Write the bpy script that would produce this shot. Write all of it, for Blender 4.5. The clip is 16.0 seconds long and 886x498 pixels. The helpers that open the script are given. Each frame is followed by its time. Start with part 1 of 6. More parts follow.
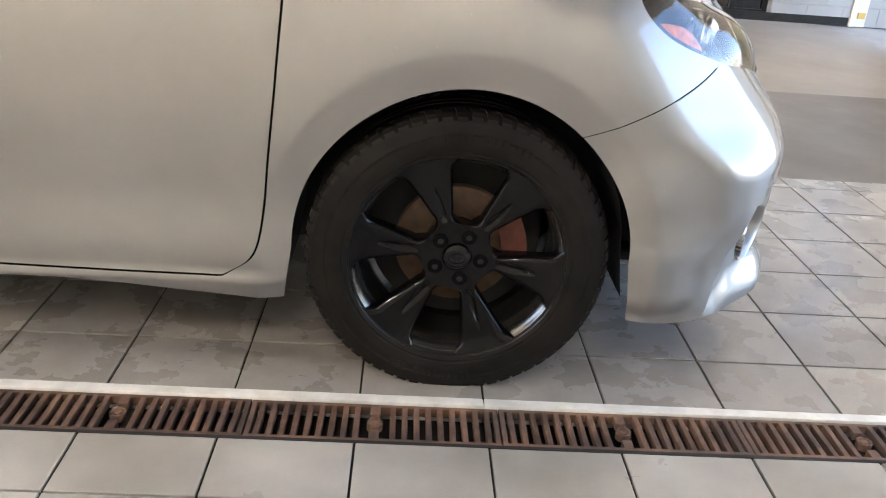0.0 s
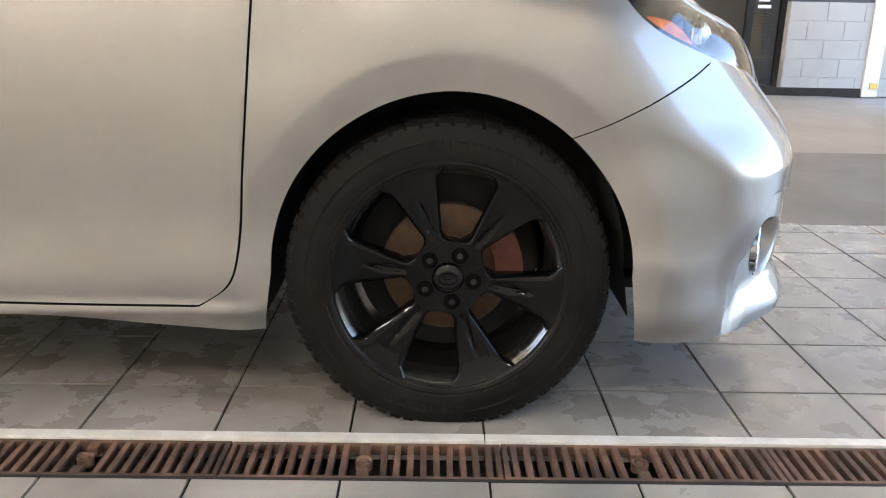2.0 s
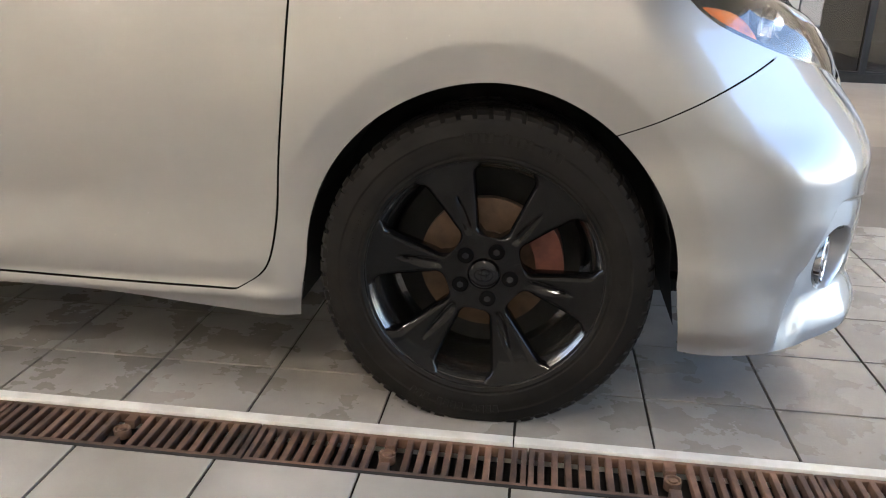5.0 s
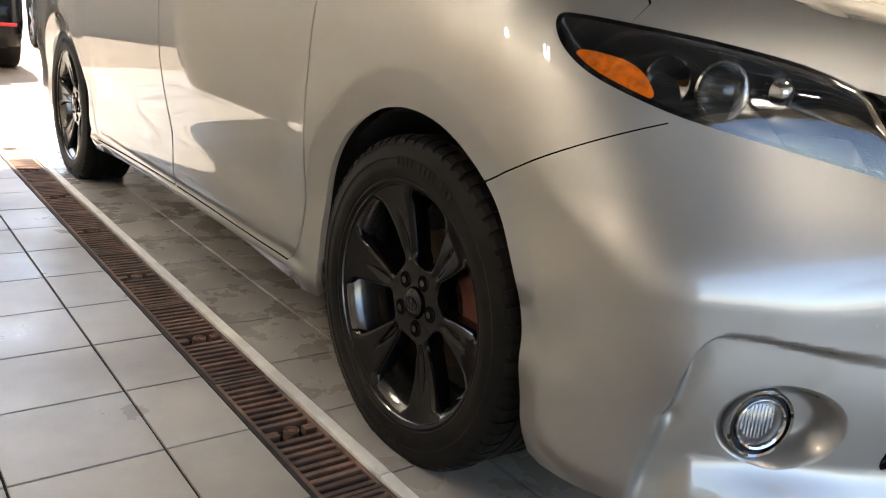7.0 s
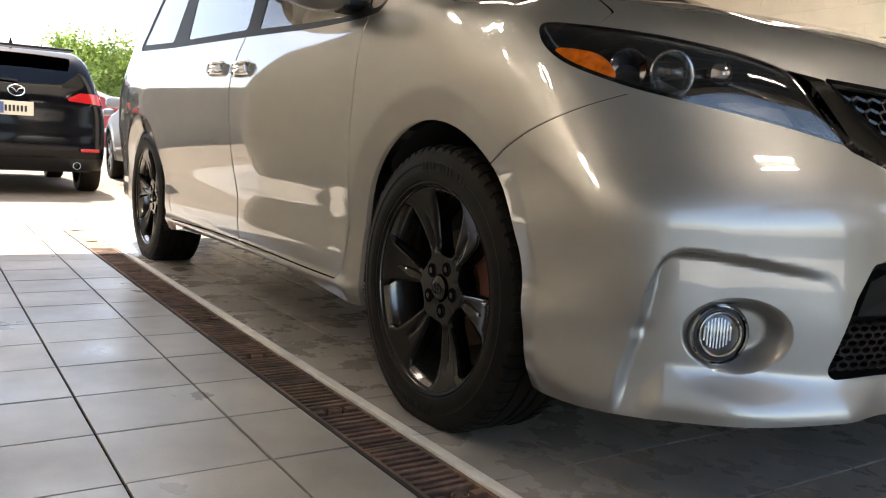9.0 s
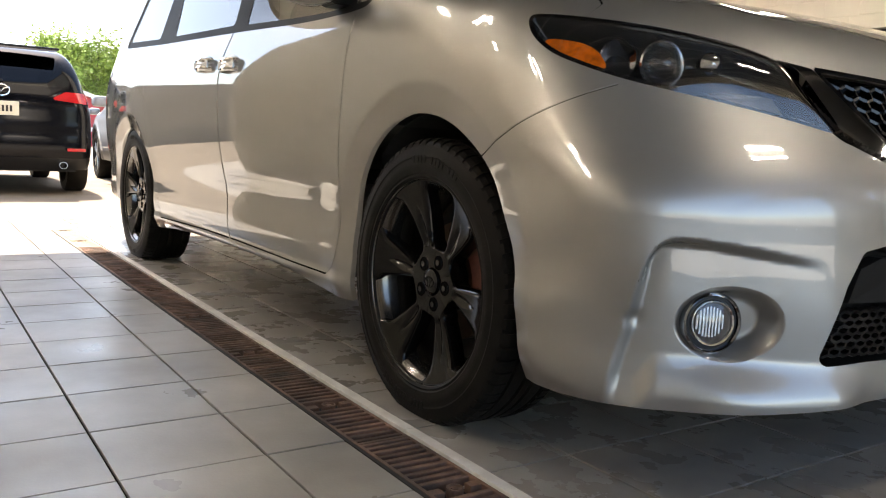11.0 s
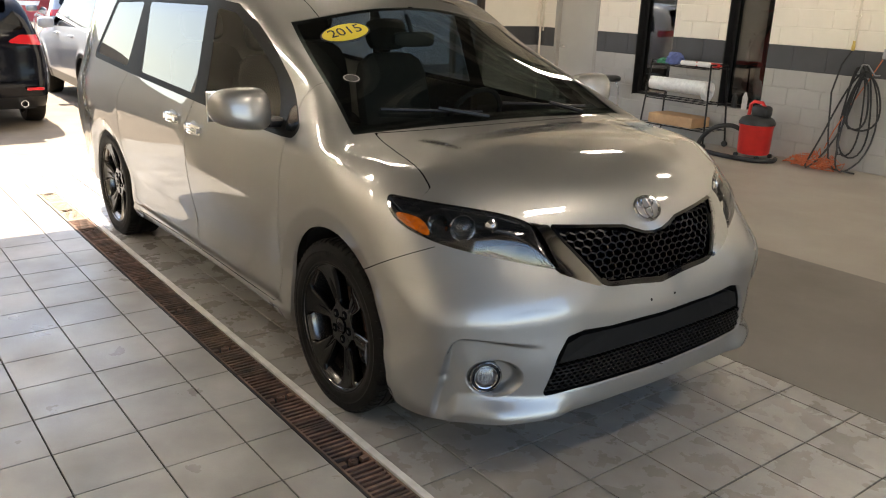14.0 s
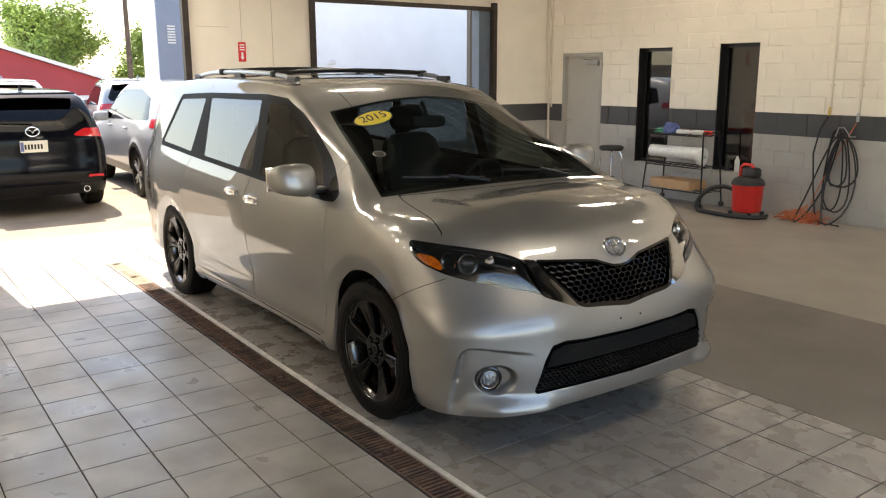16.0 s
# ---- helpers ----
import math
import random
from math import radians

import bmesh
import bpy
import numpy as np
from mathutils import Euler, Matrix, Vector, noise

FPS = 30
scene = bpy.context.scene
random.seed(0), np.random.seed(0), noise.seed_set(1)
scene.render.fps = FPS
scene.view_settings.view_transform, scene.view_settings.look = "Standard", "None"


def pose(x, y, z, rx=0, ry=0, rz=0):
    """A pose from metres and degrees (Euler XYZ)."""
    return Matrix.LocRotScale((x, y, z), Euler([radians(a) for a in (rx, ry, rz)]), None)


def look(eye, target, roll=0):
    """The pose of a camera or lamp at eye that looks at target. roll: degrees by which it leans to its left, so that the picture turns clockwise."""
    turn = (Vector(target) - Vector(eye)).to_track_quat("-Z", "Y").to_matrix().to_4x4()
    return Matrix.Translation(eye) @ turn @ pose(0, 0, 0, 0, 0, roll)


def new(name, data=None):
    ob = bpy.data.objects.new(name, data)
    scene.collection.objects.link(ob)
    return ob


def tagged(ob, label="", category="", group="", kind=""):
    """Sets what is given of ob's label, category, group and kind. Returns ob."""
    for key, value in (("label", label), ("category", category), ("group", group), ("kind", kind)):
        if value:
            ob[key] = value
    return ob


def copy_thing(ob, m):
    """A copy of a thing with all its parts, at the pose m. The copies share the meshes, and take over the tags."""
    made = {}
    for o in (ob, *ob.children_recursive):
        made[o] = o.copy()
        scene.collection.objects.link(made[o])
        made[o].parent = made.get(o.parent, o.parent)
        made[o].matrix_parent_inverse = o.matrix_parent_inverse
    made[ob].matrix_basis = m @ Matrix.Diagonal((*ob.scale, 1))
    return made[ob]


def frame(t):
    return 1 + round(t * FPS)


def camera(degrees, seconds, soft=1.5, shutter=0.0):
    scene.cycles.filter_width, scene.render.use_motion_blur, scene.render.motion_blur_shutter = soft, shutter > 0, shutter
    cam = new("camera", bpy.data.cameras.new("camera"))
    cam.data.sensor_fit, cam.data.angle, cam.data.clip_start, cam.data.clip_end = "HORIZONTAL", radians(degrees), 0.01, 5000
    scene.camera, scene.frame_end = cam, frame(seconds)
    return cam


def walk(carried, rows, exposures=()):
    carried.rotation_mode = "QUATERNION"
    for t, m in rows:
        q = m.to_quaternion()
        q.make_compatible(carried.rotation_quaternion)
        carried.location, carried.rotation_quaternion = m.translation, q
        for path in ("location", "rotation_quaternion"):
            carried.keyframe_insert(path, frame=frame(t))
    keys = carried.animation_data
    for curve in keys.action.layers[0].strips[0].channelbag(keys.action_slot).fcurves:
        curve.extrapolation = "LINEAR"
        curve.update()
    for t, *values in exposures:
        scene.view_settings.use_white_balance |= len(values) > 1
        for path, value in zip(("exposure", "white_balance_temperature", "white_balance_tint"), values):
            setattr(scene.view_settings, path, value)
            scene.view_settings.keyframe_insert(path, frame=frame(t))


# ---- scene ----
cam = camera(57.0, 16.0, 1.1)

EXPOSURES = [(0.0, 3.2, 6550, 13), (4.7, 3.2, 6550, 13), (6.8, 2.7, 7100, 12), (7.5, 2.35, 7200, 12), (9.0, 2.10, 7250, 12), (12.5, 2.15, 7250, 12), (13.5, 2.17, 7250, 11), (14.5, 2.08, 7250, 11), (16.0, 1.90, 7250, 11)]
PATH = [
    (0, (-0.138, -2.703, 1.179), (-0.033, -0.885, 0.352), 4.3),
    (0.5, (-0.025, -2.653, 1.027), (0.03, -0.761, 0.383), 1.3),
    (1, (-0.036, -2.659, 0.969), (-0.003, -0.752, 0.366), 0.9),
    (1.5, (-0.043, -2.666, 0.945), (-0.023, -0.754, 0.361), 0.9),
    (2, (-0.038, -2.664, 0.953), (-0.01, -0.753, 0.365), 1.1),
    (2.5, (-0.033, -2.666, 0.953), (-0.002, -0.758, 0.353), 1.2),
    (3, (-0.033, -2.669, 0.949), (0.001, -0.763, 0.346), 1.3),
    (3.5, (-0.03, -2.669, 0.944), (-0.002, -0.763, 0.339), 1.2),
    (4, (-0.024, -2.666, 0.95), (-0.036, -0.766, 0.327), 1.1),
    (4.5, (-0.029, -2.66, 0.949), (-0.081, -0.762, 0.319), 1.1),
    (4.7, (0.002, -2.656, 0.974), (-0.08, -0.763, 0.335), 1.1),
    (6.8, (1.239, -1.888, 0.986), (-0.256, -0.7, 0.393), 5.8),
    (7, (1.364, -1.902, 0.963), (-0.158, -0.731, 0.406), 5.3),
    (7.5, (1.542, -1.901, 0.897), (-0.042, -0.78, 0.415), 3.7),
    (8, (1.634, -2.008, 0.872), (-0.017, -0.943, 0.493), 2.9),
    (8.5, (1.708, -2.039, 0.729), (0.036, -0.977, 0.452), 3.3),
    (9, (1.733, -2.042, 0.7), (0.069, -0.959, 0.459), 3.3),
    (11.5, (1.73, -2.047, 0.691), (0.084, -0.941, 0.433), 2.6),
    (12, (1.731, -2.045, 0.694), (0.084, -0.945, 0.412), 2.5),
    (12.5, (1.736, -2.046, 0.697), (0.09, -0.957, 0.372), 2.4),
    (13, (1.85, -2.09, 0.96), (0.209, -1.047, 0.494), 2.9),
    (13.5, (2.257, -2.283, 1.417), (0.706, -1.198, 0.772), 4.7),
    (13.8, (2.486, -2.394, 1.59), (0.972, -1.234, 0.981), 2.2),
    (14, (2.72, -2.504, 1.669), (1.21, -1.336, 1.073), 2.1),
    (14.5, (3.087, -2.675, 1.739), (1.544, -1.534, 1.176), 0.9),
    (15, (3.313, -2.908, 1.745), (1.739, -1.778, 1.249), 0.6),
    (15.5, (3.417, -2.971, 1.753), (1.83, -1.839, 1.308), 0.2),
    (16, (3.458, -2.974, 1.738), (1.871, -1.832, 1.317), -0.1),
]
walk(cam, [(t, look(eye, target, roll)) for t, eye, target, roll in PATH], EXPOSURES)

# ---- sky, sun and lamps ----
world = bpy.data.worlds.new("sky")
scene.world = world
world.use_nodes = True
wn = world.node_tree.nodes
wn.clear()
sky = wn.new("ShaderNodeTexSky")
sky.sky_type = "NISHITA"
sky.sun_disc = False
sky.sun_elevation, sky.sun_rotation = radians(60), radians(-96)
sky.air_density, sky.dust_density = 1.0, 1.5
sky_back = wn.new("ShaderNodeBackground")
sky_back.inputs["Strength"].default_value = 0.15
sky_out = wn.new("ShaderNodeOutputWorld")
world.node_tree.links.new(sky.outputs[0], sky_back.inputs[0])
world.node_tree.links.new(sky_back.outputs[0], sky_out.inputs[0])

sun = new("sun", bpy.data.lights.new("sun", "SUN"))
sun.data.energy, sun.data.angle, sun.data.color = 4.5, radians(0.5), (1.0, 0.95, 0.88)
sun.matrix_world = look((-10, -0.6, 17.6), (0, 0, 0))


# ---- materials ----
def material(name, color=(0.5, 0.5, 0.5), rough=0.5, metal=0.0, coat=0.0, coat_rough=0.03, coat_ior=1.5, spec=0.5, tint=1.0,
             vary=0.0, vary_scale=8.0, dirt=None, dirt_scale=3.0, dirt_amount=0.5, dirt_sharp=0.15,
             rough_vary=0.0, bump=0.0, bump_scale=200.0, random_tint=0.0, emit=None, emit_strength=0.0,
             transmission=0.0, ior=1.45, alpha=1.0, island=False):
    m = bpy.data.materials.new(name)
    m.use_nodes = True
    nt = m.node_tree
    nodes, links = nt.nodes, nt.links
    b = nodes["Principled BSDF"]
    b.inputs["Base Color"].default_value = (*color, 1)
    b.inputs["Roughness"].default_value = rough
    b.inputs["Metallic"].default_value = metal
    b.inputs["Coat Weight"].default_value = coat
    b.inputs["Coat Roughness"].default_value = coat_rough
    b.inputs["Coat IOR"].default_value = coat_ior
    b.inputs["Specular Tint"].default_value = (tint, tint, tint, 1)
    b.inputs["Specular IOR Level"].default_value = spec
    b.inputs["Transmission Weight"].default_value = transmission
    b.inputs["IOR"].default_value = ior
    b.inputs["Alpha"].default_value = alpha
    if emit:
        b.inputs["Emission Color"].default_value = (*emit, 1)
        b.inputs["Emission Strength"].default_value = emit_strength
    coord = None
    if vary or dirt or rough_vary or bump:
        coord = nodes.new("ShaderNodeNewGeometry")
    out = None

    def tex(scale, detail=6.0, rough_=0.6, distort=0.0):
        n = nodes.new("ShaderNodeTexNoise")
        n.inputs["Scale"].default_value, n.inputs["Detail"].default_value = scale, detail
        n.inputs["Roughness"].default_value, n.inputs["Distortion"].default_value = rough_, distort
        links.new(coord.outputs["Position"], n.inputs["Vector"])
        return n

    def mix(kind, fac, a, bb):
        n = nodes.new("ShaderNodeMix")
        n.data_type, n.blend_type = "RGBA", kind
        for sock, val in ((n.inputs[0], fac), (n.inputs[6], a), (n.inputs[7], bb)):
            if isinstance(val, bpy.types.NodeSocket):
                links.new(val, sock)
            elif isinstance(val, tuple):
                sock.default_value = (*val, 1) if len(val) == 3 else val
            else:
                sock.default_value = val
        return n.outputs[2]

    def ramp(src, lo, hi, a, bb):
        n = nodes.new("ShaderNodeMapRange")
        links.new(src, n.inputs["Value"])
        n.inputs["From Min"].default_value, n.inputs["From Max"].default_value = lo, hi
        n.inputs["To Min"].default_value, n.inputs["To Max"].default_value = a, bb
        return n.outputs[0]

    out = tuple(color)
    if vary:
        fac = ramp(tex(vary_scale).outputs["Fac"], 0.3, 0.7, 1 - vary, 1 + vary)
        g = nodes.new("ShaderNodeCombineColor")
        for i in range(3):
            links.new(fac, g.inputs[i])
        out = mix("MULTIPLY", 1.0, out, g.outputs[0])
    if dirt:
        fac = ramp(tex(dirt_scale, 3.5, 0.5, 0.1).outputs["Fac"], 0.5 - dirt_sharp, 0.5 + dirt_sharp, 0.0, dirt_amount)
        out = mix("MIX", fac, out, tuple(dirt))
    if random_tint:
        info = nodes.new("ShaderNodeNewGeometry" if island else "ShaderNodeObjectInfo")
        fac = ramp(info.outputs["Random Per Island" if island else "Random"], 0, 1, 1 - random_tint, 1 + random_tint)
        g = nodes.new("ShaderNodeCombineColor")
        for i in range(3):
            links.new(fac, g.inputs[i])
        out = mix("MULTIPLY", 1.0, out, g.outputs[0])
    if not isinstance(out, tuple):
        links.new(out, b.inputs["Base Color"])
    if rough_vary:
        fac = ramp(tex(vary_scale * 0.6, 5.0).outputs["Fac"], 0.3, 0.7, max(rough - rough_vary, 0.02), min(rough + rough_vary, 1))
        links.new(fac, b.inputs["Roughness"])
    if bump:
        n = nodes.new("ShaderNodeBump")
        n.inputs["Strength"].default_value, n.inputs["Distance"].default_value = bump, 0.002
        links.new(tex(bump_scale, 3.0).outputs["Fac"], n.inputs["Height"])
        links.new(n.outputs[0], b.inputs["Normal"])
    return m


M_PAINT = material("silver_paint", (0.375, 0.366, 0.352), 0.46, 0.9, tint=0.05, coat=1.0, coat_rough=0.010, coat_ior=1.78, vary=0.02, vary_scale=3, bump=0.03, bump_scale=900)


def speckle(m, scale, size, share, colour):
    """Sparse dried drops and dust specks over a material's own colour."""
    nodes, links = m.node_tree.nodes, m.node_tree.links
    b = nodes["Principled BSDF"]
    geo, vor = nodes.new("ShaderNodeNewGeometry"), nodes.new("ShaderNodeTexVoronoi")
    vor.inputs["Scale"].default_value = scale
    links.new(geo.outputs["Position"], vor.inputs["Vector"])
    near, some, both, mix = nodes.new("ShaderNodeMath"), nodes.new("ShaderNodeMath"), nodes.new("ShaderNodeMath"), nodes.new("ShaderNodeMix")
    near.operation, near.inputs[1].default_value = "LESS_THAN", size
    some.operation, some.inputs[1].default_value = "LESS_THAN", share
    both.operation = "MULTIPLY"
    split = nodes.new("ShaderNodeSeparateColor")
    links.new(vor.outputs["Distance"], near.inputs[0])
    links.new(vor.outputs["Color"], split.inputs[0])
    links.new(split.outputs[0], some.inputs[0])
    links.new(near.outputs[0], both.inputs[0])
    links.new(some.outputs[0], both.inputs[1])
    mix.data_type = "RGBA"
    old = b.inputs["Base Color"].links
    if old:
        links.new(old[0].from_socket, mix.inputs[6])
    else:
        mix.inputs[6].default_value = b.inputs["Base Color"].default_value
    mix.inputs[7].default_value = (*colour, 1)
    links.new(both.outputs[0], mix.inputs[0])
    links.new(mix.outputs[2], b.inputs["Base Color"])


speckle(M_PAINT, 60, 0.075, 0.03, (0.50, 0.49, 0.47))
M_BLACK_TRIM = material("black_trim", (0.006, 0.006, 0.0065), 0.30, spec=0.35, vary=0.2, vary_scale=30)
M_GLOSS_BLACK = material("gloss_black", (0.004, 0.004, 0.005), 0.07)
M_MATTE_BLACK = material("matte_black_plastic", (0.006, 0.006, 0.006), 0.6, spec=0.2, vary=0.2, vary_scale=30)
# black for strips and discs that stand in for shade in gaps and holes
M_GAP = material("panel_gap", (0.006, 0.006, 0.006), 1.0, spec=0.0)


def glass_material(name, tint, rough=0.0, ior=1.5):
    """Thin glass: a tinted see-through sheet with a clear reflection."""
    m = bpy.data.materials.new(name)
    m.use_nodes = True
    nodes, links = m.node_tree.nodes, m.node_tree.links
    nodes.clear()
    clear, gloss = nodes.new("ShaderNodeBsdfTransparent"), nodes.new("ShaderNodeBsdfGlossy")
    clear.inputs[0].default_value = (*tint, 1)
    gloss.inputs["Roughness"].default_value = rough
    facing, mixed, out = nodes.new("ShaderNodeLayerWeight"), nodes.new("ShaderNodeMixShader"), nodes.new("ShaderNodeOutputMaterial")
    facing.inputs[0].default_value = 0.5
    power, lift = nodes.new("ShaderNodeMath"), nodes.new("ShaderNodeMapRange")
    power.operation, power.inputs[1].default_value = "POWER", 5.0
    links.new(facing.outputs["Facing"], power.inputs[0])
    links.new(power.outputs[0], lift.inputs["Value"])
    lift.inputs["To Min"].default_value = min(2 * ((ior - 1) / (ior + 1)) ** 2, 0.5)
    links.new(lift.outputs[0], mixed.inputs[0])
    links.new(clear.outputs[0], mixed.inputs[1])
    links.new(gloss.outputs[0], mixed.inputs[2])
    links.new(mixed.outputs[0], out.inputs[0])
    return m


M_SCREEN = glass_material("windshield_glass", (0.55, 0.62, 0.585), ior=1.6)
M_SIDE_GLASS = glass_material("front_glass", (0.26, 0.285, 0.27), ior=1.28)
M_PRIVACY = glass_material("privacy_glass", (0.15, 0.16, 0.16), ior=1.65)
M_LENS = glass_material("lamp_lens", (0.92, 0.92, 0.92), ior=1.64)
M_AMBER = material("amber_reflector", (0.60, 0.125, 0.006), 0.25, vary=0.45, vary_scale=70)
M_LAMP_DARK = material("lamp_housing_dark", (0.035, 0.035, 0.036), 0.22, 0.6)
M_SEAT = material("seat_cloth", (0.035, 0.034, 0.033), 0.85, vary=0.2, vary_scale=20)
M_DASH = material("dashboard", (0.02, 0.02, 0.021), 0.6, vary=0.15, vary_scale=15)
M_YELLOW = material("yellow_sticker", (0.80, 0.60, 0.03), 0.5)
M_INK = material("black_ink", (0.02, 0.02, 0.02), 0.6)
M_BARS = material("roof_bar", (0.03, 0.03, 0.032), 0.35, 0.5, vary=0.15, vary_scale=12)
M_GREY_METAL = material("silver_rail", (0.35, 0.35, 0.35), 0.3, 0.9)
M_SMOKED_CHROME = material("smoked_chrome", (0.36, 0.37, 0.39), 0.05, 1.0)
M_CHROME = material("chrome", (0.82, 0.83, 0.84), 0.06, 1.0)
M_RUBBER = material("tyre_rubber", (0.010, 0.0095, 0.009), 0.55, spec=0.08, vary=0.25, vary_scale=20, dirt=(0.024, 0.020, 0.016), dirt_scale=9, dirt_amount=0.4, bump=0.2, bump_scale=300)
M_RIM = material("black_rim", (0.003, 0.003, 0.0032), 0.08, 0.0, spec=0.3, vary=0.2, vary_scale=15)
M_UNDER = material("underbody", (0.012, 0.012, 0.012), 0.85, vary=0.4, vary_scale=12)
M_RUST = material("rusted_disc", (0.09, 0.06, 0.04), 0.55, 0.6, vary=0.35, vary_scale=25, dirt=(0.09, 0.05, 0.03), dirt_scale=14)
M_CALIPER = material("caliper", (0.10, 0.03, 0.02), 0.6, vary=0.3, vary_scale=30)
M_TILE = material("floor_tile", (0.40, 0.377, 0.342), 0.36, vary=0.10, vary_scale=5, dirt=(0.15, 0.13, 0.105), dirt_scale=1.7,
                  dirt_amount=0.65, dirt_sharp=0.16, rough_vary=0.12, bump=0.15, bump_scale=120, random_tint=0.07)
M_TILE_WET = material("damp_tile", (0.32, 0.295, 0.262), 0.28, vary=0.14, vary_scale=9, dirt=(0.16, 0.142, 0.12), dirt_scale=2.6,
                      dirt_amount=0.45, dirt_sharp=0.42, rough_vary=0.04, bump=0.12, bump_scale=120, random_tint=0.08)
M_GROUT = material("grout", (0.02, 0.018, 0.016), 0.95, spec=0.1, vary=0.3, vary_scale=20)
M_CONC = material("polished_concrete", (0.275, 0.245, 0.21), 0.45, vary=0.10, vary_scale=1.2, dirt=(0.235, 0.20, 0.16), dirt_scale=0.9, dirt_amount=0.5, rough_vary=0.1, bump=0.1, bump_scale=60)
M_BROWN = material("brown_coating", (0.115, 0.098, 0.083), 0.42, vary=0.08, vary_scale=2.0, dirt=(0.10, 0.085, 0.07), dirt_scale=1.3, dirt_amount=0.5, rough_vary=0.08)
M_WALL = material("cream_block", (0.77, 0.715, 0.625), 0.6, vary=0.04, vary_scale=2.5, bump=0.3, bump_scale=90)
# darker copy of the cream: shade on these unseen walls put into the colour
M_SIDE_SHADED = material("shaded_side_wall", (0.62, 0.57, 0.49), 0.6, vary=0.05, vary_scale=2.5, bump=0.3, bump_scale=90)
M_ADDED_WALL = material("added_wall", (0.34, 0.30, 0.25), 0.8, vary=0.1, vary_scale=1.5)
M_JAMB_WALL = material("grey_jamb_wall", (0.50, 0.47, 0.41), 0.6, vary=0.05, vary_scale=2.5, bump=0.3, bump_scale=90)
M_BAND = material("black_band", (0.055, 0.056, 0.06), 0.6, vary=0.1, vary_scale=4, bump=0.3, bump_scale=90)
M_WAINSCOT = material("grey_block", (0.37, 0.355, 0.33), 0.6, vary=0.06, vary_scale=2.5, bump=0.3, bump_scale=90)
# dark deck colour, set low so the hood and glass reflect less
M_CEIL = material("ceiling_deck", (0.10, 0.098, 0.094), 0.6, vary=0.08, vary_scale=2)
M_WHITE_STRIP = material("white_strip", (0.72, 0.70, 0.66), 0.5, vary=0.12, vary_scale=18, dirt=(0.45, 0.42, 0.36), dirt_scale=12, dirt_amount=0.35, dirt_sharp=0.1)
M_GRATE = material("rusted_grate", (0.185, 0.104, 0.07), 0.8, 0.25, vary=0.35, vary_scale=18, dirt=(0.05, 0.04, 0.035), dirt_scale=7, dirt_amount=0.8, bump=0.4, bump_scale=300, random_tint=0.25)
M_DARK = material("drain_channel", (0.02, 0.018, 0.016), 0.9, vary=0.3, vary_scale=15)
M_ASPHALT = material("pavement_outside", (0.33, 0.31, 0.28), 0.85, vary=0.15, vary_scale=3, dirt=(0.22, 0.20, 0.17), dirt_scale=0.6, bump=0.4, bump_scale=150)


M_LOT = material("tan_lot", (0.22, 0.18, 0.135), 0.9, vary=0.2, vary_scale=2.5, dirt=(0.14, 0.115, 0.09), dirt_scale=0.5, bump=0.5, bump_scale=120)


# ---- mesh helpers ----
def mesh_object(name, verts, faces, mat, parent=None, label="", smooth=False, normals=None):
    me = bpy.data.meshes.new(name)
    me.from_pydata([tuple(v) for v in verts], [], [tuple(f) for f in faces])
    me.validate()
    if mat:
        me.materials.append(mat)
    if smooth:
        me.polygons.foreach_set("use_smooth", [True] * len(me.polygons))
        if normals is not None and len(normals) == len(me.vertices):
            me.normals_split_custom_set_from_vertices([tuple(n) for n in normals])
    ob = new(name, me)
    if parent:
        ob.parent = parent
    if label:
        ob["label"] = label
    return ob


def part(name, bm, mat, parent=None, label="", smooth=False, sharp=None):
    me = bpy.data.meshes.new(name)
    bmesh.ops.recalc_face_normals(bm, faces=bm.faces[:])
    if smooth:
        for f in bm.faces:
            f.smooth = True
        lim = radians(sharp or 35)
        for e in bm.edges:
            if len(e.link_faces) == 2 and e.calc_face_angle(0) > lim:
                e.smooth = False
    bm.to_mesh(me)
    bm.free()
    if mat:
        me.materials.append(mat)
    ob = new(name, me)
    if parent:
        ob.parent = parent
    if label:
        ob["label"] = label
    return ob


def add_box(bm, x0, x1, y0, y1, z0, z1, bevel=0.0, m=None):
    r = bmesh.ops.create_cube(bm, size=1.0)
    mat = Matrix.Translation(((x0 + x1) / 2, (y0 + y1) / 2, (z0 + z1) / 2)) @ Matrix.Diagonal((abs(x1 - x0), abs(y1 - y0), abs(z1 - z0), 1))
    if m is not None:
        mat = m @ mat
    bmesh.ops.transform(bm, matrix=mat, verts=r["verts"])
    if bevel:
        es = list({e for v in r["verts"] for e in v.link_edges})
        bmesh.ops.bevel(bm, geom=es, offset=bevel, segments=2, affect="EDGES", profile=0.5)
    return bm


def box(name, x0, x1, y0, y1, z0, z1, mat, parent=None, label="", bevel=0.0):
    return part(name, add_box(bmesh.new(), x0, x1, y0, y1, z0, z1, bevel), mat, parent, label)


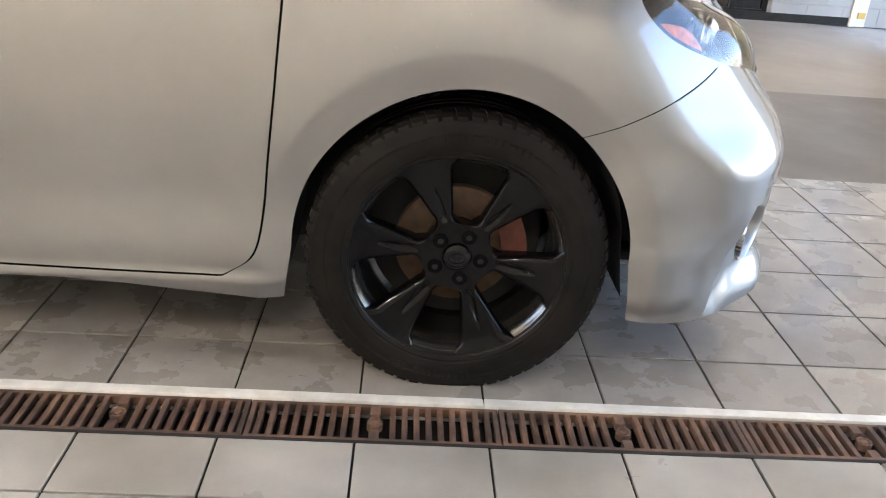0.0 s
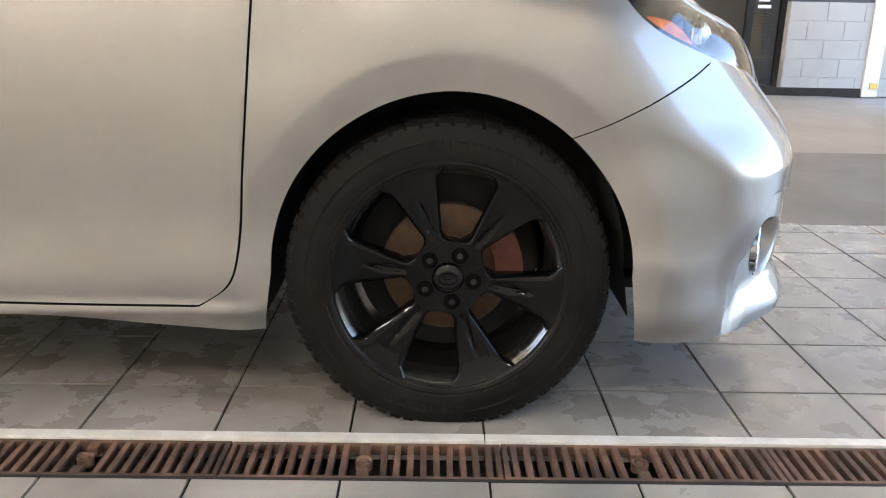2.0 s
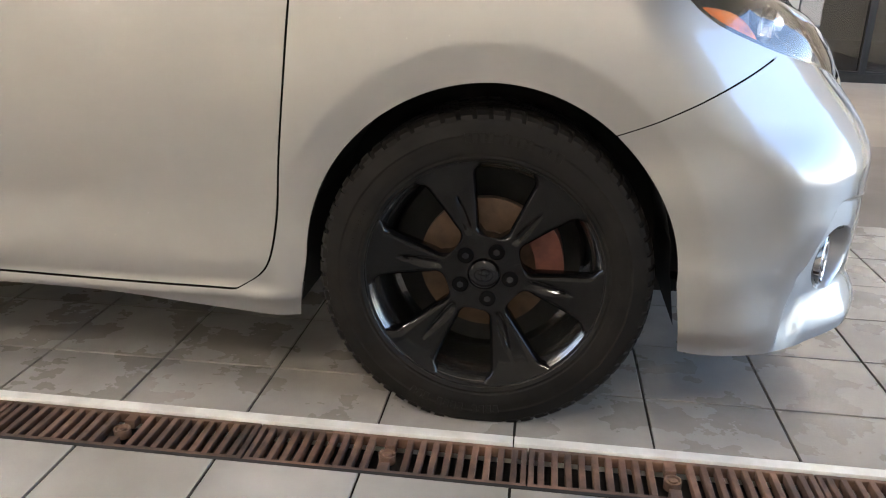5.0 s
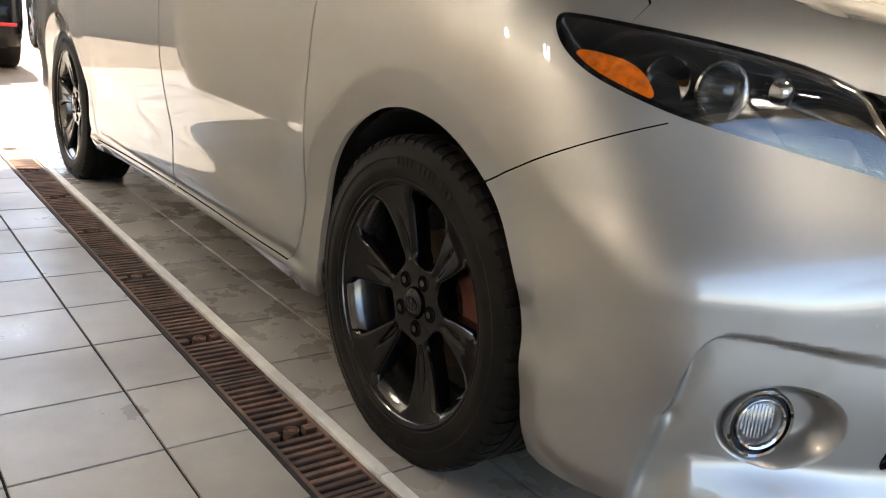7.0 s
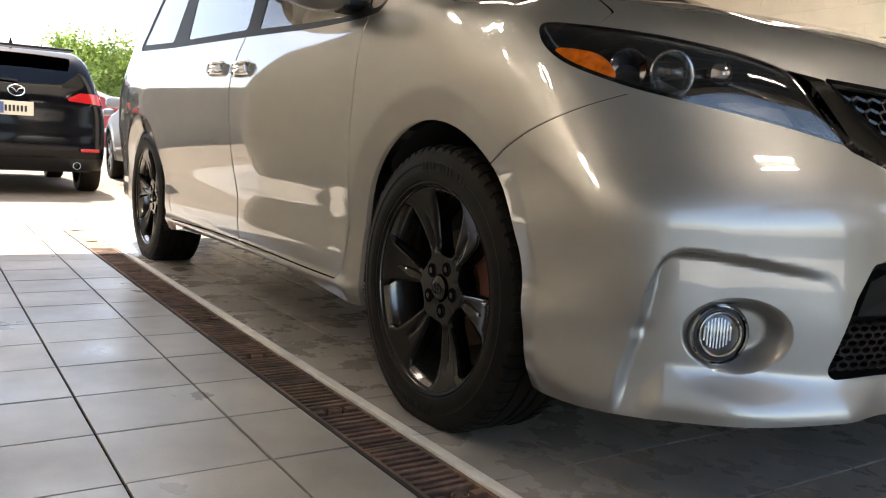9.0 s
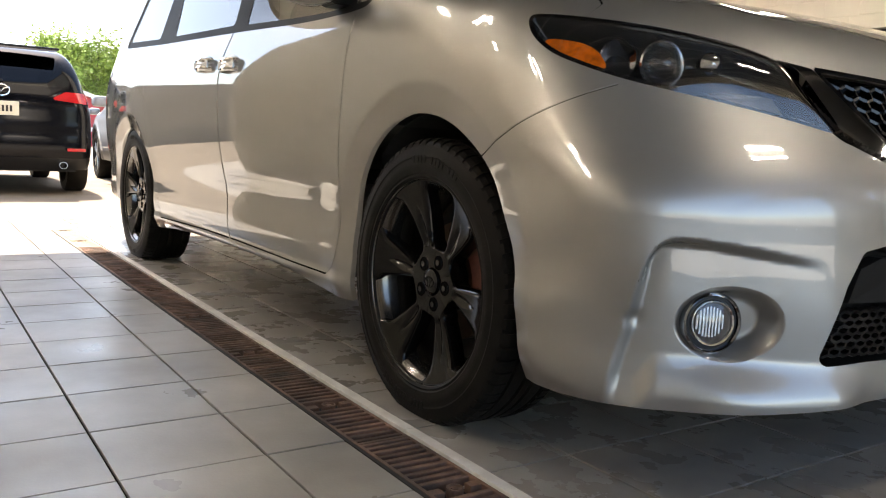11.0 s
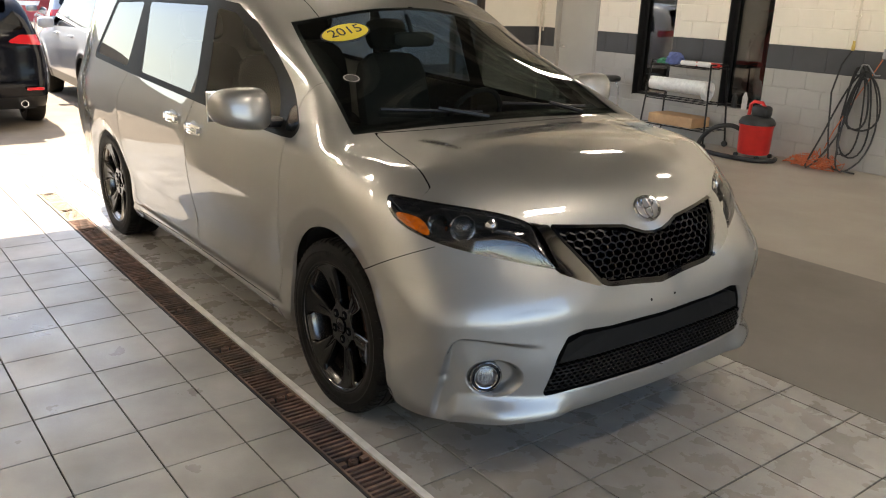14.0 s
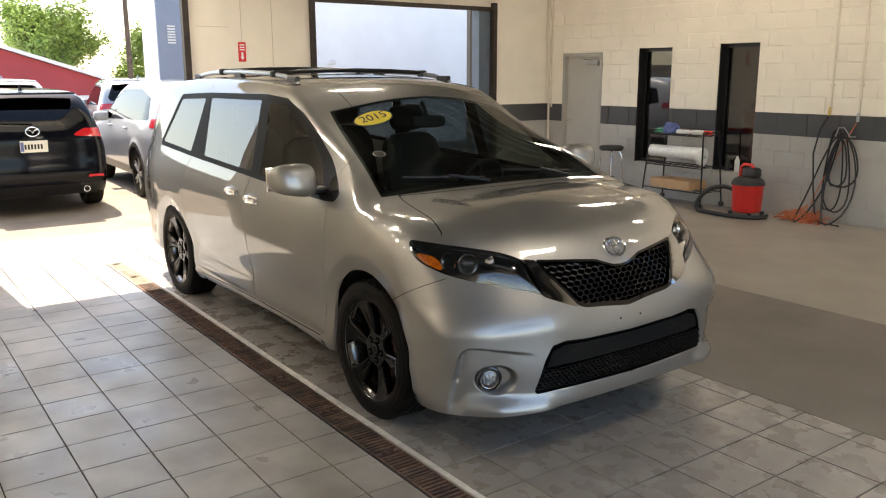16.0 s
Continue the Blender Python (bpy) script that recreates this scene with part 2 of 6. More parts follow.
def add_tube(bm, pts, r, seg=8, closed=False):
    """A round bar along points."""
    pts = [Vector(p) for p in pts]
    n = len(pts)
    rings = []
    up = None
    for i, p in enumerate(pts):
        a = pts[(i - 1) % n] if (closed or i > 0) else p
        c = pts[(i + 1) % n] if (closed or i < n - 1) else p
        d = (c - a).normalized()
        if up is None:
            up = d.orthogonal().normalized()
        up = (up - d * up.dot(d)).normalized()
        side = d.cross(up)
        rr = r(i / max(n - 1, 1)) if callable(r) else r
        rings.append([bm.verts.new(p + (up * math.cos(2 * math.pi * k / seg) + side * math.sin(2 * math.pi * k / seg)) * rr) for k in range(seg)])
    m = n if closed else n - 1
    for i in range(m):
        a, c = rings[i], rings[(i + 1) % n]
        for k in range(seg):
            bm.faces.new((a[k], a[(k + 1) % seg], c[(k + 1) % seg], c[k]))
    if not closed:
        bm.faces.new(rings[0][::-1])
        bm.faces.new(rings[-1])
    return bm


def add_lathe(bm, profile, seg=48, axis="y", closed=True, m=None):
    """Turns (radius, along) points round an axis through the origin."""
    rings = []
    for k in range(seg):
        a = 2 * math.pi * k / seg
        row = []
        for r, h in profile:
            c, s = r * math.cos(a), r * math.sin(a)
            p = Vector((c, h, s)) if axis == "y" else (Vector((c, s, h)) if axis == "z" else Vector((h, c, s)))
            row.append(bm.verts.new(m @ p if m is not None else p))
        rings.append(row)
    n = len(profile)
    for k in range(seg):
        a, c = rings[k], rings[(k + 1) % seg]
        for i in range(n if closed else n - 1):
            j = (i + 1) % n
            bm.faces.new((a[i], a[j], c[j], c[i]))
    bmesh.ops.remove_doubles(bm, verts=bm.verts[:], dist=1e-6)
    return bm


def empty(name, label="", category="", group="", kind=""):
    return tagged(new(name), label, category, group, kind)


# ---- the bay: floor, drain, walls, ceiling ----
X_BACK, X_FRONT, Y_NEAR, Y_FAR, Z_CEIL = -6.6, 4.3, -5.4, 6.34, 4.6
TILE_X0, TILE = 0.089, 0.308
Y_STRIP, Y_GRATE0, Y_GRATE1 = -1.006, -1.183, -1.042
Y_TILE_END, Y_BROWN_END = 0.90, 2.772

tagged(box("floor", -4.95, X_FRONT, Y_NEAR, Y_GRATE0 - 0.012, -0.2, -0.006, M_GROUT), "dark grout bed under the grey floor tiles", "floor", kind="structure")
tagged(box("floor_far", -4.95, X_FRONT, Y_STRIP, Y_TILE_END, -0.2, -0.006, M_GROUT), "dark grout bed under the tiles where the van stands", "floor", kind="structure")
tagged(box("floor_lane", -6.6, X_FRONT, Y_TILE_END, Y_BROWN_END, -0.2, 0.0, M_BROWN), "brown coated concrete lane beside the tiles", "floor", kind="structure")
tagged(box("floor_concrete", -6.6, X_FRONT, Y_BROWN_END, Y_FAR, -0.2, 0.0, M_CONC), "pale polished concrete floor", "floor", kind="structure")
tagged(box("ground", -400, -6.15, -300, 300, -0.3, -0.012, M_LOT), "sunlit tan gravelly pavement of the car lot", "ground", kind="structure")
tagged(box("ground_apron", -6.15, -4.95, -300, 300, -0.3, -0.012, M_ASPHALT), "pale concrete apron at the doorway", "ground", kind="structure")
tagged(box("floor_sill", -4.95, -4.40, Y_GRATE0 - 0.012, Y_STRIP, -0.2, -0.001, M_CONC), "pale concrete at the end of the drain", "floor", kind="structure")
tagged(box("drain_channel", -4.40, X_FRONT, Y_GRATE0 - 0.012, Y_STRIP, -0.2, -0.06, M_DARK), "dark drain channel below the grate", "drain", kind="structure")


def wall(name, x0, x1, y0, y1, z0, z1, mat, label):
    return tagged(box(name, x0, x1, y0, y1, z0, z1, mat), label, "wall", kind="structure")


# far wall with door and windows is built from pieces round its openings
FAR_OPENINGS = [(-6.20, -5.36, 0.0, 2.04), (-4.66, -4.07, 0.46, 2.085), (-3.30, -2.72, 0.46, 2.11), (2.60, 3.74, 0.05, 2.3)]
BAND0, BAND1 = 0.985, 1.255


def far_wall():
    xs = [X_BACK - 0.2]
    n = 0
    edges = []
    for o in FAR_OPENINGS:
        edges.append((xs[-1], o[0], None))
        edges.append((o[0], o[1], o))
        xs.append(o[1])
    edges.append((xs[-1], X_FRONT + .8, None))
    zones = [(0.0, BAND0, M_WAINSCOT, "grey painted block"), (BAND0, BAND1, M_BAND, "black painted block"), (BAND1, Z_CEIL, M_WALL, "cream painted block")]
    for x0, x1, o in edges:
        for z0, z1, mat, words in zones:
            spans = [(z0, z1)]
            if o:
                spans = [(z0, min(z1, o[2])), (max(z0, o[3]), z1)]
            for a, b in spans:
                if b - a > 0.01:
                    n += 1
                    wall("wall_far_%d" % n, x0, x1, Y_FAR, Y_FAR + 0.22, a, b, mat, words + " wall of the bay")


far_wall()
# back wall of the deeper part: pier and doorway to the white building
wall("wall_back_pier", X_BACK - 0.2, X_BACK, 0.48, 2.10, 0, Z_CEIL, M_WALL, "cream pier between two doorways")
wall("wall_back_end", X_BACK - 0.2, X_BACK, 5.25, Y_FAR, BAND1, Z_CEIL, M_WALL, "cream block wall beside the doorway")
wall("wall_back_end_band", X_BACK - 0.2, X_BACK, 5.25, Y_FAR, BAND0, BAND1, M_BAND, "black band of block wall")
wall("wall_back_end_low", X_BACK - 0.2, X_BACK, 5.25, Y_FAR, 0, BAND0, M_WAINSCOT, "grey block wall beside the doorway")
wall("wall_back_head", X_BACK - 0.2, X_BACK, 2.10, 5.25, 2.70, Z_CEIL, M_WALL, "cream wall over the doorway")
# header over the wide doorway behind the van
# out of view, placed so that its shadow edge falls across the floor
wall("wall_header", -4.80, -4.62, Y_NEAR, 0.40, 2.78, Z_CEIL, M_WALL, "wall over the wide open doorway")
wall("wall_return", -6.6, -4.62, 0.40, 0.52, 2.95, Z_CEIL, M_WALL, "wall over the side of the doorway")
# side wall behind the walk, and an added unseen wall for the van's reflections
wall("wall_near", -4.8, X_FRONT + .2, Y_NEAR - 0.2, Y_NEAR, 0, Z_CEIL, M_WALL, "cream painted side wall")
wall("wall_yard", -12.4, -12.0, -22, -2.3, 0, 1.95, M_ADDED_WALL, "plain tan wall added out of view for the van's reflections")
tagged(box("ground_near", -4.95, X_FRONT, -300, Y_NEAR, -0.3, -0.012, M_ASPHALT), "pavement beside the bay", "ground", kind="structure")
tagged(box("ground_beyond", -4.95, X_FRONT, 13.2, 300, -0.3, -0.012, M_ASPHALT), "pavement behind the building", "ground", kind="structure")
wall("wall_back_near", -4.8, -4.62, Y_NEAR, -2.15, 0, 2.78, M_SIDE_SHADED, "cream wall beside the wide doorway, coloured darker for its shade")
# front end, out of view: one wide open doorway sized for its daylight
wall("wall_front_head", X_FRONT, X_FRONT + 0.2, Y_NEAR, Y_FAR, 3.45, Z_CEIL, M_WALL, "cream wall over the front doorway")
# unseen pier added to keep front daylight off the far floor
wall("wall_front_mid", X_FRONT, X_FRONT + 0.2, 1.8, 4.5, 0, 3.45, M_WALL, "cream wall piece added out of view to cut the front daylight")
wall("wall_front_near", X_FRONT, X_FRONT + 0.2, Y_NEAR, -3.7, 0, 3.45, M_SIDE_SHADED, "cream wall beside the front doorway")
tagged(box("ground_front", X_FRONT, 300, -300, 300, -0.3, -0.012, M_ASPHALT), "pavement in front of the bay", "ground", kind="structure")
tagged(box("ceiling", X_BACK - 0.2, X_FRONT + 0.2, 0.46, Y_FAR + 0.2, Z_CEIL, Z_CEIL + 0.25, M_CEIL), "dark steel deck ceiling", "ceiling", kind="structure")
tagged(box("ceiling_near", -4.8, X_FRONT + 0.2, Y_NEAR - 0.2, 0.46, Z_CEIL, Z_CEIL + 0.25, M_CEIL), "dark steel deck ceiling", "ceiling", kind="structure")

M_LAMP = material("tube_light", (1, 1, 1), 0.5, emit=(1.0, 0.93, 0.83), emit_strength=25.0)
M_LAMP_BODY = material("lamp_housing", (0.7, 0.7, 0.68), 0.4)


def strip_light(x, y):
    e = empty("ceiling_light", "long twin-tube strip light hung under the ceiling", "ceiling light", "strip lights")
    e.location = (x, y, 3.9)
    box("housing", -0.16, 0.16, -0.42, 0.42, 0.03, 0.09, M_LAMP_BODY, e)
    for s in (-0.1, 0.1):
        box("tube", s - 0.022, s + 0.022, -0.40, 0.40, 0.0, 0.028, M_LAMP, e)
    for s in (-0.34, 0.34):
        box("hanger", -0.006, 0.006, s - 0.006, s + 0.006, 0.09, Z_CEIL - 3.9, M_LAMP_BODY, e)
    return e


# the lamps at y 5.1 and (-3.05, -4.7) are added to brighten the walls
for lx, ly in ((-3.05, -4.7), (-3.05, -2.2), (-3.05, 0.8), (-3.05, 5.1), (-.3, -4.7), (-.3, 5.1), (2.3, 0.8), (2.3, 5.1)):
    strip_light(lx, ly)


M_JOIST = material("steel_joist", (0.22, 0.215, 0.20), 0.6, 0.2)
for k in range(15):
    jx = -4.3 + k * .60
    tagged(box("ceiling_joist", jx - .04, jx + .04, Y_NEAR, Y_FAR, Z_CEIL - .30, Z_CEIL - .004, M_JOIST), "dark steel roof joist", "joist", "roof joists", "structure")


# ---- the van ----
def curve(nodes, ease=.38):
    """A smooth curve through (x, y) nodes, flat beyond its ends (monotone cubic)."""
    nodes = sorted(nodes)
    xs, ys = np.array([n[0] for n in nodes], float), np.array([n[1] for n in nodes], float)
    h = np.diff(xs)
    d = np.diff(ys) / h
    m = np.zeros_like(xs)
    same = d[:-1] * d[1:] > 0
    w1, w2 = 2 * h[1:] + h[:-1], h[1:] + 2 * h[:-1]
    with np.errstate(divide="ignore", invalid="ignore"):
        m[1:-1] = np.where(same, (w1 + w2) / (w1 / d[:-1] + w2 / d[1:]), 0)
    m[0], m[-1] = d[0], d[-1]

    def raw(x):
        over = np.where(x < xs[0], (x - xs[0]) * m[0], np.where(x > xs[-1], (x - xs[-1]) * m[-1], 0))
        x = np.clip(np.asarray(x, float), xs[0], xs[-1])
        i = np.clip(np.searchsorted(xs, x) - 1, 0, len(xs) - 2)
        t = (x - xs[i]) / h[i]
        return ((1 + 2 * t) * (1 - t) ** 2) * ys[i] + t * (1 - t) ** 2 * h[i] * m[i] + t * t * (3 - 2 * t) * ys[i + 1] + t * t * (t - 1) * h[i] * m[i + 1] + over

    # one pass of smoothing takes the kinks out of the curvature
    soft = ease * float(np.median(h))
    n = int(np.clip((xs[-1] - xs[0]) / .0004, 400, 16000))
    grid = np.linspace(xs[0] - 3 * soft, xs[-1] + 3 * soft, n)
    k = np.arange(-int(3 * soft / (grid[1] - grid[0])), int(3 * soft / (grid[1] - grid[0])) + 1)
    g = np.exp(-.5 * (k * (grid[1] - grid[0]) / soft) ** 2)
    val = np.convolve(raw(grid), g / g.sum(), "same")
    keep = (grid >= xs[0]) & (grid <= xs[-1])
    gx, gy = grid[keep], val[keep]
    return lambda x: np.interp(x, gx, gy)


def smax(a, b, k):
    h = np.clip(0.5 + 0.5 * (a - b) / k, 0, 1)
    return a * h + b * (1 - h) + k * h * (1 - h)


def step(a, b, x):
    t = np.clip((x - a) / (b - a), 0, 1)
    return t * t * (3 - 2 * t)


def sd_poly(px, py, poly, grow=0.0):
    """Signed distance to a polygon, negative inside; grow rounds and enlarges it."""
    poly = np.array(poly, float)
    best = np.full(np.shape(px), 1e9)
    inside = np.zeros(np.shape(px), bool)
    for (ax, ay), (bx, by) in zip(poly, np.roll(poly, -1, 0)):
        ex, ey = bx - ax, by - ay
        t = np.clip(((px - ax) * ex + (py - ay) * ey) / (ex * ex + ey * ey), 0, 1)
        best = np.minimum(best, (px - ax - t * ex) ** 2 + (py - ay - t * ey) ** 2)
        cross = (ay > py) != (by > py)
        with np.errstate(divide="ignore", invalid="ignore"):
            inside ^= cross & (px < ax + (py - ay) * ex / (ey if ey else 1e-12))
    return np.where(inside, -1, 1) * np.sqrt(best) - grow


def rounded(poly, r):
    """A polygon's field with corners rounded at radius r."""
    c = np.array(poly, float)

    def at(px, py):
        return sd_poly(px, py, c, 0.0) if r <= 0 else _rounded(px, py, c, r)

    return at


def _rounded(px, py, c, r):
    # shrink by r towards the middle of each corner, then grow again
    nxt, prv = np.roll(c, -1, 0), np.roll(c, 1, 0)
    area = np.sum(c[:, 0] * nxt[:, 1] - nxt[:, 0] * c[:, 1])
    sgn = 1 if area > 0 else -1
    e1, e2 = c - prv, nxt - c
    e1, e2 = e1 / np.linalg.norm(e1, axis=1)[:, None], e2 / np.linalg.norm(e2, axis=1)[:, None]
    n1, n2 = sgn * np.stack([-e1[:, 1], e1[:, 0]], 1), sgn * np.stack([-e2[:, 1], e2[:, 0]], 1)
    b = (n1 + n2) / (1 + np.sum(n1 * n2, 1))[:, None]
    return sd_poly(px, py, c + r * b, r)


# profiles of the body: half width by height, nose by height, centre line from hood to tail, tail by height
HALF = curve([(.10, .86), (.20, .905), (.27, .940), (.33, .954), (.38, .954), (.44, .949), (.49, .951), (.55, .963), (.62, .973), (.74, .984), (.88, .985), (.98, .974),
              (1.08, .945), (1.16, .920), (1.30, .882), (1.45, .842), (1.58, .806), (1.70, .730), (1.85, .62)])
NOSE = curve([(.10, .88), (.20, .915), (.27, .928), (.36, .918), (.48, .905), (.555, .898), (.60, .880), (.66, .856), (.72, .840), (.80, .822), (.88, .800), (.96, .77), (1.3, .6)])
RIDGE = curve([(-4.3, 1.56), (-3.7, 1.665), (-3.2, 1.712), (-2.5, 1.738), (-1.98, 1.733), (-1.5, 1.718), (-1.15, 1.690), (-.95, 1.645), (-.80, 1.567), (-.60, 1.443),
               (-.30, 1.243), (-.10, 1.104), (.0, 1.083), (.12, 1.078), (.30, 1.064), (.50, 1.028), (.65, .975), (.76, .915), (.83, .846), (.95, .70)])
TAIL = curve([(.15, -3.98), (.30, -4.06), (.55, -4.09), (.75, -4.06), (1.0, -4.01), (1.2, -3.94), (1.45, -3.84), (1.65, -3.74), (1.8, -3.6)])
NOSE_OUT = curve([(.10, .895), (.20, .925), (.30, .943), (.42, .950), (.525, .943), (.60, .946), (.64, .943), (.68, .918), (.727, .868), (.80, .805), (.87, .755), (.98, .68), (1.3, .45)])
FOG_POD = [(.33, .492), (.48, .514), (.60, .530), (.665, .534), (.695, .530), (.718, .508), (.733, .473), (.742, .430), (.750, .372), (.770, .298), (.785, .214), (.795, .08), (.30, .08)]


def swept(x, w):
    """How far the windshield and the roof's front edge lie back at a distance from the middle."""
    return .62 * .42 * np.tanh(w * w / .42) * step(-.08, -.98, x)


def chaikin(poly, turns=3):
    """A closed polygon with its corners cut round."""
    p = np.array(poly, float)
    for _ in range(turns):
        q = np.roll(p, -1, 0)
        p = np.stack([p * .75 + q * .25, p * .25 + q * .75], 1).reshape(-1, 2)
    return p


POD = chaikin(FOG_POD)


def body(x, w, z):
    """Negative inside the van's outer skin; w is the distance from the middle plane."""
    w = np.abs(w)
    side_w = HALF(z) - .11 * np.clip((-3.35 - x) / .8, 0, 1.5) ** 2
    side_w = side_w - .05 * step(.1, .9, x) * step(.8, 1.05, z)
    for ax, r0, amt in ((0.0, .470, .007), (-3.03, .435, .007)):
        r = np.hypot(x - ax, np.maximum(z - .36, 0))
        side_w = side_w + amt * step(r0 + .16, r0 - .01, r) - .022 * .022 / .075 * np.log1p(np.exp(np.clip((r0 - .004 - r) / .0035, -30, 30))) / 7.9
    side_w = side_w + .015 * step(.300, .262, z) * step(-2.75, -2.60, x) * step(-.36, -.52, x)
    side_w = side_w + .010 * step(-.55, -.41, x) * step(.36, .24, z) * step(.1, -.1, x)
    side_w = side_w + .040 * step(.42, .22, z) * step(.22, .40, x) + .026 * step(.66, .50, z) * step(.29, .40, z) * step(.14, .36, x) * step(.66, .42, x)
    side_w = side_w - .085 * step(-1.5, -.50, x) * step(1.0, 1.30, z)
    sweep = step(.32, .56, x)
    top = RIDGE(x + .25 * w * w * sweep + swept(x, w)) - .02 * w * w - .030 * w * w * step(-.35, .05, x) * (1 - sweep) - .10 * step(-.6, -1.2, x) * w ** 4
    top = top + .004 * step(.10, .0, np.abs(w - .50 - .10 * step(.7, -.1, x))) * step(-.1, .1, x) * step(.78, .5, x)
    mid = step(.66, .10, w)
    square = step(.32, .50, z) * step(.70, .57, z)
    front = NOSE(z) * mid + NOSE_OUT(z) * (1 - mid) - .165 * w ** 2 - (.27 - .092 * square) * w ** 6
    front = front + (.012 + .030 * step(.45, .58, w) * step(.86, .74, w)) * step(.31, .225, z) * step(.2, .5, w)
    f = smax(w - side_w, (x - front) * .9, .075 - .02 * square)
    f = smax(f, TAIL(z) + .096 * w ** 2 - x, .16)
    f = smax(f, (z - top) * .8, .07 + .03 * step(-.2, .3, x) + .06 * step(.0, .22, x) * step(.55, .40, x))
    # the recess round the fog lamp: a sharp brow above, a ridge towards the wheel, open below and towards the middle
    across = .8 * w - .6 * (x - .7)
    near_pod = (across > .30) & (z < .56) & (x > .45)
    if np.any(near_pod):
        a, h = across[near_pod], z[near_pod]
        d = -sd_poly(a, h, POD)
        deep = (.028 + .075 * square[near_pod] * w[near_pod] ** 6) * step(.0, .021 + .010 * step(.66, .72, a) * step(.50, .44, h), d) * step(.225 - .04 * step(.68, .73, a), .315 - .05 * step(.68, .73, a), h) * step(.36, .62, a)
        deep = deep + .010 * np.exp(-((a - .735) / .018) ** 2 - ((h - .372) / .014) ** 2)
        f = np.array(f)
        f[near_pod] = f[near_pod] + deep
    return np.maximum(f, .13 + .065 * step(.60, .86, x) * step(.45, .60, w) - z)


def skin(step_size, body, lo=(-4.2, .10), hi=(1.02, 1.80), wide=1.06):
    """Quads on the skin of half the van (w >= 0), vertices drawn exactly onto it."""
    xs = np.arange(lo[0], hi[0], step_size)
    ws = np.arange(-step_size * 1.5, wide, step_size)
    zs = np.arange(lo[1], hi[1], step_size)
    f = np.empty((len(xs), len(ws), len(zs)), np.float32)
    gw, gz = np.meshgrid(ws, zs, indexing="ij")
    for i, x in enumerate(xs):
        f[i] = body(np.full_like(gw, x), gw, gz)
    neg = f < 0
    cell = np.zeros(tuple(n - 1 for n in f.shape), np.int8)
    for dx in (0, 1):
        for dy in (0, 1):
            for dz in (0, 1):
                cell += neg[dx:dx + cell.shape[0], dy:dy + cell.shape[1], dz:dz + cell.shape[2]]
    mixed = (cell > 0) & (cell < 8)
    idx = np.full(cell.shape, -1, np.int64)
    cells = np.argwhere(mixed)
    idx[mixed] = np.arange(len(cells))
    pts = np.stack([xs[cells[:, 0]], ws[cells[:, 1]], zs[cells[:, 2]]], 1) + step_size / 2
    for _ in range(6):
        g = gradient(pts, body)
        v = body(pts[:, 0], pts[:, 1], pts[:, 2])
        pts = pts - g * (v / np.maximum((g * g).sum(1), .05))[:, None]
        low = cells * step_size + np.array([xs[0], ws[0], zs[0]])
        pts = np.clip(pts, low - step_size * .3, low + step_size * 1.3)
    quads = []
    for axis in range(3):
        a = [slice(1, -1)] * 3
        n0 = np.moveaxis(neg, axis, 0)
        cross = np.argwhere(n0[:-1, 1:-1, 1:-1] != n0[1:, 1:-1, 1:-1])
        sgn = n0[:-1, 1:-1, 1:-1][tuple(cross.T)]
        im = np.moveaxis(idx, axis, 0)
        i, j, k = cross[:, 0], cross[:, 1] + 1, cross[:, 2] + 1
        q = np.stack([im[i, j - 1, k - 1], im[i, j, k - 1], im[i, j, k], im[i, j - 1, k]], 1)
        flip = ~sgn if axis != 1 else sgn
        q[flip] = q[flip][:, ::-1]
        quads.append(q)
    q = np.concatenate(quads)
    return pts, q[(q >= 0).all(1)]


def gradient(p, body, e=2e-3):
    g = np.empty_like(p)
    for i in range(3):
        d = np.zeros(3)
        d[i] = e
        a, b = p + d, p - d
        g[:, i] = (body(a[:, 0], a[:, 1], a[:, 2]) - body(b[:, 0], b[:, 1], b[:, 2])) / (2 * e)
    return g


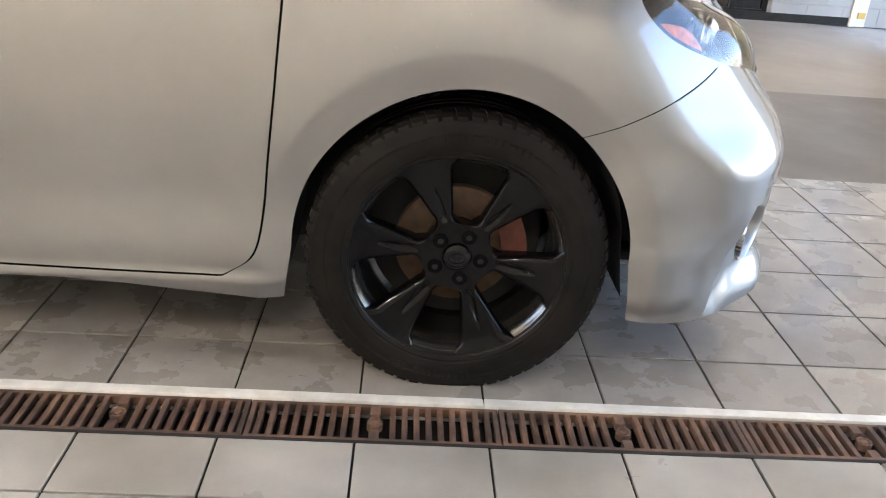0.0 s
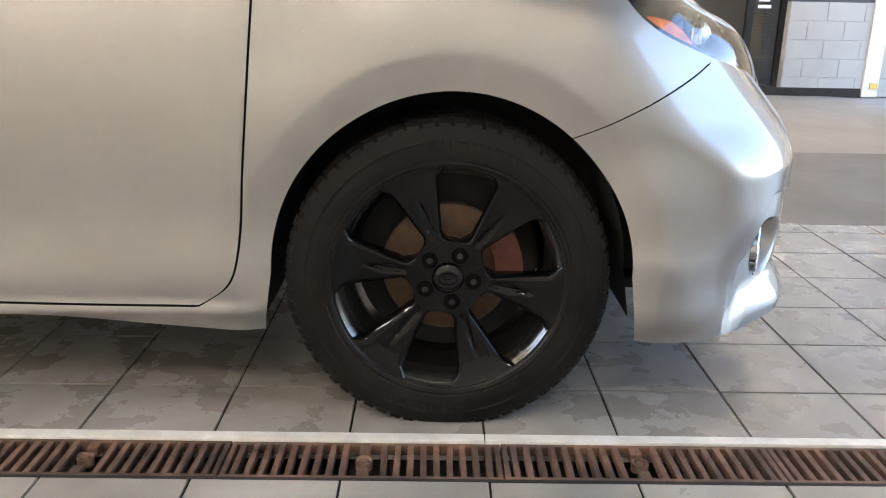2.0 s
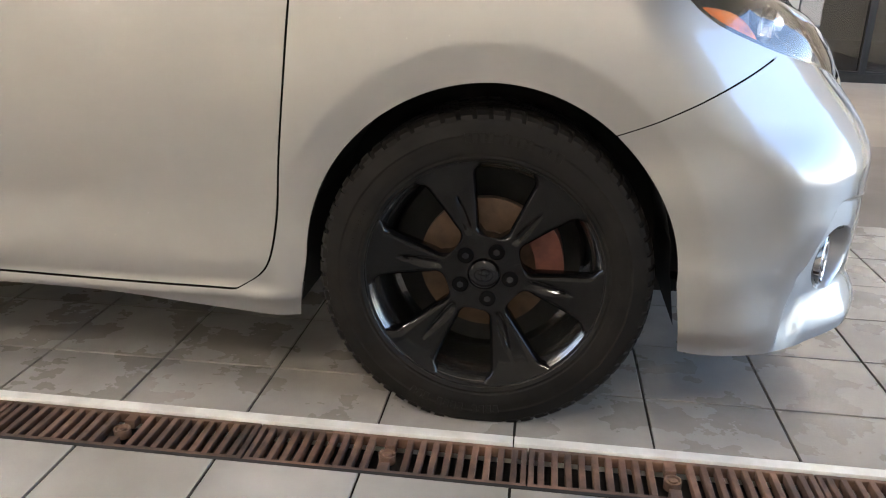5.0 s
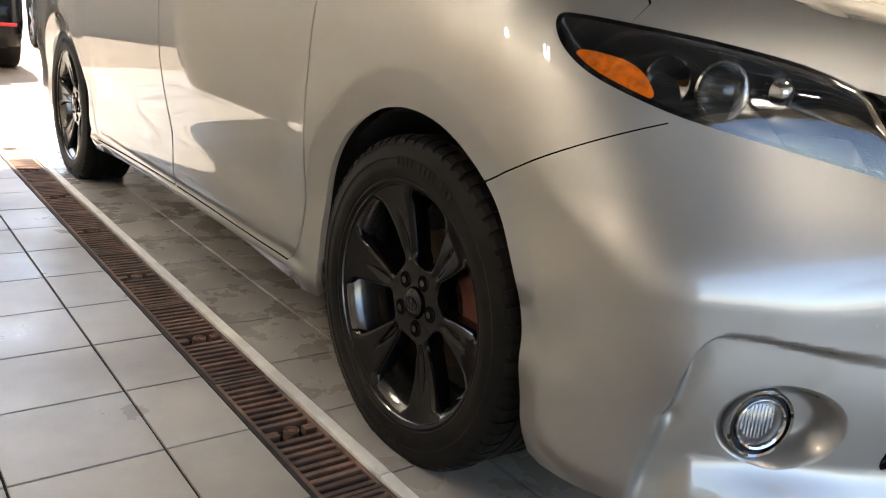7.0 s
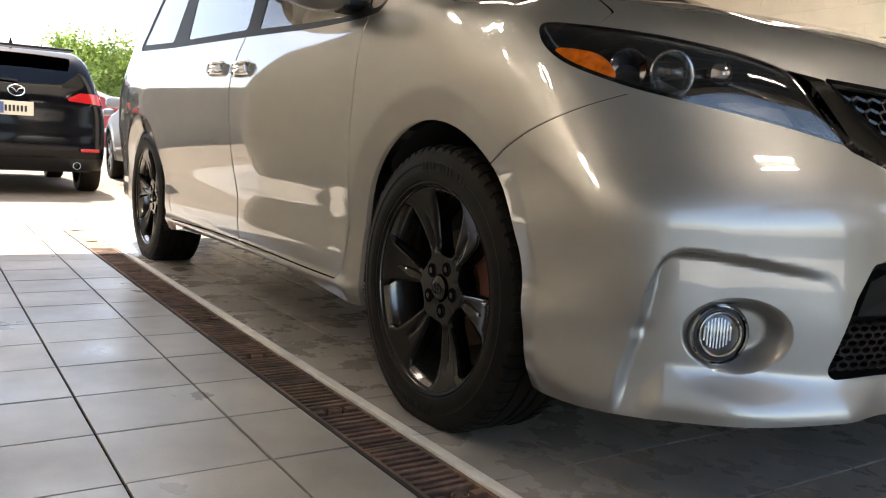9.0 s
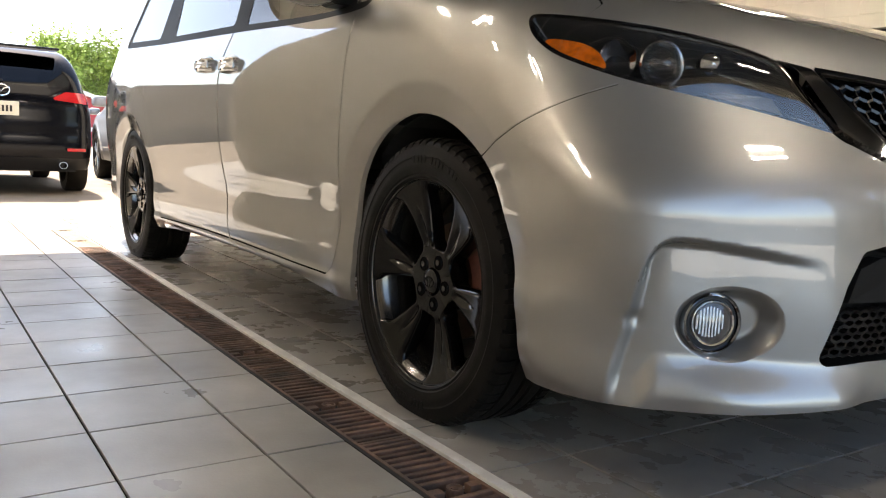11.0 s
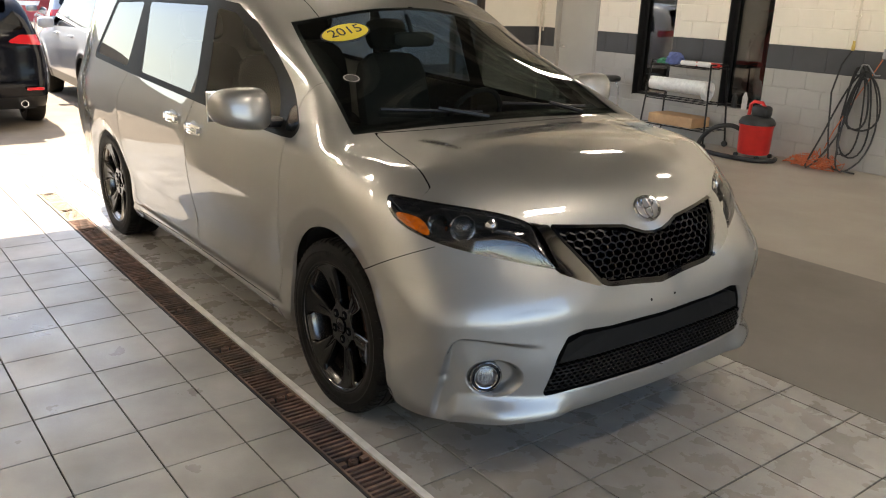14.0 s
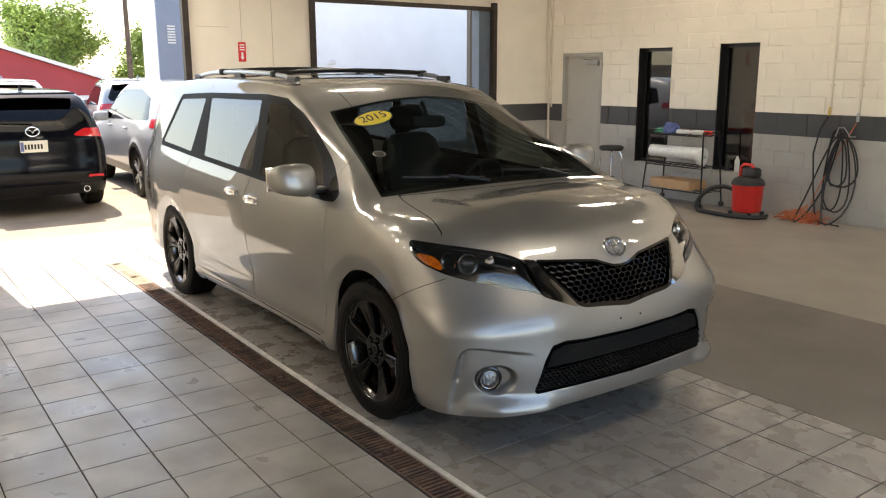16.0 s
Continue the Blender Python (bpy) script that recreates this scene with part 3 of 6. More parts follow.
class Sheet:
    """A polygon sheet that can be cut along the zero line of a field."""

    def __init__(self, pts, faces, fn):
        self.pts, self.faces, self.fn = pts, faces, fn

    def cut(self, field):
        """Two sheets: where the field is negative, and the rest."""
        v = field(self.pts[:, 0], self.pts[:, 1], self.pts[:, 2])
        v = np.where(np.abs(v) < 1e-6, 1e-6, v)
        neg = v < 0
        inside, outside, extra, keys = [], [], [], {}
        base = len(self.pts)
        for f in self.faces:
            s = [neg[i] for i in f]
            if all(s):
                inside.append(f)
            elif not any(s):
                outside.append(f)
            else:
                a, b = [], []
                n = len(f)
                for k in range(n):
                    i, j = f[k], f[(k + 1) % n]
                    (a if neg[i] else b).append(i)
                    if neg[i] != neg[j]:
                        key = (i, j) if i < j else (j, i)
                        m = keys.get(key)
                        if m is None:
                            t = v[key[0]] / (v[key[0]] - v[key[1]])
                            extra.append(self.pts[key[0]] * (1 - t) + self.pts[key[1]] * t)
                            m = keys[key] = base + len(extra) - 1
                        a.append(m)
                        b.append(m)
                if len(a) > 2:
                    inside.append(tuple(a))
                if len(b) > 2:
                    outside.append(tuple(b))
        pts = np.vstack([self.pts, np.array(extra)]) if extra else self.pts
        return Sheet(pts, inside, self.fn).tidy(), Sheet(pts, outside, self.fn).tidy()

    def tidy(self):
        used = np.zeros(len(self.pts), bool)
        for f in self.faces:
            used[list(f)] = True
        idx = np.cumsum(used) - 1
        return Sheet(self.pts[used], [tuple(int(idx[i]) for i in f) for f in self.faces], self.fn)

    def moved(self, push):
        """The sheet drawn along the skin's normal by push(x, w, z) metres."""
        n = gradient(self.pts, self.fn)
        n /= np.linalg.norm(n, axis=1)[:, None] + 1e-9
        return Sheet(self.pts + n * push(self.pts[:, 0], self.pts[:, 1], self.pts[:, 2])[:, None], self.faces, self.fn)

    def rim(self):
        """Edges at the border of the sheet."""
        seen = {}
        for f in self.faces:
            for k in range(len(f)):
                e = (f[k], f[(k + 1) % len(f)])
                key = (min(e), max(e))
                seen[key] = None if key in seen else e
        return [e for e in seen.values() if e]

    def lipped(self, depth):
        """With its border folded inwards by depth, as pressed panels are."""
        n = gradient(self.pts, self.fn)
        n /= np.linalg.norm(n, axis=1)[:, None] + 1e-9
        edges = self.rim()
        ids = sorted({i for e in edges for i in e if self.pts[i][1] > .004})
        new_at = {i: len(self.pts) + k for k, i in enumerate(ids)}
        pts = np.vstack([self.pts, self.pts[ids] - n[ids] * depth]) if ids else self.pts
        faces = list(self.faces) + [(j, i, new_at[i], new_at[j]) for i, j in edges if i in new_at and j in new_at]
        return Sheet(pts, faces, self.fn)

    def build(self, name, mat, parent, sides=(-1, 1), label="", plain=False):
        n = gradient(self.pts, self.fn)
        n /= np.linalg.norm(n, axis=1)[:, None] + 1e-9
        made = []
        for s in sides:
            p = self.pts * np.array([1, s, 1])
            nn = n * np.array([1, s, 1])
            faces = self.faces if s > 0 else [f[::-1] for f in self.faces]
            made.append(mesh_object(name, p, faces, mat, parent, label, True, None if plain else nn))
        return made

    def both(self, name, mat, parent, label="", plain=False):
        """One mesh across the middle plane."""
        n = gradient(self.pts, self.fn)
        n /= np.linalg.norm(n, axis=1)[:, None] + 1e-9
        k = len(self.pts)
        flip = np.array([1, -1, 1])
        pts = np.vstack([self.pts, self.pts * flip])
        faces = list(self.faces) + [tuple(i + k for i in f[::-1]) for f in self.faces]
        return mesh_object(name, pts, faces, mat, parent, label, True, None if plain else np.vstack([n, n * flip]))


van = empty("minivan", "silver minivan with black wheels parked over the floor drain", "minivan")

pts0, quads0 = skin(0.0125, body, (-4.2, .10), (.18, 1.80))
skin0 = Sheet(pts0, [tuple(q) for q in quads0.tolist()], body)
skin0, _ = skin0.cut(lambda x, w, z: x - .10)
pts1, quads1 = skin(0.0062, body, (.04, .10), (1.04, 1.12))
nose0 = Sheet(pts1, [tuple(q) for q in quads1.tolist()], body)
_, nose0 = nose0.cut(lambda x, w, z: x - .10)
base0 = len(skin0.pts)
skin0 = Sheet(np.vstack([skin0.pts, nose0.pts]), skin0.faces + [tuple(i + base0 for i in f) for f in nose0.faces], body)
_, skin0 = skin0.cut(lambda x, w, z: w - .0)                      # half only
# lower edge: sills, bumper and tail
LOW = curve([(-4.2, .30), (-3.6, .30), (-2.62, .205), (-2.3, .235), (-1.5, .258), (-.80, .258), (-.70, .232), (-.62, .222), (-.3, .215), (.3, .204), (.62, .200), (.75, .202), (.95, .228)])
_, skin0 = skin0.cut(lambda x, w, z: z - LOW(x))
# wheel openings
def arch(x, w, z):
    a = np.hypot(x, np.maximum(z - .36, 0) * 1.0) - .394 - .03 * np.clip((.36 - z) / .2, 0, 1) - .010 * step(.1, .35, x) * step(.65, .40, z)
    b = np.hypot(x + 3.03, np.maximum(z - .345, 0)) - .368
    return np.maximum(np.minimum(a, b), .5 - w)


_, skin0 = skin0.cut(arch)


# openings
DLO = [(-.27, 1.060), (-.63, 1.283), (-.80, 1.385), (-1.04, 1.515), (-1.24, 1.592), (-1.5, 1.612), (-2.5, 1.604), (-3.08, 1.583), (-3.40, 1.172), (-2.6, 1.135), (-1.4, 1.092), (-.45, 1.055)]
GLASS = {
    "front_door_glass": [(-.51, 1.082), (-.79, 1.318), (-1.04, 1.462), (-1.22, 1.548), (-1.41, 1.565), (-1.35, 1.118)],
    "sliding_door_glass": [(-1.49, 1.128), (-1.545, 1.572), (-2.44, 1.566), (-2.365, 1.160)],
    "rear_quarter_glass": [(-2.65, 1.170), (-2.545, 1.562), (-3.06, 1.545), (-3.33, 1.205)],
    "front_quarter_glass": [(-.32, 1.083), (-.57, 1.236), (-.455, 1.083)],
}
dlo, skin1 = skin0.cut(lambda x, w, z: np.maximum(rounded(DLO, .03)(x, z), .74 - .20 * (z - 1.08) - w))
glass = {}
for gname, poly in GLASS.items():
    glass[gname], dlo = dlo.cut(lambda x, w, z, p=poly: rounded(p, .02)(x, z))


def windshield(x, w, z):
    return np.maximum(np.maximum(x + swept(x, w) + .085 + .03 * w * w, -.865 - .20 * w * w - x), np.maximum(w - (.80 + .19 * (x + .1)), .95 - z))


screen, skin1 = skin1.cut(windshield)
sunroof, skin1 = skin1.cut(lambda x, w, z: np.maximum(rounded([(-1.28, -.5), (-1.28, .41), (-2.0, .41), (-2.0, -.5)], .08)(x, w), 1.4 - z))
# nose
# the headlight's outline lies in a plane across the corner of the nose: u runs back along the lens, v up
LAMP_O, LAMP_U, LAMP_V = (.779, .499, .727), (-.7973, .5057, .3297), (-.0486, -.5981, .7999)
LAMP = chaikin([(.634, -.060), (.628, -.079), (.602, -.106), (.560, -.126), (.513, -.136), (.441, -.137), (.370, -.130), (.286, -.111), (.191, -.081), (.101, -.047), (.034, -.021), (-.019, .003),
                (.005, .017), (.037, .035), (.080, .065), (.122, .090), (.138, .095), (.171, .095), (.243, .077), (.317, .048), (.390, .020), (.451, -.003), (.534, -.028), (.602, -.045), (.626, -.050)], 2)


def lamp_uv(x, w, z):
    d = (x - LAMP_O[0], w - LAMP_O[1], z - LAMP_O[2])
    return sum(a * b for a, b in zip(d, LAMP_U)), sum(a * b for a, b in zip(d, LAMP_V))


def in_lamp(poly, r=0.0):
    """Field of an outline in the headlight's plane, on the nose alone."""
    def at(x, w, z):
        u, v = lamp_uv(x, w, z)
        out = np.full(np.shape(x), .5)
        near = (u > -.1) & (u < .75) & (np.abs(v) < .2) & (x > .15) & (w > .40) & (z > .6)
        out[near] = sd_poly(u[near], v[near], poly, r)
        return out
    return at


LAMP_IN = in_lamp(LAMP)
GRILLE = [(-.2, .804), (.0, .804), (.05, .808), (.10, .822), (.15, .839), (.25, .848), (.46, .862), (.470, .855), (.439, .805), (.383, .734), (.330, .668), (.30, .655), (.27, .648), (.0, .618), (-.2, .618)]
BLADE = [(.575, .884), (.548, .874), (.472, .862), (.439, .805), (.383, .734), (.330, .666), (.340, .662), (.420, .690), (.50, .722), (.54, .76)]
MOUTH = [(-.2, .506), (.0, .506), (.30, .513), (.44, .527), (.515, .515), (.556, .45), (.606, .296), (.0, .292), (-.2, .292)]
lamp, skin1 = skin1.cut(LAMP_IN)
blade, skin1 = skin1.cut(lambda x, w, z: np.maximum(sd_poly(w, z, BLADE), .5 - x))
grille, skin1 = skin1.cut(lambda x, w, z: np.maximum(rounded(GRILLE, .01)(w, z), .5 - x))
mouth, skin1 = skin1.cut(lambda x, w, z: np.maximum(rounded(MOUTH, .02)(w, z), .5 - x))
fog_field = lambda x, w, z: np.maximum((np.hypot((w - .752) / .081, (z - .371) / .073) - 1) * .075, .5 - x)
fog_bowl, skin1 = skin1.cut(fog_field)

# panel lines
fender_line = curve([(.10, .61), (.254, .660), (.40, .731), (.551, .806), (.62, .838)])
bumper_field = lambda x, w, z: np.maximum(np.maximum(z - np.where(x > .56, .95, fender_line(x)), .20 - x), -1.0 + 0 * x)
hood_edge = curve([(-.62, .62), (-.42, .66), (-.20, .690), (.03, .722), (.15, .752), (.24, .771), (.33, .789), (.40, .801), (.435, .808), (.448, .95), (.46, 1.2)], .03)
hood_low = curve([(.2, .90), (.3, .93), (.42, .93), (.55, .88), (.68, .80), (.80, .74), (.95, .72)])
hood_field = lambda x, w, z: np.maximum(np.maximum(w - hood_edge(x), -.050 - x - .10 * w * w), hood_low(x) - z)
DOOR_F = curve([(.20, -.62), (.262, -.60), (.285, -.545), (.31, -.495), (.36, -.468), (.588, -.436), (.80, -.412), (1.0, -.395), (1.06, -.40), (1.2, -.45)])
DOOR_M = curve([(.2, -1.455), (.345, -1.468), (.58, -1.500), (.8, -1.520), (1.0, -1.530), (1.1, -1.44), (1.6, -1.50)])
DOOR_R = curve([(.2, -2.48), (.30, -2.50), (.55, -2.60), (.75, -2.70), (.9, -2.72), (1.1, -2.66), (1.15, -2.53), (1.6, -2.52)])
door_low = curve([(-2.7, .262), (-1.5, .288), (-.58, .276), (-.4, .276)])


def front_door(x, w, z):
    return np.maximum(np.maximum(x - DOOR_F(z), DOOR_M(z) - x), np.maximum(door_low(x) - z, .5 - w))


def slide_door(x, w, z):
    return np.maximum(np.maximum(x - DOOR_M(z), DOOR_R(z) - x), np.maximum(door_low(x) - z, .5 - w))


gaps = []
hood, skin1 = skin1.cut(hood_field)
bumper, skin1 = skin1.cut(bumper_field)
fdoor, skin1 = skin1.cut(front_door)
sdoor, skin1 = skin1.cut(slide_door)
sill, skin1 = skin1.cut(lambda x, w, z: np.maximum(np.maximum(z - np.where(x > -.56, .33, door_low(x)), x + .30), np.maximum(-2.62 - x, .5 - w)))


def gap_trim(sheet, field, half=.0023):
    """Takes the outer rim off a panel, along the field that cut it."""
    _, rest = sheet.cut(lambda x, w, z: -(field(x, w, z) + half))
    g, _ = sheet.cut(lambda x, w, z: -(field(x, w, z) + half))
    gaps.append(g)
    return rest


hood = gap_trim(hood, hood_field, .0065)
bumper = gap_trim(bumper, bumper_field, .0042)
fdoor = gap_trim(fdoor, front_door, .006)
sdoor = gap_trim(sdoor, slide_door, .006)

shell = skin1.lipped(.02).both("body_shell", M_PAINT, van, "silver painted steel body shell")
hood_ob = hood.lipped(.012).both("hood", M_PAINT, van)
bumper_ob = bumper.lipped(.015).both("front_bumper", M_PAINT, van)
fdoors = fdoor.lipped(.012).build("front_door", M_PAINT, van)
sdoors = sdoor.lipped(.012).build("sliding_door", M_PAINT, van)
sill.lipped(.02).build("side_skirt", M_PAINT, van)
# a black strip just under the skin stands in for each gap's shade
for k, g in enumerate(gaps):
    g.moved(lambda x, w, z: (-.0008 if k == 0 else -.0035) + 0 * x).build("panel_gap", M_GAP, van, label="black strip for the shade in the gap between panels")
dlo.moved(lambda x, w, z: -.003 + 0 * x).build("window_surround", M_MATTE_BLACK, van, label="black pillar trim round the side windows")
for gname, sh in glass.items():
    clear = gname in ("front_door_glass", "front_quarter_glass")
    sh.moved(lambda x, w, z: -.005 + 0 * x).build(gname, M_SIDE_GLASS if clear else M_PRIVACY, van, label="lightly tinted glass" if clear else "dark privacy glass")
screen.moved(lambda x, w, z: -.004 + 0 * x).both("windshield", M_SCREEN, van, "clear reflecting windshield glass")
# black printed border of the windshield
border, _ = screen.cut(lambda x, w, z: -(windshield(x, w, z) + .022))
border.moved(lambda x, w, z: -.006 + 0 * x).both("windshield_border", M_BLACK_TRIM, van, "black printed border of the windshield")
cowl, _ = screen.cut(lambda x, w, z: -(x + swept(x, w) + .155))
cowl.moved(lambda x, w, z: -.008 + 0 * x).both("cowl_panel", M_BLACK_TRIM, van, "black plastic cowl below the windshield")
sunroof.moved(lambda x, w, z: -.003 + 0 * x).both("sunroof", M_GLOSS_BLACK, van, "dark glass sunroof")


def on_front(w, z, out=0.0):
    """The point of the nose at that half width and height, pushed out along x."""
    lo, hi = .3, 1.1
    for _ in range(20):
        mid = (lo + hi) / 2
        if float(body(np.array([mid]), np.array([abs(w)]), np.array([z]))[0]) < 0:
            lo = mid
        else:
            hi = mid
    return Vector((lo + out, w, z))


def on_side(x, z, s=-1, out=0.0):
    lo, hi = .3, 1.2
    for _ in range(20):
        mid = (lo + hi) / 2
        if float(body(np.array([x]), np.array([mid]), np.array([z]))[0]) < 0:
            lo = mid
        else:
            hi = mid
    return Vector((x, s * (lo + out), z))


def on_top(x, w, out=0.0):
    lo, hi = .5, 1.9
    for _ in range(20):
        mid = (lo + hi) / 2
        if float(body(np.array([x]), np.array([abs(w)]), np.array([mid]))[0]) < 0:
            lo = mid
        else:
            hi = mid
    return Vector((x, w, lo + out))


def normal_at(p):
    g = gradient(np.array([[p.x, abs(p.y), p.z]]), body)[0]
    v = Vector((g[0], g[1] * (-1 if p.y < 0 else 1), g[2]))
    return v.normalized()


# headlights: clear lens over a dark housing with reflector, projector and amber corner
lens_obs = lamp.moved(lambda x, w, z: .030 * step(.44, .20, lamp_uv(x, w, z)[0]) * np.tanh(np.maximum(-LAMP_IN(x, w, z), 0) / .05)).build("headlight", M_LENS, van, label="clear headlight lens over a dark housing", plain=True)
rim_sheet, _ = lamp.cut(lambda x, w, z: -(LAMP_IN(x, w, z) + .009))
amber_sheet, _ = lamp.cut(in_lamp(chaikin([(.585, -.100), (.545, -.088), (.475, -.079), (.425, -.112), (.438, -.127), (.507, -.130), (.556, -.120)], 2)))
trim_sheet, _ = lamp.cut(lambda x, w, z: np.maximum(np.abs(LAMP_IN(x, w, z) + .017) - .0016, np.minimum(-.02 - lamp_uv(x, w, z)[1] + .0, 1)))
house_sheet = lamp.moved(lambda x, w, z: -.004 - .055 * step(0, -.035, LAMP_IN(x, w, z)))
drl_sheet, _ = lamp.cut(in_lamp(chaikin([(.02, .0), (.10, -.022), (.20, -.052), (.24, -.052), (.20, -.02), (.12, .03), (.09, .035)], 2)))
for k, s in enumerate((-1, 1)):
    lens = lens_obs[k]
    lens.visible_shadow = False
    rim_sheet.moved(lambda x, w, z: -.001 + 0 * x).build("lens_rim", M_GLOSS_BLACK, lens, (s,))
    amber_sheet.moved(lambda x, w, z: -.012 + 0 * x).build("amber_reflector", M_AMBER, lens, (s,), "amber side reflector")
    house_sheet.build("housing", M_LAMP_DARK, lens, (s,), "dark lamp housing", True)
    trim_sheet.moved(lambda x, w, z: -.006 + 0 * x).build("chrome_trim", M_CHROME, lens, (s,), "thin chrome line inside the lens")
    drl_sheet.moved(lambda x, w, z: -.030 + 0 * x).build("reflector", M_CHROME, lens, (s,), "bright chrome reflector", True)
    c = on_front(.755, .852)
    c = Vector((c.x - .052, s * .745, .852))
    aim = Matrix.Translation(c) @ Matrix.Rotation(s * radians(30), 4, "Z")
    bm = bmesh.new()
    add_lathe(bm, [(.001, .026), (.016, .023), (.028, .012), (.033, .0), (.033, -.02)], 28, "x", False, aim)
    part("projector", bm, M_LENS, lens, "round projector lens", True)
    bm = bmesh.new()
    add_lathe(bm, [(.034, -.03), (.043, -.012), (.047, .004), (.044, .008), (.035, -.004)], 32, "x", True, aim)
    part("projector_ring", bm, M_CHROME, lens, "chrome projector ring", True)
    c2 = aim @ Vector((-.03, s * .085, .008))
    aim2 = Matrix.Translation(c2) @ Matrix.Rotation(s * radians(35), 4, "Z")
    bm = bmesh.new()
    add_lathe(bm, [(.001, -.02), (.020, -.01), (.036, .012), (.039, .014), (.036, .018)], 28, "x", False, aim2)
    part("lamp_bowl", bm, M_SMOKED_CHROME, lens, "dark reflector bowl", True)
    c3 = on_front(.66, .845)
    aim3 = Matrix.Translation((c3.x - .050, s * .655, .858)) @ Matrix.Rotation(s * radians(24), 4, "Z")
    bm = bmesh.new()
    add_lathe(bm, [(.001, .012), (.012, .009), (.020, .0), (.024, -.004), (.026, -.02)], 24, "x", False, aim3)
    part("small_lamp", bm, M_CHROME, lens, "small bright lamp", True)
    shelf, _ = lamp.cut(in_lamp(chaikin([(.30, -.005), (.20, .030), (.12, .050), (.10, .042), (.19, .012), (.28, -.024)], 2)))
    shelf.moved(lambda x, w, z: -.036 + 0 * x).build("bezel_shelf", M_GLOSS_BLACK, lens, (s,), "gloss black shelf above the lamps", True)

blade.moved(lambda x, w, z: .004 * step(0, -.01, sd_poly(w, z, BLADE)) + .014 * np.tanh(np.maximum(-sd_poly(w, z, BLADE), 0) / .03)).build("grille_blade", M_SMOKED_CHROME, van, label="chrome blade beside the grille")
gback = grille.moved(lambda x, w, z: -.05 * step(.004, -.006, rounded(GRILLE, .01)(w, z))).both("grille", M_GLOSS_BLACK, van, "black honeycomb radiator grille", True)
mback = mouth.moved(lambda x, w, z: -.07 * step(.004, -.008, rounded(MOUTH, .02)(w, z))).both("lower_grille", M_MATTE_BLACK, van, "black lower air intake", True)
# frame of the grille
gframe, _ = grille.cut(lambda x, w, z: -(rounded(GRILLE, .01)(w, z) + .010 + .012 * step(.70, .64, z)))
gframe.moved(lambda x, w, z: .003 + 0 * x).both("grille_frame", M_GLOSS_BLACK, gback, "gloss black grille frame")


def fronts(w, z, out):
    """Points of the nose for arrays of half width and height."""
    w, z = np.array(w, float), np.array(z, float)
    lo, hi = np.full(len(w), .3), np.full(len(w), 1.1)
    for _ in range(24):
        mid = (lo + hi) / 2
        inside = body(mid, np.abs(w), z) < 0
        lo, hi = np.where(inside, mid, lo), np.where(inside, hi, mid)
    return [Vector((a + out, b, c)) for a, b, c in zip(lo, w, z)]


def honeycomb(name, field, cell, bar, depth, zlo, zhi, wmax, parent, mat, squash=1.0):
    """Bars round hexagons over the part of the nose where the field is negative."""
    seen, ends = set(), []
    dz = cell * .75 * squash
    for j in range(int((zhi - zlo) / dz) + 2):
        for i in range(-int(wmax / (cell * .866)) - 1, int(wmax / (cell * .866)) + 2):
            cy, cz = (i + (.5 if j % 2 else 0)) * cell * .866, zlo + j * dz
            hexa = [(cy + cell / 2 * math.sin(math.pi / 3 * k), cz + squash * cell / 2 * math.cos(math.pi / 3 * k)) for k in range(6)]
            for k in range(6):
                a, b = hexa[k], hexa[(k + 1) % 6]
                key = tuple(sorted(((round(a[0], 4), round(a[1], 4)), (round(b[0], 4), round(b[1], 4)))))
                if key not in seen:
                    seen.add(key)
                    ends.append((*a, *b))
    e = np.array(ends)
    one = np.full(len(e), .8)
    keep = (field(one, np.abs(e[:, 0]), e[:, 1]) < -.004) & (field(one, np.abs(e[:, 2]), e[:, 3]) < -.004)
    e = e[keep]
    bm = bmesh.new()
    n = Vector((1, 0, 0))
    for pa, pb in zip(fronts(e[:, 0], e[:, 1], -.006), fronts(e[:, 2], e[:, 3], -.006)):
        d = (pb - pa).normalized()
        t = d.cross(n).normalized() * bar / 2
        q = [pa - t, pa + t, pb + t, pb - t]
        front = [bm.verts.new(p) for p in q]
        back = [bm.verts.new(p - n * depth) for p in q]
        bm.faces.new(front)
        for m in range(4):
            bm.faces.new((front[m], back[m], back[(m + 1) % 4], front[(m + 1) % 4]))
    return part(name, bm, mat, parent)


honeycomb("mesh", lambda x, w, z: rounded(GRILLE, .01)(w, z) + .012, .048, .0060, .024, .58, .92, .54, gback, M_GLOSS_BLACK, .60)
honeycomb("mesh", lambda x, w, z: np.maximum(rounded(MOUTH, .02)(w, z) + .008, z - .405), .030, .006, .02, .28, .42, .62, mback, M_BLACK_TRIM, .62)
bm = bmesh.new()
for s in (-1, 1):
    ring = [on_front(s * w, z, -.012) for w, z in ((0, .485), (.15, .487), (.30, .493), (.44, .500), (.505, .480), (.535, .415), (.35, .410), (.15, .408), (0, .408))]
    vs = [bm.verts.new(p) for p in ring]
    bk = [bm.verts.new(p - Vector((.03, 0, 0))) for p in ring]
    n = len(ring)
    mids = [(0, 8), (1, 7), (2, 6), (3, 5)]
    for (a, b), (c, d) in zip(mids, mids[1:]):
        bm.faces.new((vs[a], vs[b], vs[d], vs[c]))
    bm.faces.new((vs[3], vs[5], vs[4]))
    for k in range(n - 1):
        bm.faces.new((vs[k], vs[k + 1], bk[k + 1], bk[k]))
part("intake_bar", bm, M_MATTE_BLACK, mback, "smooth black bar above the intake mesh")

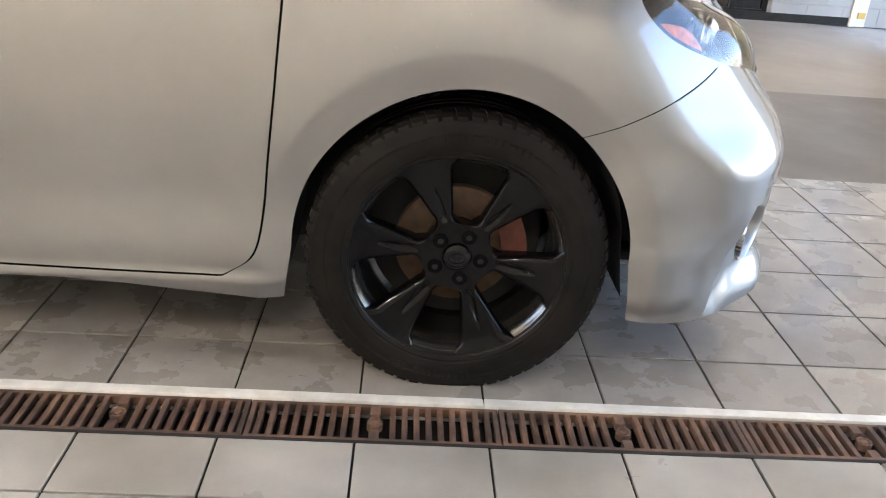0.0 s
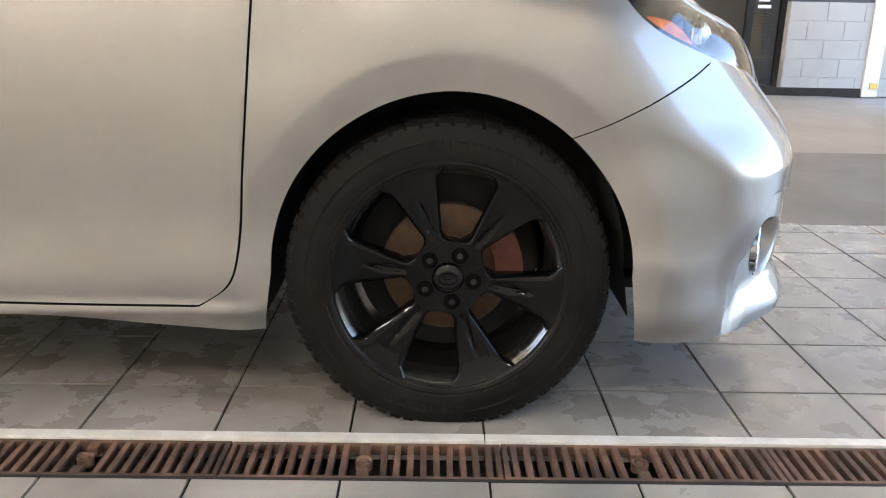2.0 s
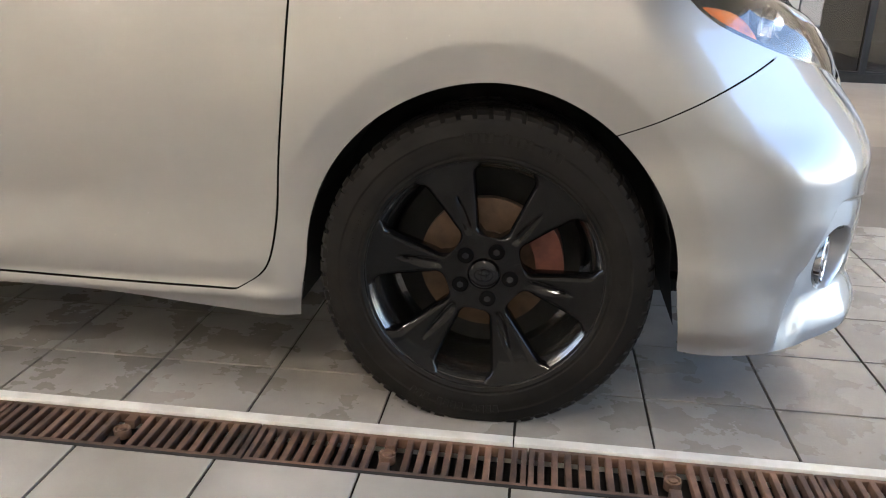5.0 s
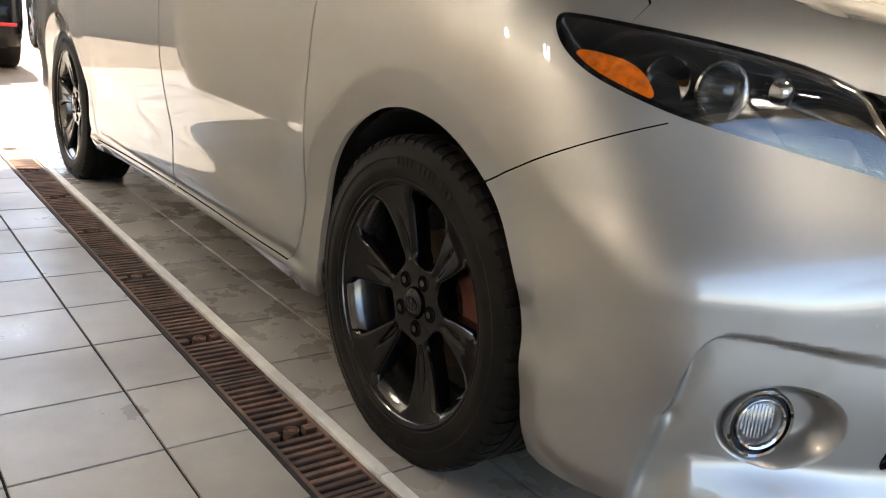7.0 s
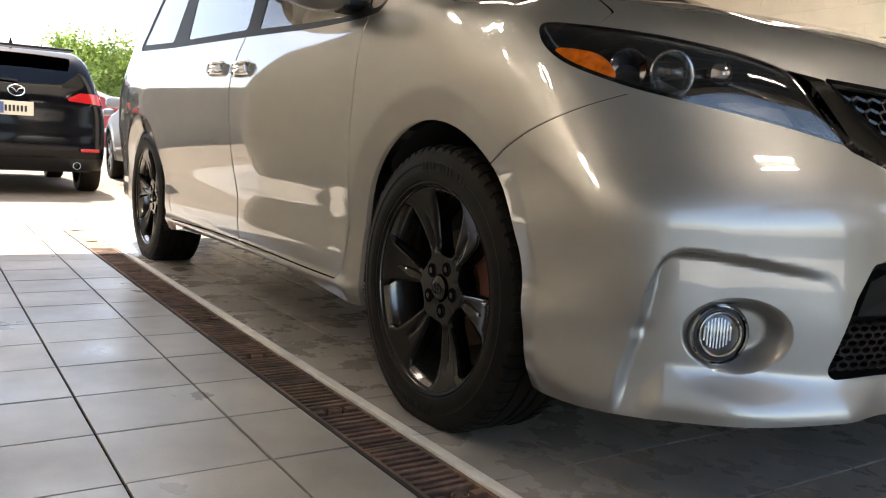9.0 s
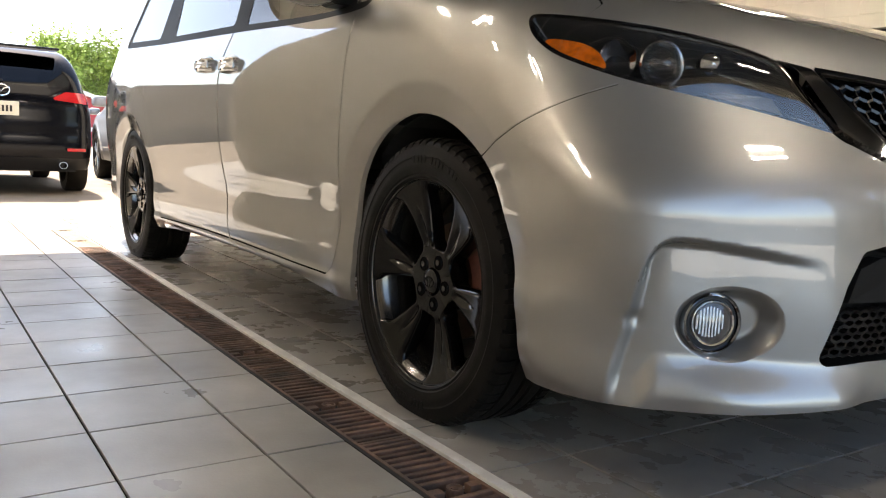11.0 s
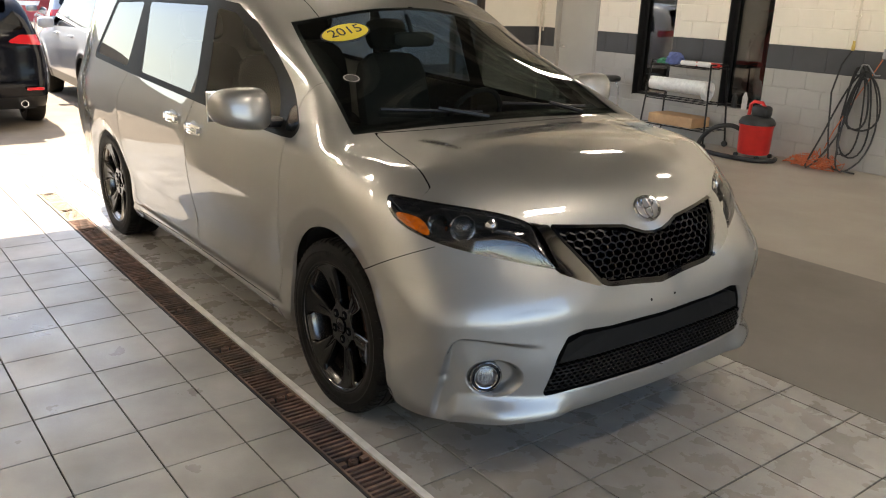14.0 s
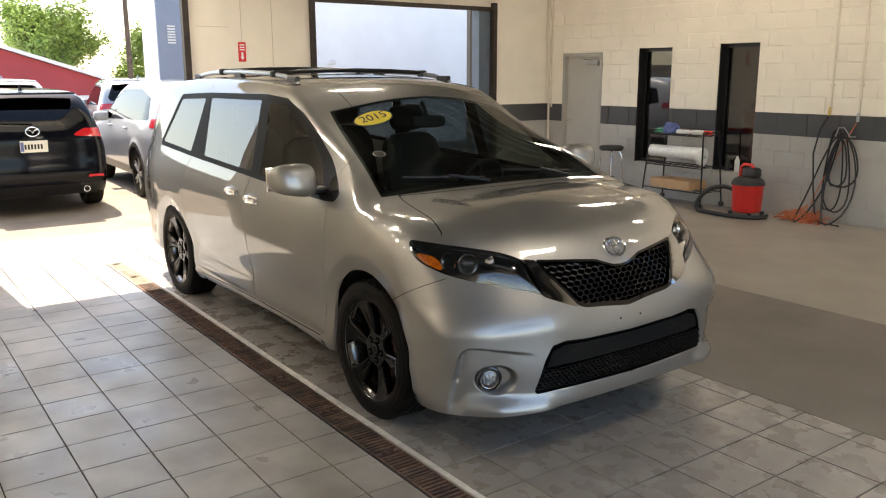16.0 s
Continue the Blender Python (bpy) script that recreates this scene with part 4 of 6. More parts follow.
# fog lamps
fog_in = lambda x, w, z: (np.hypot((w - .752) / .081, (z - .371) / .073) - 1) * .075
bowls = fog_bowl.moved(lambda x, w, z: -.050 * step(0, -.030, fog_in(x, w, z))).build("fog_lamp_bowl", M_PAINT, van, (-1, 1), "silver bowl round the fog lamp", True)
for k, s in enumerate((-1, 1)):
    c = on_front(s * .770, .370, -.014)
    m = Matrix.Translation(c) @ Matrix.Rotation(s * radians(24), 4, "Z")
    fl = part("fog_lamp", add_lathe(bmesh.new(), [(.052, -.02), (.0525, .004), (.0555, .0065), (.0585, .004), (.059, -.02)], 64, "x", True, m), M_SMOKED_CHROME, bowls[k], "chrome ring of the fog lamp", True)
    part("dark_ring", add_lathe(bmesh.new(), [(.044, -.022), (.0445, .000), (.053, .000), (.053, -.022)], 48, "x", True, m), M_GLOSS_BLACK, fl, "black ring inside the chrome one", True)
    part("inner_ring", add_lathe(bmesh.new(), [(.0385, -.014), (.0395, .005), (.0425, .007), (.0450, .003), (.0450, -.014)], 48, "x", True, m), M_CHROME, fl, "bright inner ring", True)
    part("fog_lens", add_lathe(bmesh.new(), [(.0005, .012), (.012, .0112), (.026, .008), (.0388, .002)], 40, "x", False, m), M_LENS, fl, "clear fog lens", True)
    part("fog_reflector", add_lathe(bmesh.new(), [(.0005, -.040), (.012, -.038), (.022, -.030), (.032, -.016), (.0388, .0)], 40, "x", False, m), M_GREY_METAL, fl, "", True)
    bm = bmesh.new()
    for q in range(-4, 5):
        hh = math.sqrt(.030 ** 2 - (q * .0066) ** 2)
        add_box(bm, -.018 + .010 * (q % 2), -.006, q * .0066 - .0022, q * .0066 + .0022, -hh, hh, .0008, m)
    part("flute", bm, M_CHROME, fl, "upright flutes behind the lens")["kind"] = "stuff"

# emblem on the hood edge: plain crossing ovals
ec = on_front(0, .878, .004)
en = normal_at(Vector((ec.x, 0.0001, .878)))
ez = en.cross(Vector((0, 1, 0))).normalized()


def oval(bm, c, u, v, a, b, r, seg=36):
    add_tube(bm, [c + u * a * math.cos(2 * math.pi * k / seg) + v * b * math.sin(2 * math.pi * k / seg) for k in range(seg)], r, 6, True)


def emblem(name, c, u, v, n, size, mat, parent):
    bm = bmesh.new()
    oval(bm, c, u, v, size, size * .69, size * .085)
    oval(bm, c + v * size * .02, u, v, size * .30, size * .62, size * .06)
    oval(bm, c + v * size * .30, u, v, size * .60, size * .30, size * .06)
    return part(name, bm, mat, parent, "chrome emblem of crossing ovals", True)


emblem("emblem", ec, Vector((0, 1, 0)), -ez if ez.z < 0 else ez, en, .068, M_CHROME, hood_ob)
for s in (-1, 1):
    c = on_front(s * .07, .565, 0)
    part("plate_plug", add_lathe(bmesh.new(), [(.0005, .002), (.005, .001), (.006, -.002)], 12, "x", False, Matrix.Translation(c)), M_GAP, bumper_ob, "small dark plate screw hole")

# door handles: chrome grips over dished cups
for obs, hx, hz in ((fdoors, -1.385, .965), (sdoors, -1.705, .982)):
    for ob, s in zip(obs, (-1, 1)):
        c = on_side(hx, hz, s)
        bm = bmesh.new()
        for zo in (-.018, .012):
            pts = [c + Vector((.095 * t, s * (.004 + .022 * (1 - t * t)), zo + .004 * math.cos(t * 2))) for t in np.linspace(-1, 1, 11)]
            add_tube(bm, pts, lambda t: .0085 + .003 * math.sin(t * math.pi), 8)
        add_box(bm, c.x - .085, c.x + .085, c.y + s * .018, c.y + s * .025, c.z - .016, c.z + .012)
        h = part("door_handle", bm, M_CHROME, ob, "chrome door handle", True)
        bm = bmesh.new()
        r = bmesh.ops.create_uvsphere(bm, u_segments=20, v_segments=10, radius=1)
        bmesh.ops.transform(bm, matrix=Matrix.Translation(c + Vector((0, -s * .001, -.004))) @ Matrix.Diagonal((.075, .004, .042, 1)), verts=r["verts"])
        part("handle_cup", bm, M_GREY_METAL, ob, "dished cup behind the handle", True)

# mirrors
for s in (-1, 1):
    bm = bmesh.new()
    r = bmesh.ops.create_cube(bm, size=1)
    bmesh.ops.subdivide_edges(bm, edges=bm.edges[:], cuts=9, use_grid_fill=True)
    for v in bm.verts:
        p = v.co * 2
        l = (abs(p.x) ** 3 + abs(p.y) ** 3 + abs(p.z) ** 3) ** (1 / 3)
        v.co = p / l
        out = v.co.y * s
        v.co.x *= .085 * (1 - .25 * v.co.z)
        v.co.z *= .090 * (1 - .12 * out)
        v.co.z += .010 * out
        v.co.y *= .132
        v.co.x += .03 * (1 - (v.co.y / .135) ** 2)
    bmesh.ops.transform(bm, matrix=pose(-.56, s * 1.085 - (.05 if s > 0 else 0), 1.175, 0, 0, -s * 8), verts=bm.verts)
    mir = part("door_mirror", bm, M_PAINT, van, "silver door mirror housing", True, 60)
    bm = bmesh.new()
    add_box(bm, -.60, -.50, s * .90, s * .98, 1.085, 1.13, .015)
    part("mirror_foot", bm, M_BLACK_TRIM, mir, "black mirror foot")
    bm = bmesh.new()
    add_box(bm, -.006, .006, -.115, .115, -.065, .065, .003, pose(-.648, s * 1.085 - (.05 if s > 0 else 0), 1.175, 0, 0, -s * 8))
    part("mirror_glass", bm, M_CHROME, mir, "mirror glass")

# roof rails and cross bars
for s in (-1, 1):
    pts = [on_top(x, s * .60, o) for x, o in ((-1.42, -.01), (-1.50, .008), (-1.62, .025), (-1.9, .034), (-2.4, .036), (-2.9, .034), (-3.15, .025), (-3.28, .008), (-3.36, -.01))]
    bm = bmesh.new()
    add_tube(bm, pts, .017, 10)
    rail = part("roof_rail", bm, M_GREY_METAL, van, "silver roof rail", True)
    for x in (-1.5, -2.4, -3.25):
        a = on_top(x, s * .60)
        bm = bmesh.new()
        add_box(bm, x - .07, x + .07, a.y - .018, a.y + .018, a.z - .01, a.z + .035, .01)
        part("rail_foot", bm, M_BARS, rail, "black rail foot")
for x in (-1.78, -2.72):
    bm = bmesh.new()
    zc = on_top(x, .60, .038).z
    add_tube(bm, [(x, w, zc + .020 * (1 - (w / .62) ** 2)) for w in np.linspace(-.63, .63, 13)], .015, 10)
    bar = part("cross_bar", bm, M_BARS, van, "black roof cross bar", True)
    for s in (-1, 1):
        bm = bmesh.new()
        add_box(bm, x - .035, x + .035, s * .60 - .024, s * .60 + .024, zc - .028, zc + .020, .010)
        part("bar_clamp", bm, M_BARS, bar, "black clamp")

# wipers
for w0, w1, xo in ((-.10, -.60, .0), (.58, .06, .01)):
    bm = bmesh.new()
    pts = []
    for t in np.linspace(0, 1, 12):
        w = w0 + (w1 - w0) * t
        x = -.135 - .05 * w * w - .06 * t + xo
        pts.append(on_top(x, w, .014))
    add_tube(bm, pts, .0075, 6)
    wip = part("wiper", bm, M_BLACK_TRIM, van, "black windshield wiper", True)
    bm = bmesh.new()
    add_tube(bm, [on_top(-.100, w0 * .9, .012), (pts[5] + Vector((0, 0, .012)))], .010, 6)
    part("wiper_arm", bm, M_BLACK_TRIM, wip)

# stickers on the windshield
def on_screen(x, w, out):
    p = on_top(x, w)
    n = normal_at(p)
    return p + n * out, n


sc, sn = on_screen(-.76, -.448, .002)
su = Vector((0, 1, 0))
su = (su - sn * su.dot(sn)).normalized()
sv = sn.cross(su).normalized()
if sv.z < 0:
    sv = -sv
tilt = radians(2)
su, sv = su * math.cos(tilt) + sv * math.sin(tilt), sv * math.cos(tilt) - su * math.sin(tilt)


def disc(name, c, u, v, a, b, mat, parent, label, lift, n, seg=48):
    bm = bmesh.new()
    vs = []
    for k in range(seg):
        t = 2 * math.pi * k / seg
        q = c + u * a * math.cos(t) + v * b * math.sin(t)
        x, w = q.x, q.y
        p = on_top(x, w)
        vs.append(bm.verts.new(p + normal_at(p) * lift))
    mid = bm.verts.new(on_top(c.x, c.y) + n * lift)
    for k in range(seg):
        bm.faces.new((vs[k], vs[(k + 1) % seg], mid))
    return part(name, bm, mat, parent, label)


screen_ob = bpy.data.objects["windshield"]
disc("year_sticker", sc, su, sv, .128, .072, M_INK, screen_ob, "yellow oval year sticker", .001, sn)
disc("sticker_face", sc, su, sv, .120, .065, M_YELLOW, screen_ob, "yellow oval", .003, sn)
txt = bpy.data.curves.new("year_text", "FONT")
txt.body, txt.size, txt.align_x, txt.align_y = "2015", .088, "CENTER", "CENTER"
txt.extrude = .0004
txt_ob = new("year_text", txt)
txt_ob.matrix_world = Matrix.Translation(sc + sn * .006) @ Matrix((su, sv, sn)).transposed().to_4x4()
tmp = bpy.data.meshes.new_from_object(txt_ob)
tm = txt_ob.matrix_world.copy()
bpy.data.objects.remove(txt_ob)
tmp.transform(tm)
tmp.materials.clear()
tmp.materials.append(M_INK)
txt_mesh = new("year_text", tmp)
txt_mesh.parent = screen_ob
txt_mesh["label"] = "black numerals 2015"
c2, n2 = on_screen(-.45, -.60, .002)
disc("round_sticker", c2, su, sv, .038, .034, M_GREY_METAL, screen_ob, "small round grey sticker", .002, n2)
disc("sticker_face", c2, su, sv, .032, .028, M_BLACK_TRIM, screen_ob, "dark centre", .003, n2)

# cabin: floor, dashboard, wheel, seats, headliner mirror
def soft_box(bm, c, size, power=4, m=None, cuts=4):
    b2 = bmesh.new()
    bmesh.ops.create_cube(b2, size=2)
    bmesh.ops.subdivide_edges(b2, edges=b2.edges[:], cuts=cuts, use_grid_fill=True)
    for v in b2.verts:
        p = v.co
        l = (abs(p.x) ** power + abs(p.y) ** power + abs(p.z) ** power) ** (1 / power)
        v.co = Vector((p.x / l * size[0] / 2, p.y / l * size[1] / 2, p.z / l * size[2] / 2))
    bmesh.ops.transform(b2, matrix=(m if m is not None else Matrix.Identity(4)) @ Matrix.Translation(c), verts=b2.verts)
    me = bpy.data.meshes.new("tmp")
    b2.to_mesh(me)
    b2.free()
    bm.from_mesh(me)
    bpy.data.meshes.remove(me)
    return bm


bm = bmesh.new()
add_box(bm, -3.75, -.42, -.80, .80, .24, .42, .02)
add_box(bm, -.46, .55, -.56, .56, .24, .45, .02)
add_box(bm, .30, .72, -.60, .60, .205, .24, .01)
part("underbody", bm, M_UNDER, van, "dark underbody")
bm = bmesh.new()
soft_box(bm, Vector((-.36, 0, .93)), (.62, 1.62, .26), 5)
part("dashboard", bm, M_DASH, van, "black dashboard", True)
bm = bmesh.new()
add_lathe(bm, [(.175 + .014 * math.cos(a), .014 * math.sin(a)) for a in np.linspace(0, 2 * math.pi, 9)[:-1]], 36, "x", True, pose(-.80, .40, 1.02, 0, 25, 0))
add_box(bm, -.81, -.79, .25, .55, 1.0, 1.04)
part("steering_wheel", bm, M_DASH, van, "black steering wheel", True)
for sx in (-1.35, -2.35):
    for sy in (-.40, .40):
        bm = bmesh.new()
        soft_box(bm, Vector((sx + .12, sy, .68)), (.52, .50, .18), 4)
        seat = part("seat", bm, M_SEAT, van, "dark cloth seat", True)
        bm = bmesh.new()
        soft_box(bm, Vector((0, 0, .32)), (.15, .50, .66), 4, pose(sx - .16, sy, .68, 0, -14, 0))
        part("seat_back", bm, M_SEAT, seat, "", True)
        bm = bmesh.new()
        soft_box(bm, Vector((0, 0, .76)), (.10, .28, .19), 4, pose(sx - .16, sy, .68, 0, -14, 0))
        part("headrest", bm, M_SEAT, seat, "", True)
bm = bmesh.new()
soft_box(bm, Vector((-.83, 0, 1.44)), (.04, .25, .075), 5)
add_tube(bm, [(-.84, 0, 1.46), (-.90, 0, 1.56)], .012, 8)
part("inside_mirror", bm, M_DASH, van, "black inside mirror", True)
# wheel housings
for wx, r in ((0.0, .400), (-3.03, .382)):
    for s in (-1, 1):
        bm = bmesh.new()
        prof = [(r + .02, -.02)] + [(r * math.cos(a), r * math.sin(a)) for a in np.linspace(0, math.pi, 20)] + [(-r - .02, -.02)]
        rows = []
        for y in (.925, .60):
            rows.append([bm.verts.new((wx + px, s * (y if pz > .25 or y < .9 else .90), .36 + pz - (.10 if pz < 0 else 0))) for px, pz in prof])
        for k in range(len(prof) - 1):
            bm.faces.new((rows[0][k], rows[0][k + 1], rows[1][k + 1], rows[1][k]))
        mid = bm.verts.new((wx, s * .60, .28))
        for k in range(len(prof) - 1):
            bm.faces.new((rows[1][k], rows[1][k + 1], mid))
        part("wheel_housing", bm, M_UNDER, van, "dark wheel housing liner")


def lift_nose(thing):
    """Raises the front end a little towards the lamps and the hood's edge."""
    rise = curve([(.1, 0), (.20, .010), (.38, .015), (.68, .015), (.80, .022), (.92, .032), (1.1, .030), (1.3, .02), (1.6, 0)])
    for ob in thing.children_recursive:
        if ob.type != "MESH":
            continue
        n = len(ob.data.vertices)
        co = np.empty(n * 3)
        ob.data.vertices.foreach_get("co", co)
        co = co.reshape(-1, 3)
        co[:, 2] += rise(co[:, 2]) * step(-.9, .25, co[:, 0])
        ob.data.vertices.foreach_set("co", co.ravel())
        ob.data.update()


lift_nose(van)


# ---- wheels ----
def tyre_mesh():
    bm = bmesh.new()
    half = [(0.242, -0.098), (0.252, -0.112), (0.258, -0.117), (0.2643, -0.116), (0.2685, -0.1185), (0.282, -0.1205), (0.2925, -0.1215), (0.2967, -0.1205), (0.3082, -0.1195), (0.3123, -0.121), (0.3249, -0.1175), (0.3364, -0.113), (0.3416, -0.112), (0.3479, -0.104), (0.3536, -0.094), (0.3552, -0.082), (0.3557, -0.066), (0.35, -0.064), (0.35, -0.056), (0.3568, -0.054), (0.3573, -0.022), (0.3505, -0.02), (0.3505, -0.012), (0.3575, -0.01)]
    half = [(.2925 - (.2925 - r) * .84 if r < .2925 else r, y) for r, y in half]
    prof = half + [(r, -y) for r, y in reversed(half)]
    add_lathe(bm, prof, 96)
    flatten(bm)
    return bm


def flatten(bm):
    for v in bm.verts:
        if v.co.z < -.330:
            k = min((-.330 - v.co.z) / .03, 1)
            v.co.y *= 1 + .035 * k
            v.co.z = max(v.co.z, -.3390)


def tread_mesh():
    bm = bmesh.new()
    # shoulder blocks
    n = 66
    for s in (-1, 1):
        for k in range(n):
            a = 2 * math.pi * (k + (.5 if s > 0 else 0)) / n
            m = Matrix.Rotation(-a, 4, "Y")
            w = .0115
            vs = []
            for dx in (-1, 1):
                for r, y in ((.3385, -.1140), (.3490, -.1090), (.3565, -.097), (.3592, -.080), (.3594, -.067), (.348, -.067)):
                    skew = .004 * (y + .09) / .03
                    vs.append(bm.verts.new(m @ Vector((r, -y if s > 0 else y, dx * w / 1 + skew * (1 if dx else 1)))))
            q = 6
            for i in range(q):
                j = (i + 1) % q
                bm.faces.new((vs[i], vs[j], vs[q + j], vs[q + i]))
            bm.faces.new(vs[:q])
            bm.faces.new(vs[q:][::-1])
    flatten(bm)
    return bm


def spoke_bm():
    """One broad spoke along +x, facing -y: its sides meet its neighbours in round-bottomed windows, with one tapering groove along the middle."""
    bm = bmesh.new()
    low, bend = .0815, .034

    def spread(r):
        """Half the spoke's angle at a radius."""
        w = math.sqrt(max(bend ** 2 - max(low + bend - r, 0) ** 2, 0)) if r > low else 0
        a = math.radians(30) - math.asin(min(w / r, .9)) if r < low + bend else math.radians(30) - math.asin(bend / (low + bend)) + math.radians(1.2) * (r - low - bend) / .1
        return a + math.radians(5) * float(step(.222, .2465, r))

    R = [.040, .060, .0815] + [low + bend * (1 - math.cos(t)) for t in np.linspace(.12, math.pi / 2, 9)] + list(np.linspace(.128, .2465, 14))
    front = curve([(.04, -.0765), (.08, -.0765), (.12, -.079), (.16, -.083), (.20, -.090), (.225, -.097), (.2465, -.104)])
    T = [-1.0, -.985, -.93, -.80, -.60, -.42, -.27, -.16, -.08, 0, .08, .16, .27, .42, .60, .80, .93, .985, 1.0]
    rows = []
    for r in R:
        row, half = [], spread(r)
        free = float(step(.079, .092, r))
        for t in T:
            side = abs(t) * half * r
            edge = half * r - side
            drop = free * (.011 * math.exp(-edge / .0026) + .0035 * math.exp(-edge / .010))
            width = .0032 + .0050 * float(step(.185, .12, r))
            groove = .0062 * math.exp(-(side / width) ** 2) * float(step(.196, .165, r) * step(.088, .104, r))
            a = half * t
            row.append(bm.verts.new((r * math.cos(a), float(front(r)) + drop + groove - .0018 * free * math.exp(-((edge - .010) / .006) ** 2), r * math.sin(a))))
        rows.append(row)
    for a, b in zip(rows, rows[1:]):
        for k in range(len(T) - 1):
            bm.faces.new((a[k], a[k + 1], b[k + 1], b[k]))
    first = 2
    back = [[bm.verts.new((v.co.x * .985, v.co.y + .034, v.co.z * (.97 if r < .10 else .84))) for v in (row[0], row[-1])] for r, row in zip(R[first:], rows[first:])]
    for (a0, a1), (b0, b1), ra, rb in zip(back, back[1:], rows[first:], rows[first + 1:]):
        bm.faces.new((ra[0], rb[0], b0, a0))
        bm.faces.new((ra[-1], a1, b1, rb[-1]))
        bm.faces.new((a0, b0, b1, a1))
    return bm


M_RIM_DEEP = material("rim_barrel", (0.13, 0.125, 0.118), 0.2, 0.9, coat=0.4, vary=0.3, vary_scale=14)


RIM, TYRE = 1.03, 1.02                     # the rim's and the tyre's size against their drawn outlines


def build_wheel():
    bm = bmesh.new()
    add_lathe(bm, [(.228, .095), (.236, .100), (.236, .02), (.232, -.05), (.240, -.097), (.2535, -.104), (.2565, -.1085), (.2540, -.1110), (.2495, -.1100), (.2450, -.101), (.238, -.095),
                   (.226, -.070), (.222, -.02), (.214, .05), (.214, .09)], 96)
    bmesh.ops.scale(bm, vec=(RIM, 1, RIM), verts=bm.verts)
    wheel = part("wheel", bm, M_RIM_DEEP, van, "black alloy wheel with a worn all-season tyre", True, 50)
    part("tyre", tyre_mesh(), M_RUBBER, wheel, "black tyre with raised tread blocks", True, 25)
    part("tread", tread_mesh(), M_RUBBER, wheel)["kind"] = "stuff"
    # raised marks on the outer sidewall, too worn to read
    bm = bmesh.new()
    for a0, n, r, hgt in ((62, 13, .306, .020), (242, 13, .306, .020), (150, 20, .289, .009), (330, 20, .289, .009)):
        for k in range(n):
            wd = .0052 if hgt > .015 else .0030
            if k % 5 == 3:
                continue
            add_box(bm, r - hgt / 2, r + hgt / 2, -.1216, -.1185, -wd, wd, .0008, Matrix.Rotation(-radians(a0 + k * (3.0 if hgt > .015 else 1.7)), 4, "Y"))
    part("sidewall_mark", bm, M_RUBBER, wheel, "raised worn marks on the sidewall")["kind"] = "stuff"
    sp = spoke_bm()
    first = None
    for k in range(6):
        if first is None:
            first = part("spoke", sp, M_RIM, wheel, "", True, 50)
            ob = first
        else:
            ob = new("spoke", first.data)
            ob.parent = wheel
        ob.matrix_basis = Matrix.Rotation(-radians(50.5 + 60 * k), 4, "Y") @ Matrix.Diagonal((RIM, 1, RIM, 1))
    bm = bmesh.new()
    add_lathe(bm, [(.0005, -.068), (.034, -.068), (.036, -.076), (.066, -.0755), (.076, -.070), (.080, -.058), (.080, -.02), (.0005, -.02)], 60, closed=False)
    part("hub", bm, M_RIM, wheel, "", True, 40)
    for k in range(5):
        a = radians(64 + 72 * k)
        m = Matrix.Translation((.0572 * math.cos(a), 0, .0572 * math.sin(a)))
        bm = bmesh.new()
        add_lathe(bm, [(.0185, -.070), (.0180, -.0775), (.0172, -.0788), (.0164, -.0775), (.0160, -.070)], 24, closed=False, m=m)
        pk = part("lug_pocket", bm, M_RIM, wheel, "", True)
        bm = bmesh.new()
        add_lathe(bm, [(.0005, -.0768), (.0165, -.0768), (.0165, -.070)], 24, closed=False, m=m)
        part("pocket_shade", bm, M_GAP, wheel)
        bm = bmesh.new()
        r = bmesh.ops.create_cone(bm, cap_ends=True, segments=6, radius1=.0092, radius2=.0080, depth=.012)
        bmesh.ops.transform(bm, matrix=m @ Matrix.Translation((0, -.0748, 0)) @ Matrix.Rotation(radians(90), 4, "X"), verts=r["verts"])
        part("lug_nut", bm, M_GLOSS_BLACK, wheel, "black lug nut")
    bm = bmesh.new()
    add_lathe(bm, [(.0005, -.0875), (.018, -.087), (.026, -.0855), (.0315, -.082), (.0325, -.068)], 40, closed=False)
    cap = part("centre_cap", bm, M_GLOSS_BLACK, wheel, "black centre cap", True)
    bm = bmesh.new()
    c, u, v = Vector((0, -.0875, 0)), Vector((1, 0, 0)), Vector((0, 0, 1))
    oval(bm, c, u, v, .020, .0135, .0012, 28)
    oval(bm, c, u, v, .006, .0125, .001, 20)
    oval(bm, c + v * .005, u, v, .0125, .006, .001, 20)
    part("cap_mark", bm, M_RIM, cap, "raised ovals on the cap", True)
    bm = bmesh.new()
    add_lathe(bm, [(.075, -.02), (.078, -.002), (.146, -.002), (.150, .0), (.150, .024), (.07, .024)], 60)
    part("brake_disc", bm, M_RUST, wheel, "rusted brake disc", True, 30)
    bm = bmesh.new()
    outer = [(.110 * math.cos(a), .110 * math.sin(a)) for a in np.radians(np.linspace(-26, 38, 9))] + [(.172 * math.cos(a), .172 * math.sin(a)) for a in np.radians(np.linspace(38, -26, 9))]
    fr = [bm.verts.new((px, -.030, pz)) for px, pz in outer]
    bk = [bm.verts.new((px, .04, pz)) for px, pz in outer]
    bm.faces.new(fr)
    bm.faces.new(bk[::-1])
    for k in range(len(outer)):
        bm.faces.new((fr[k], bk[k], bk[(k + 1) % len(outer)], fr[(k + 1) % len(outer)]))
    part("caliper", bm, M_CALIPER, wheel, "rusty red brake caliper")
    bm = bmesh.new()
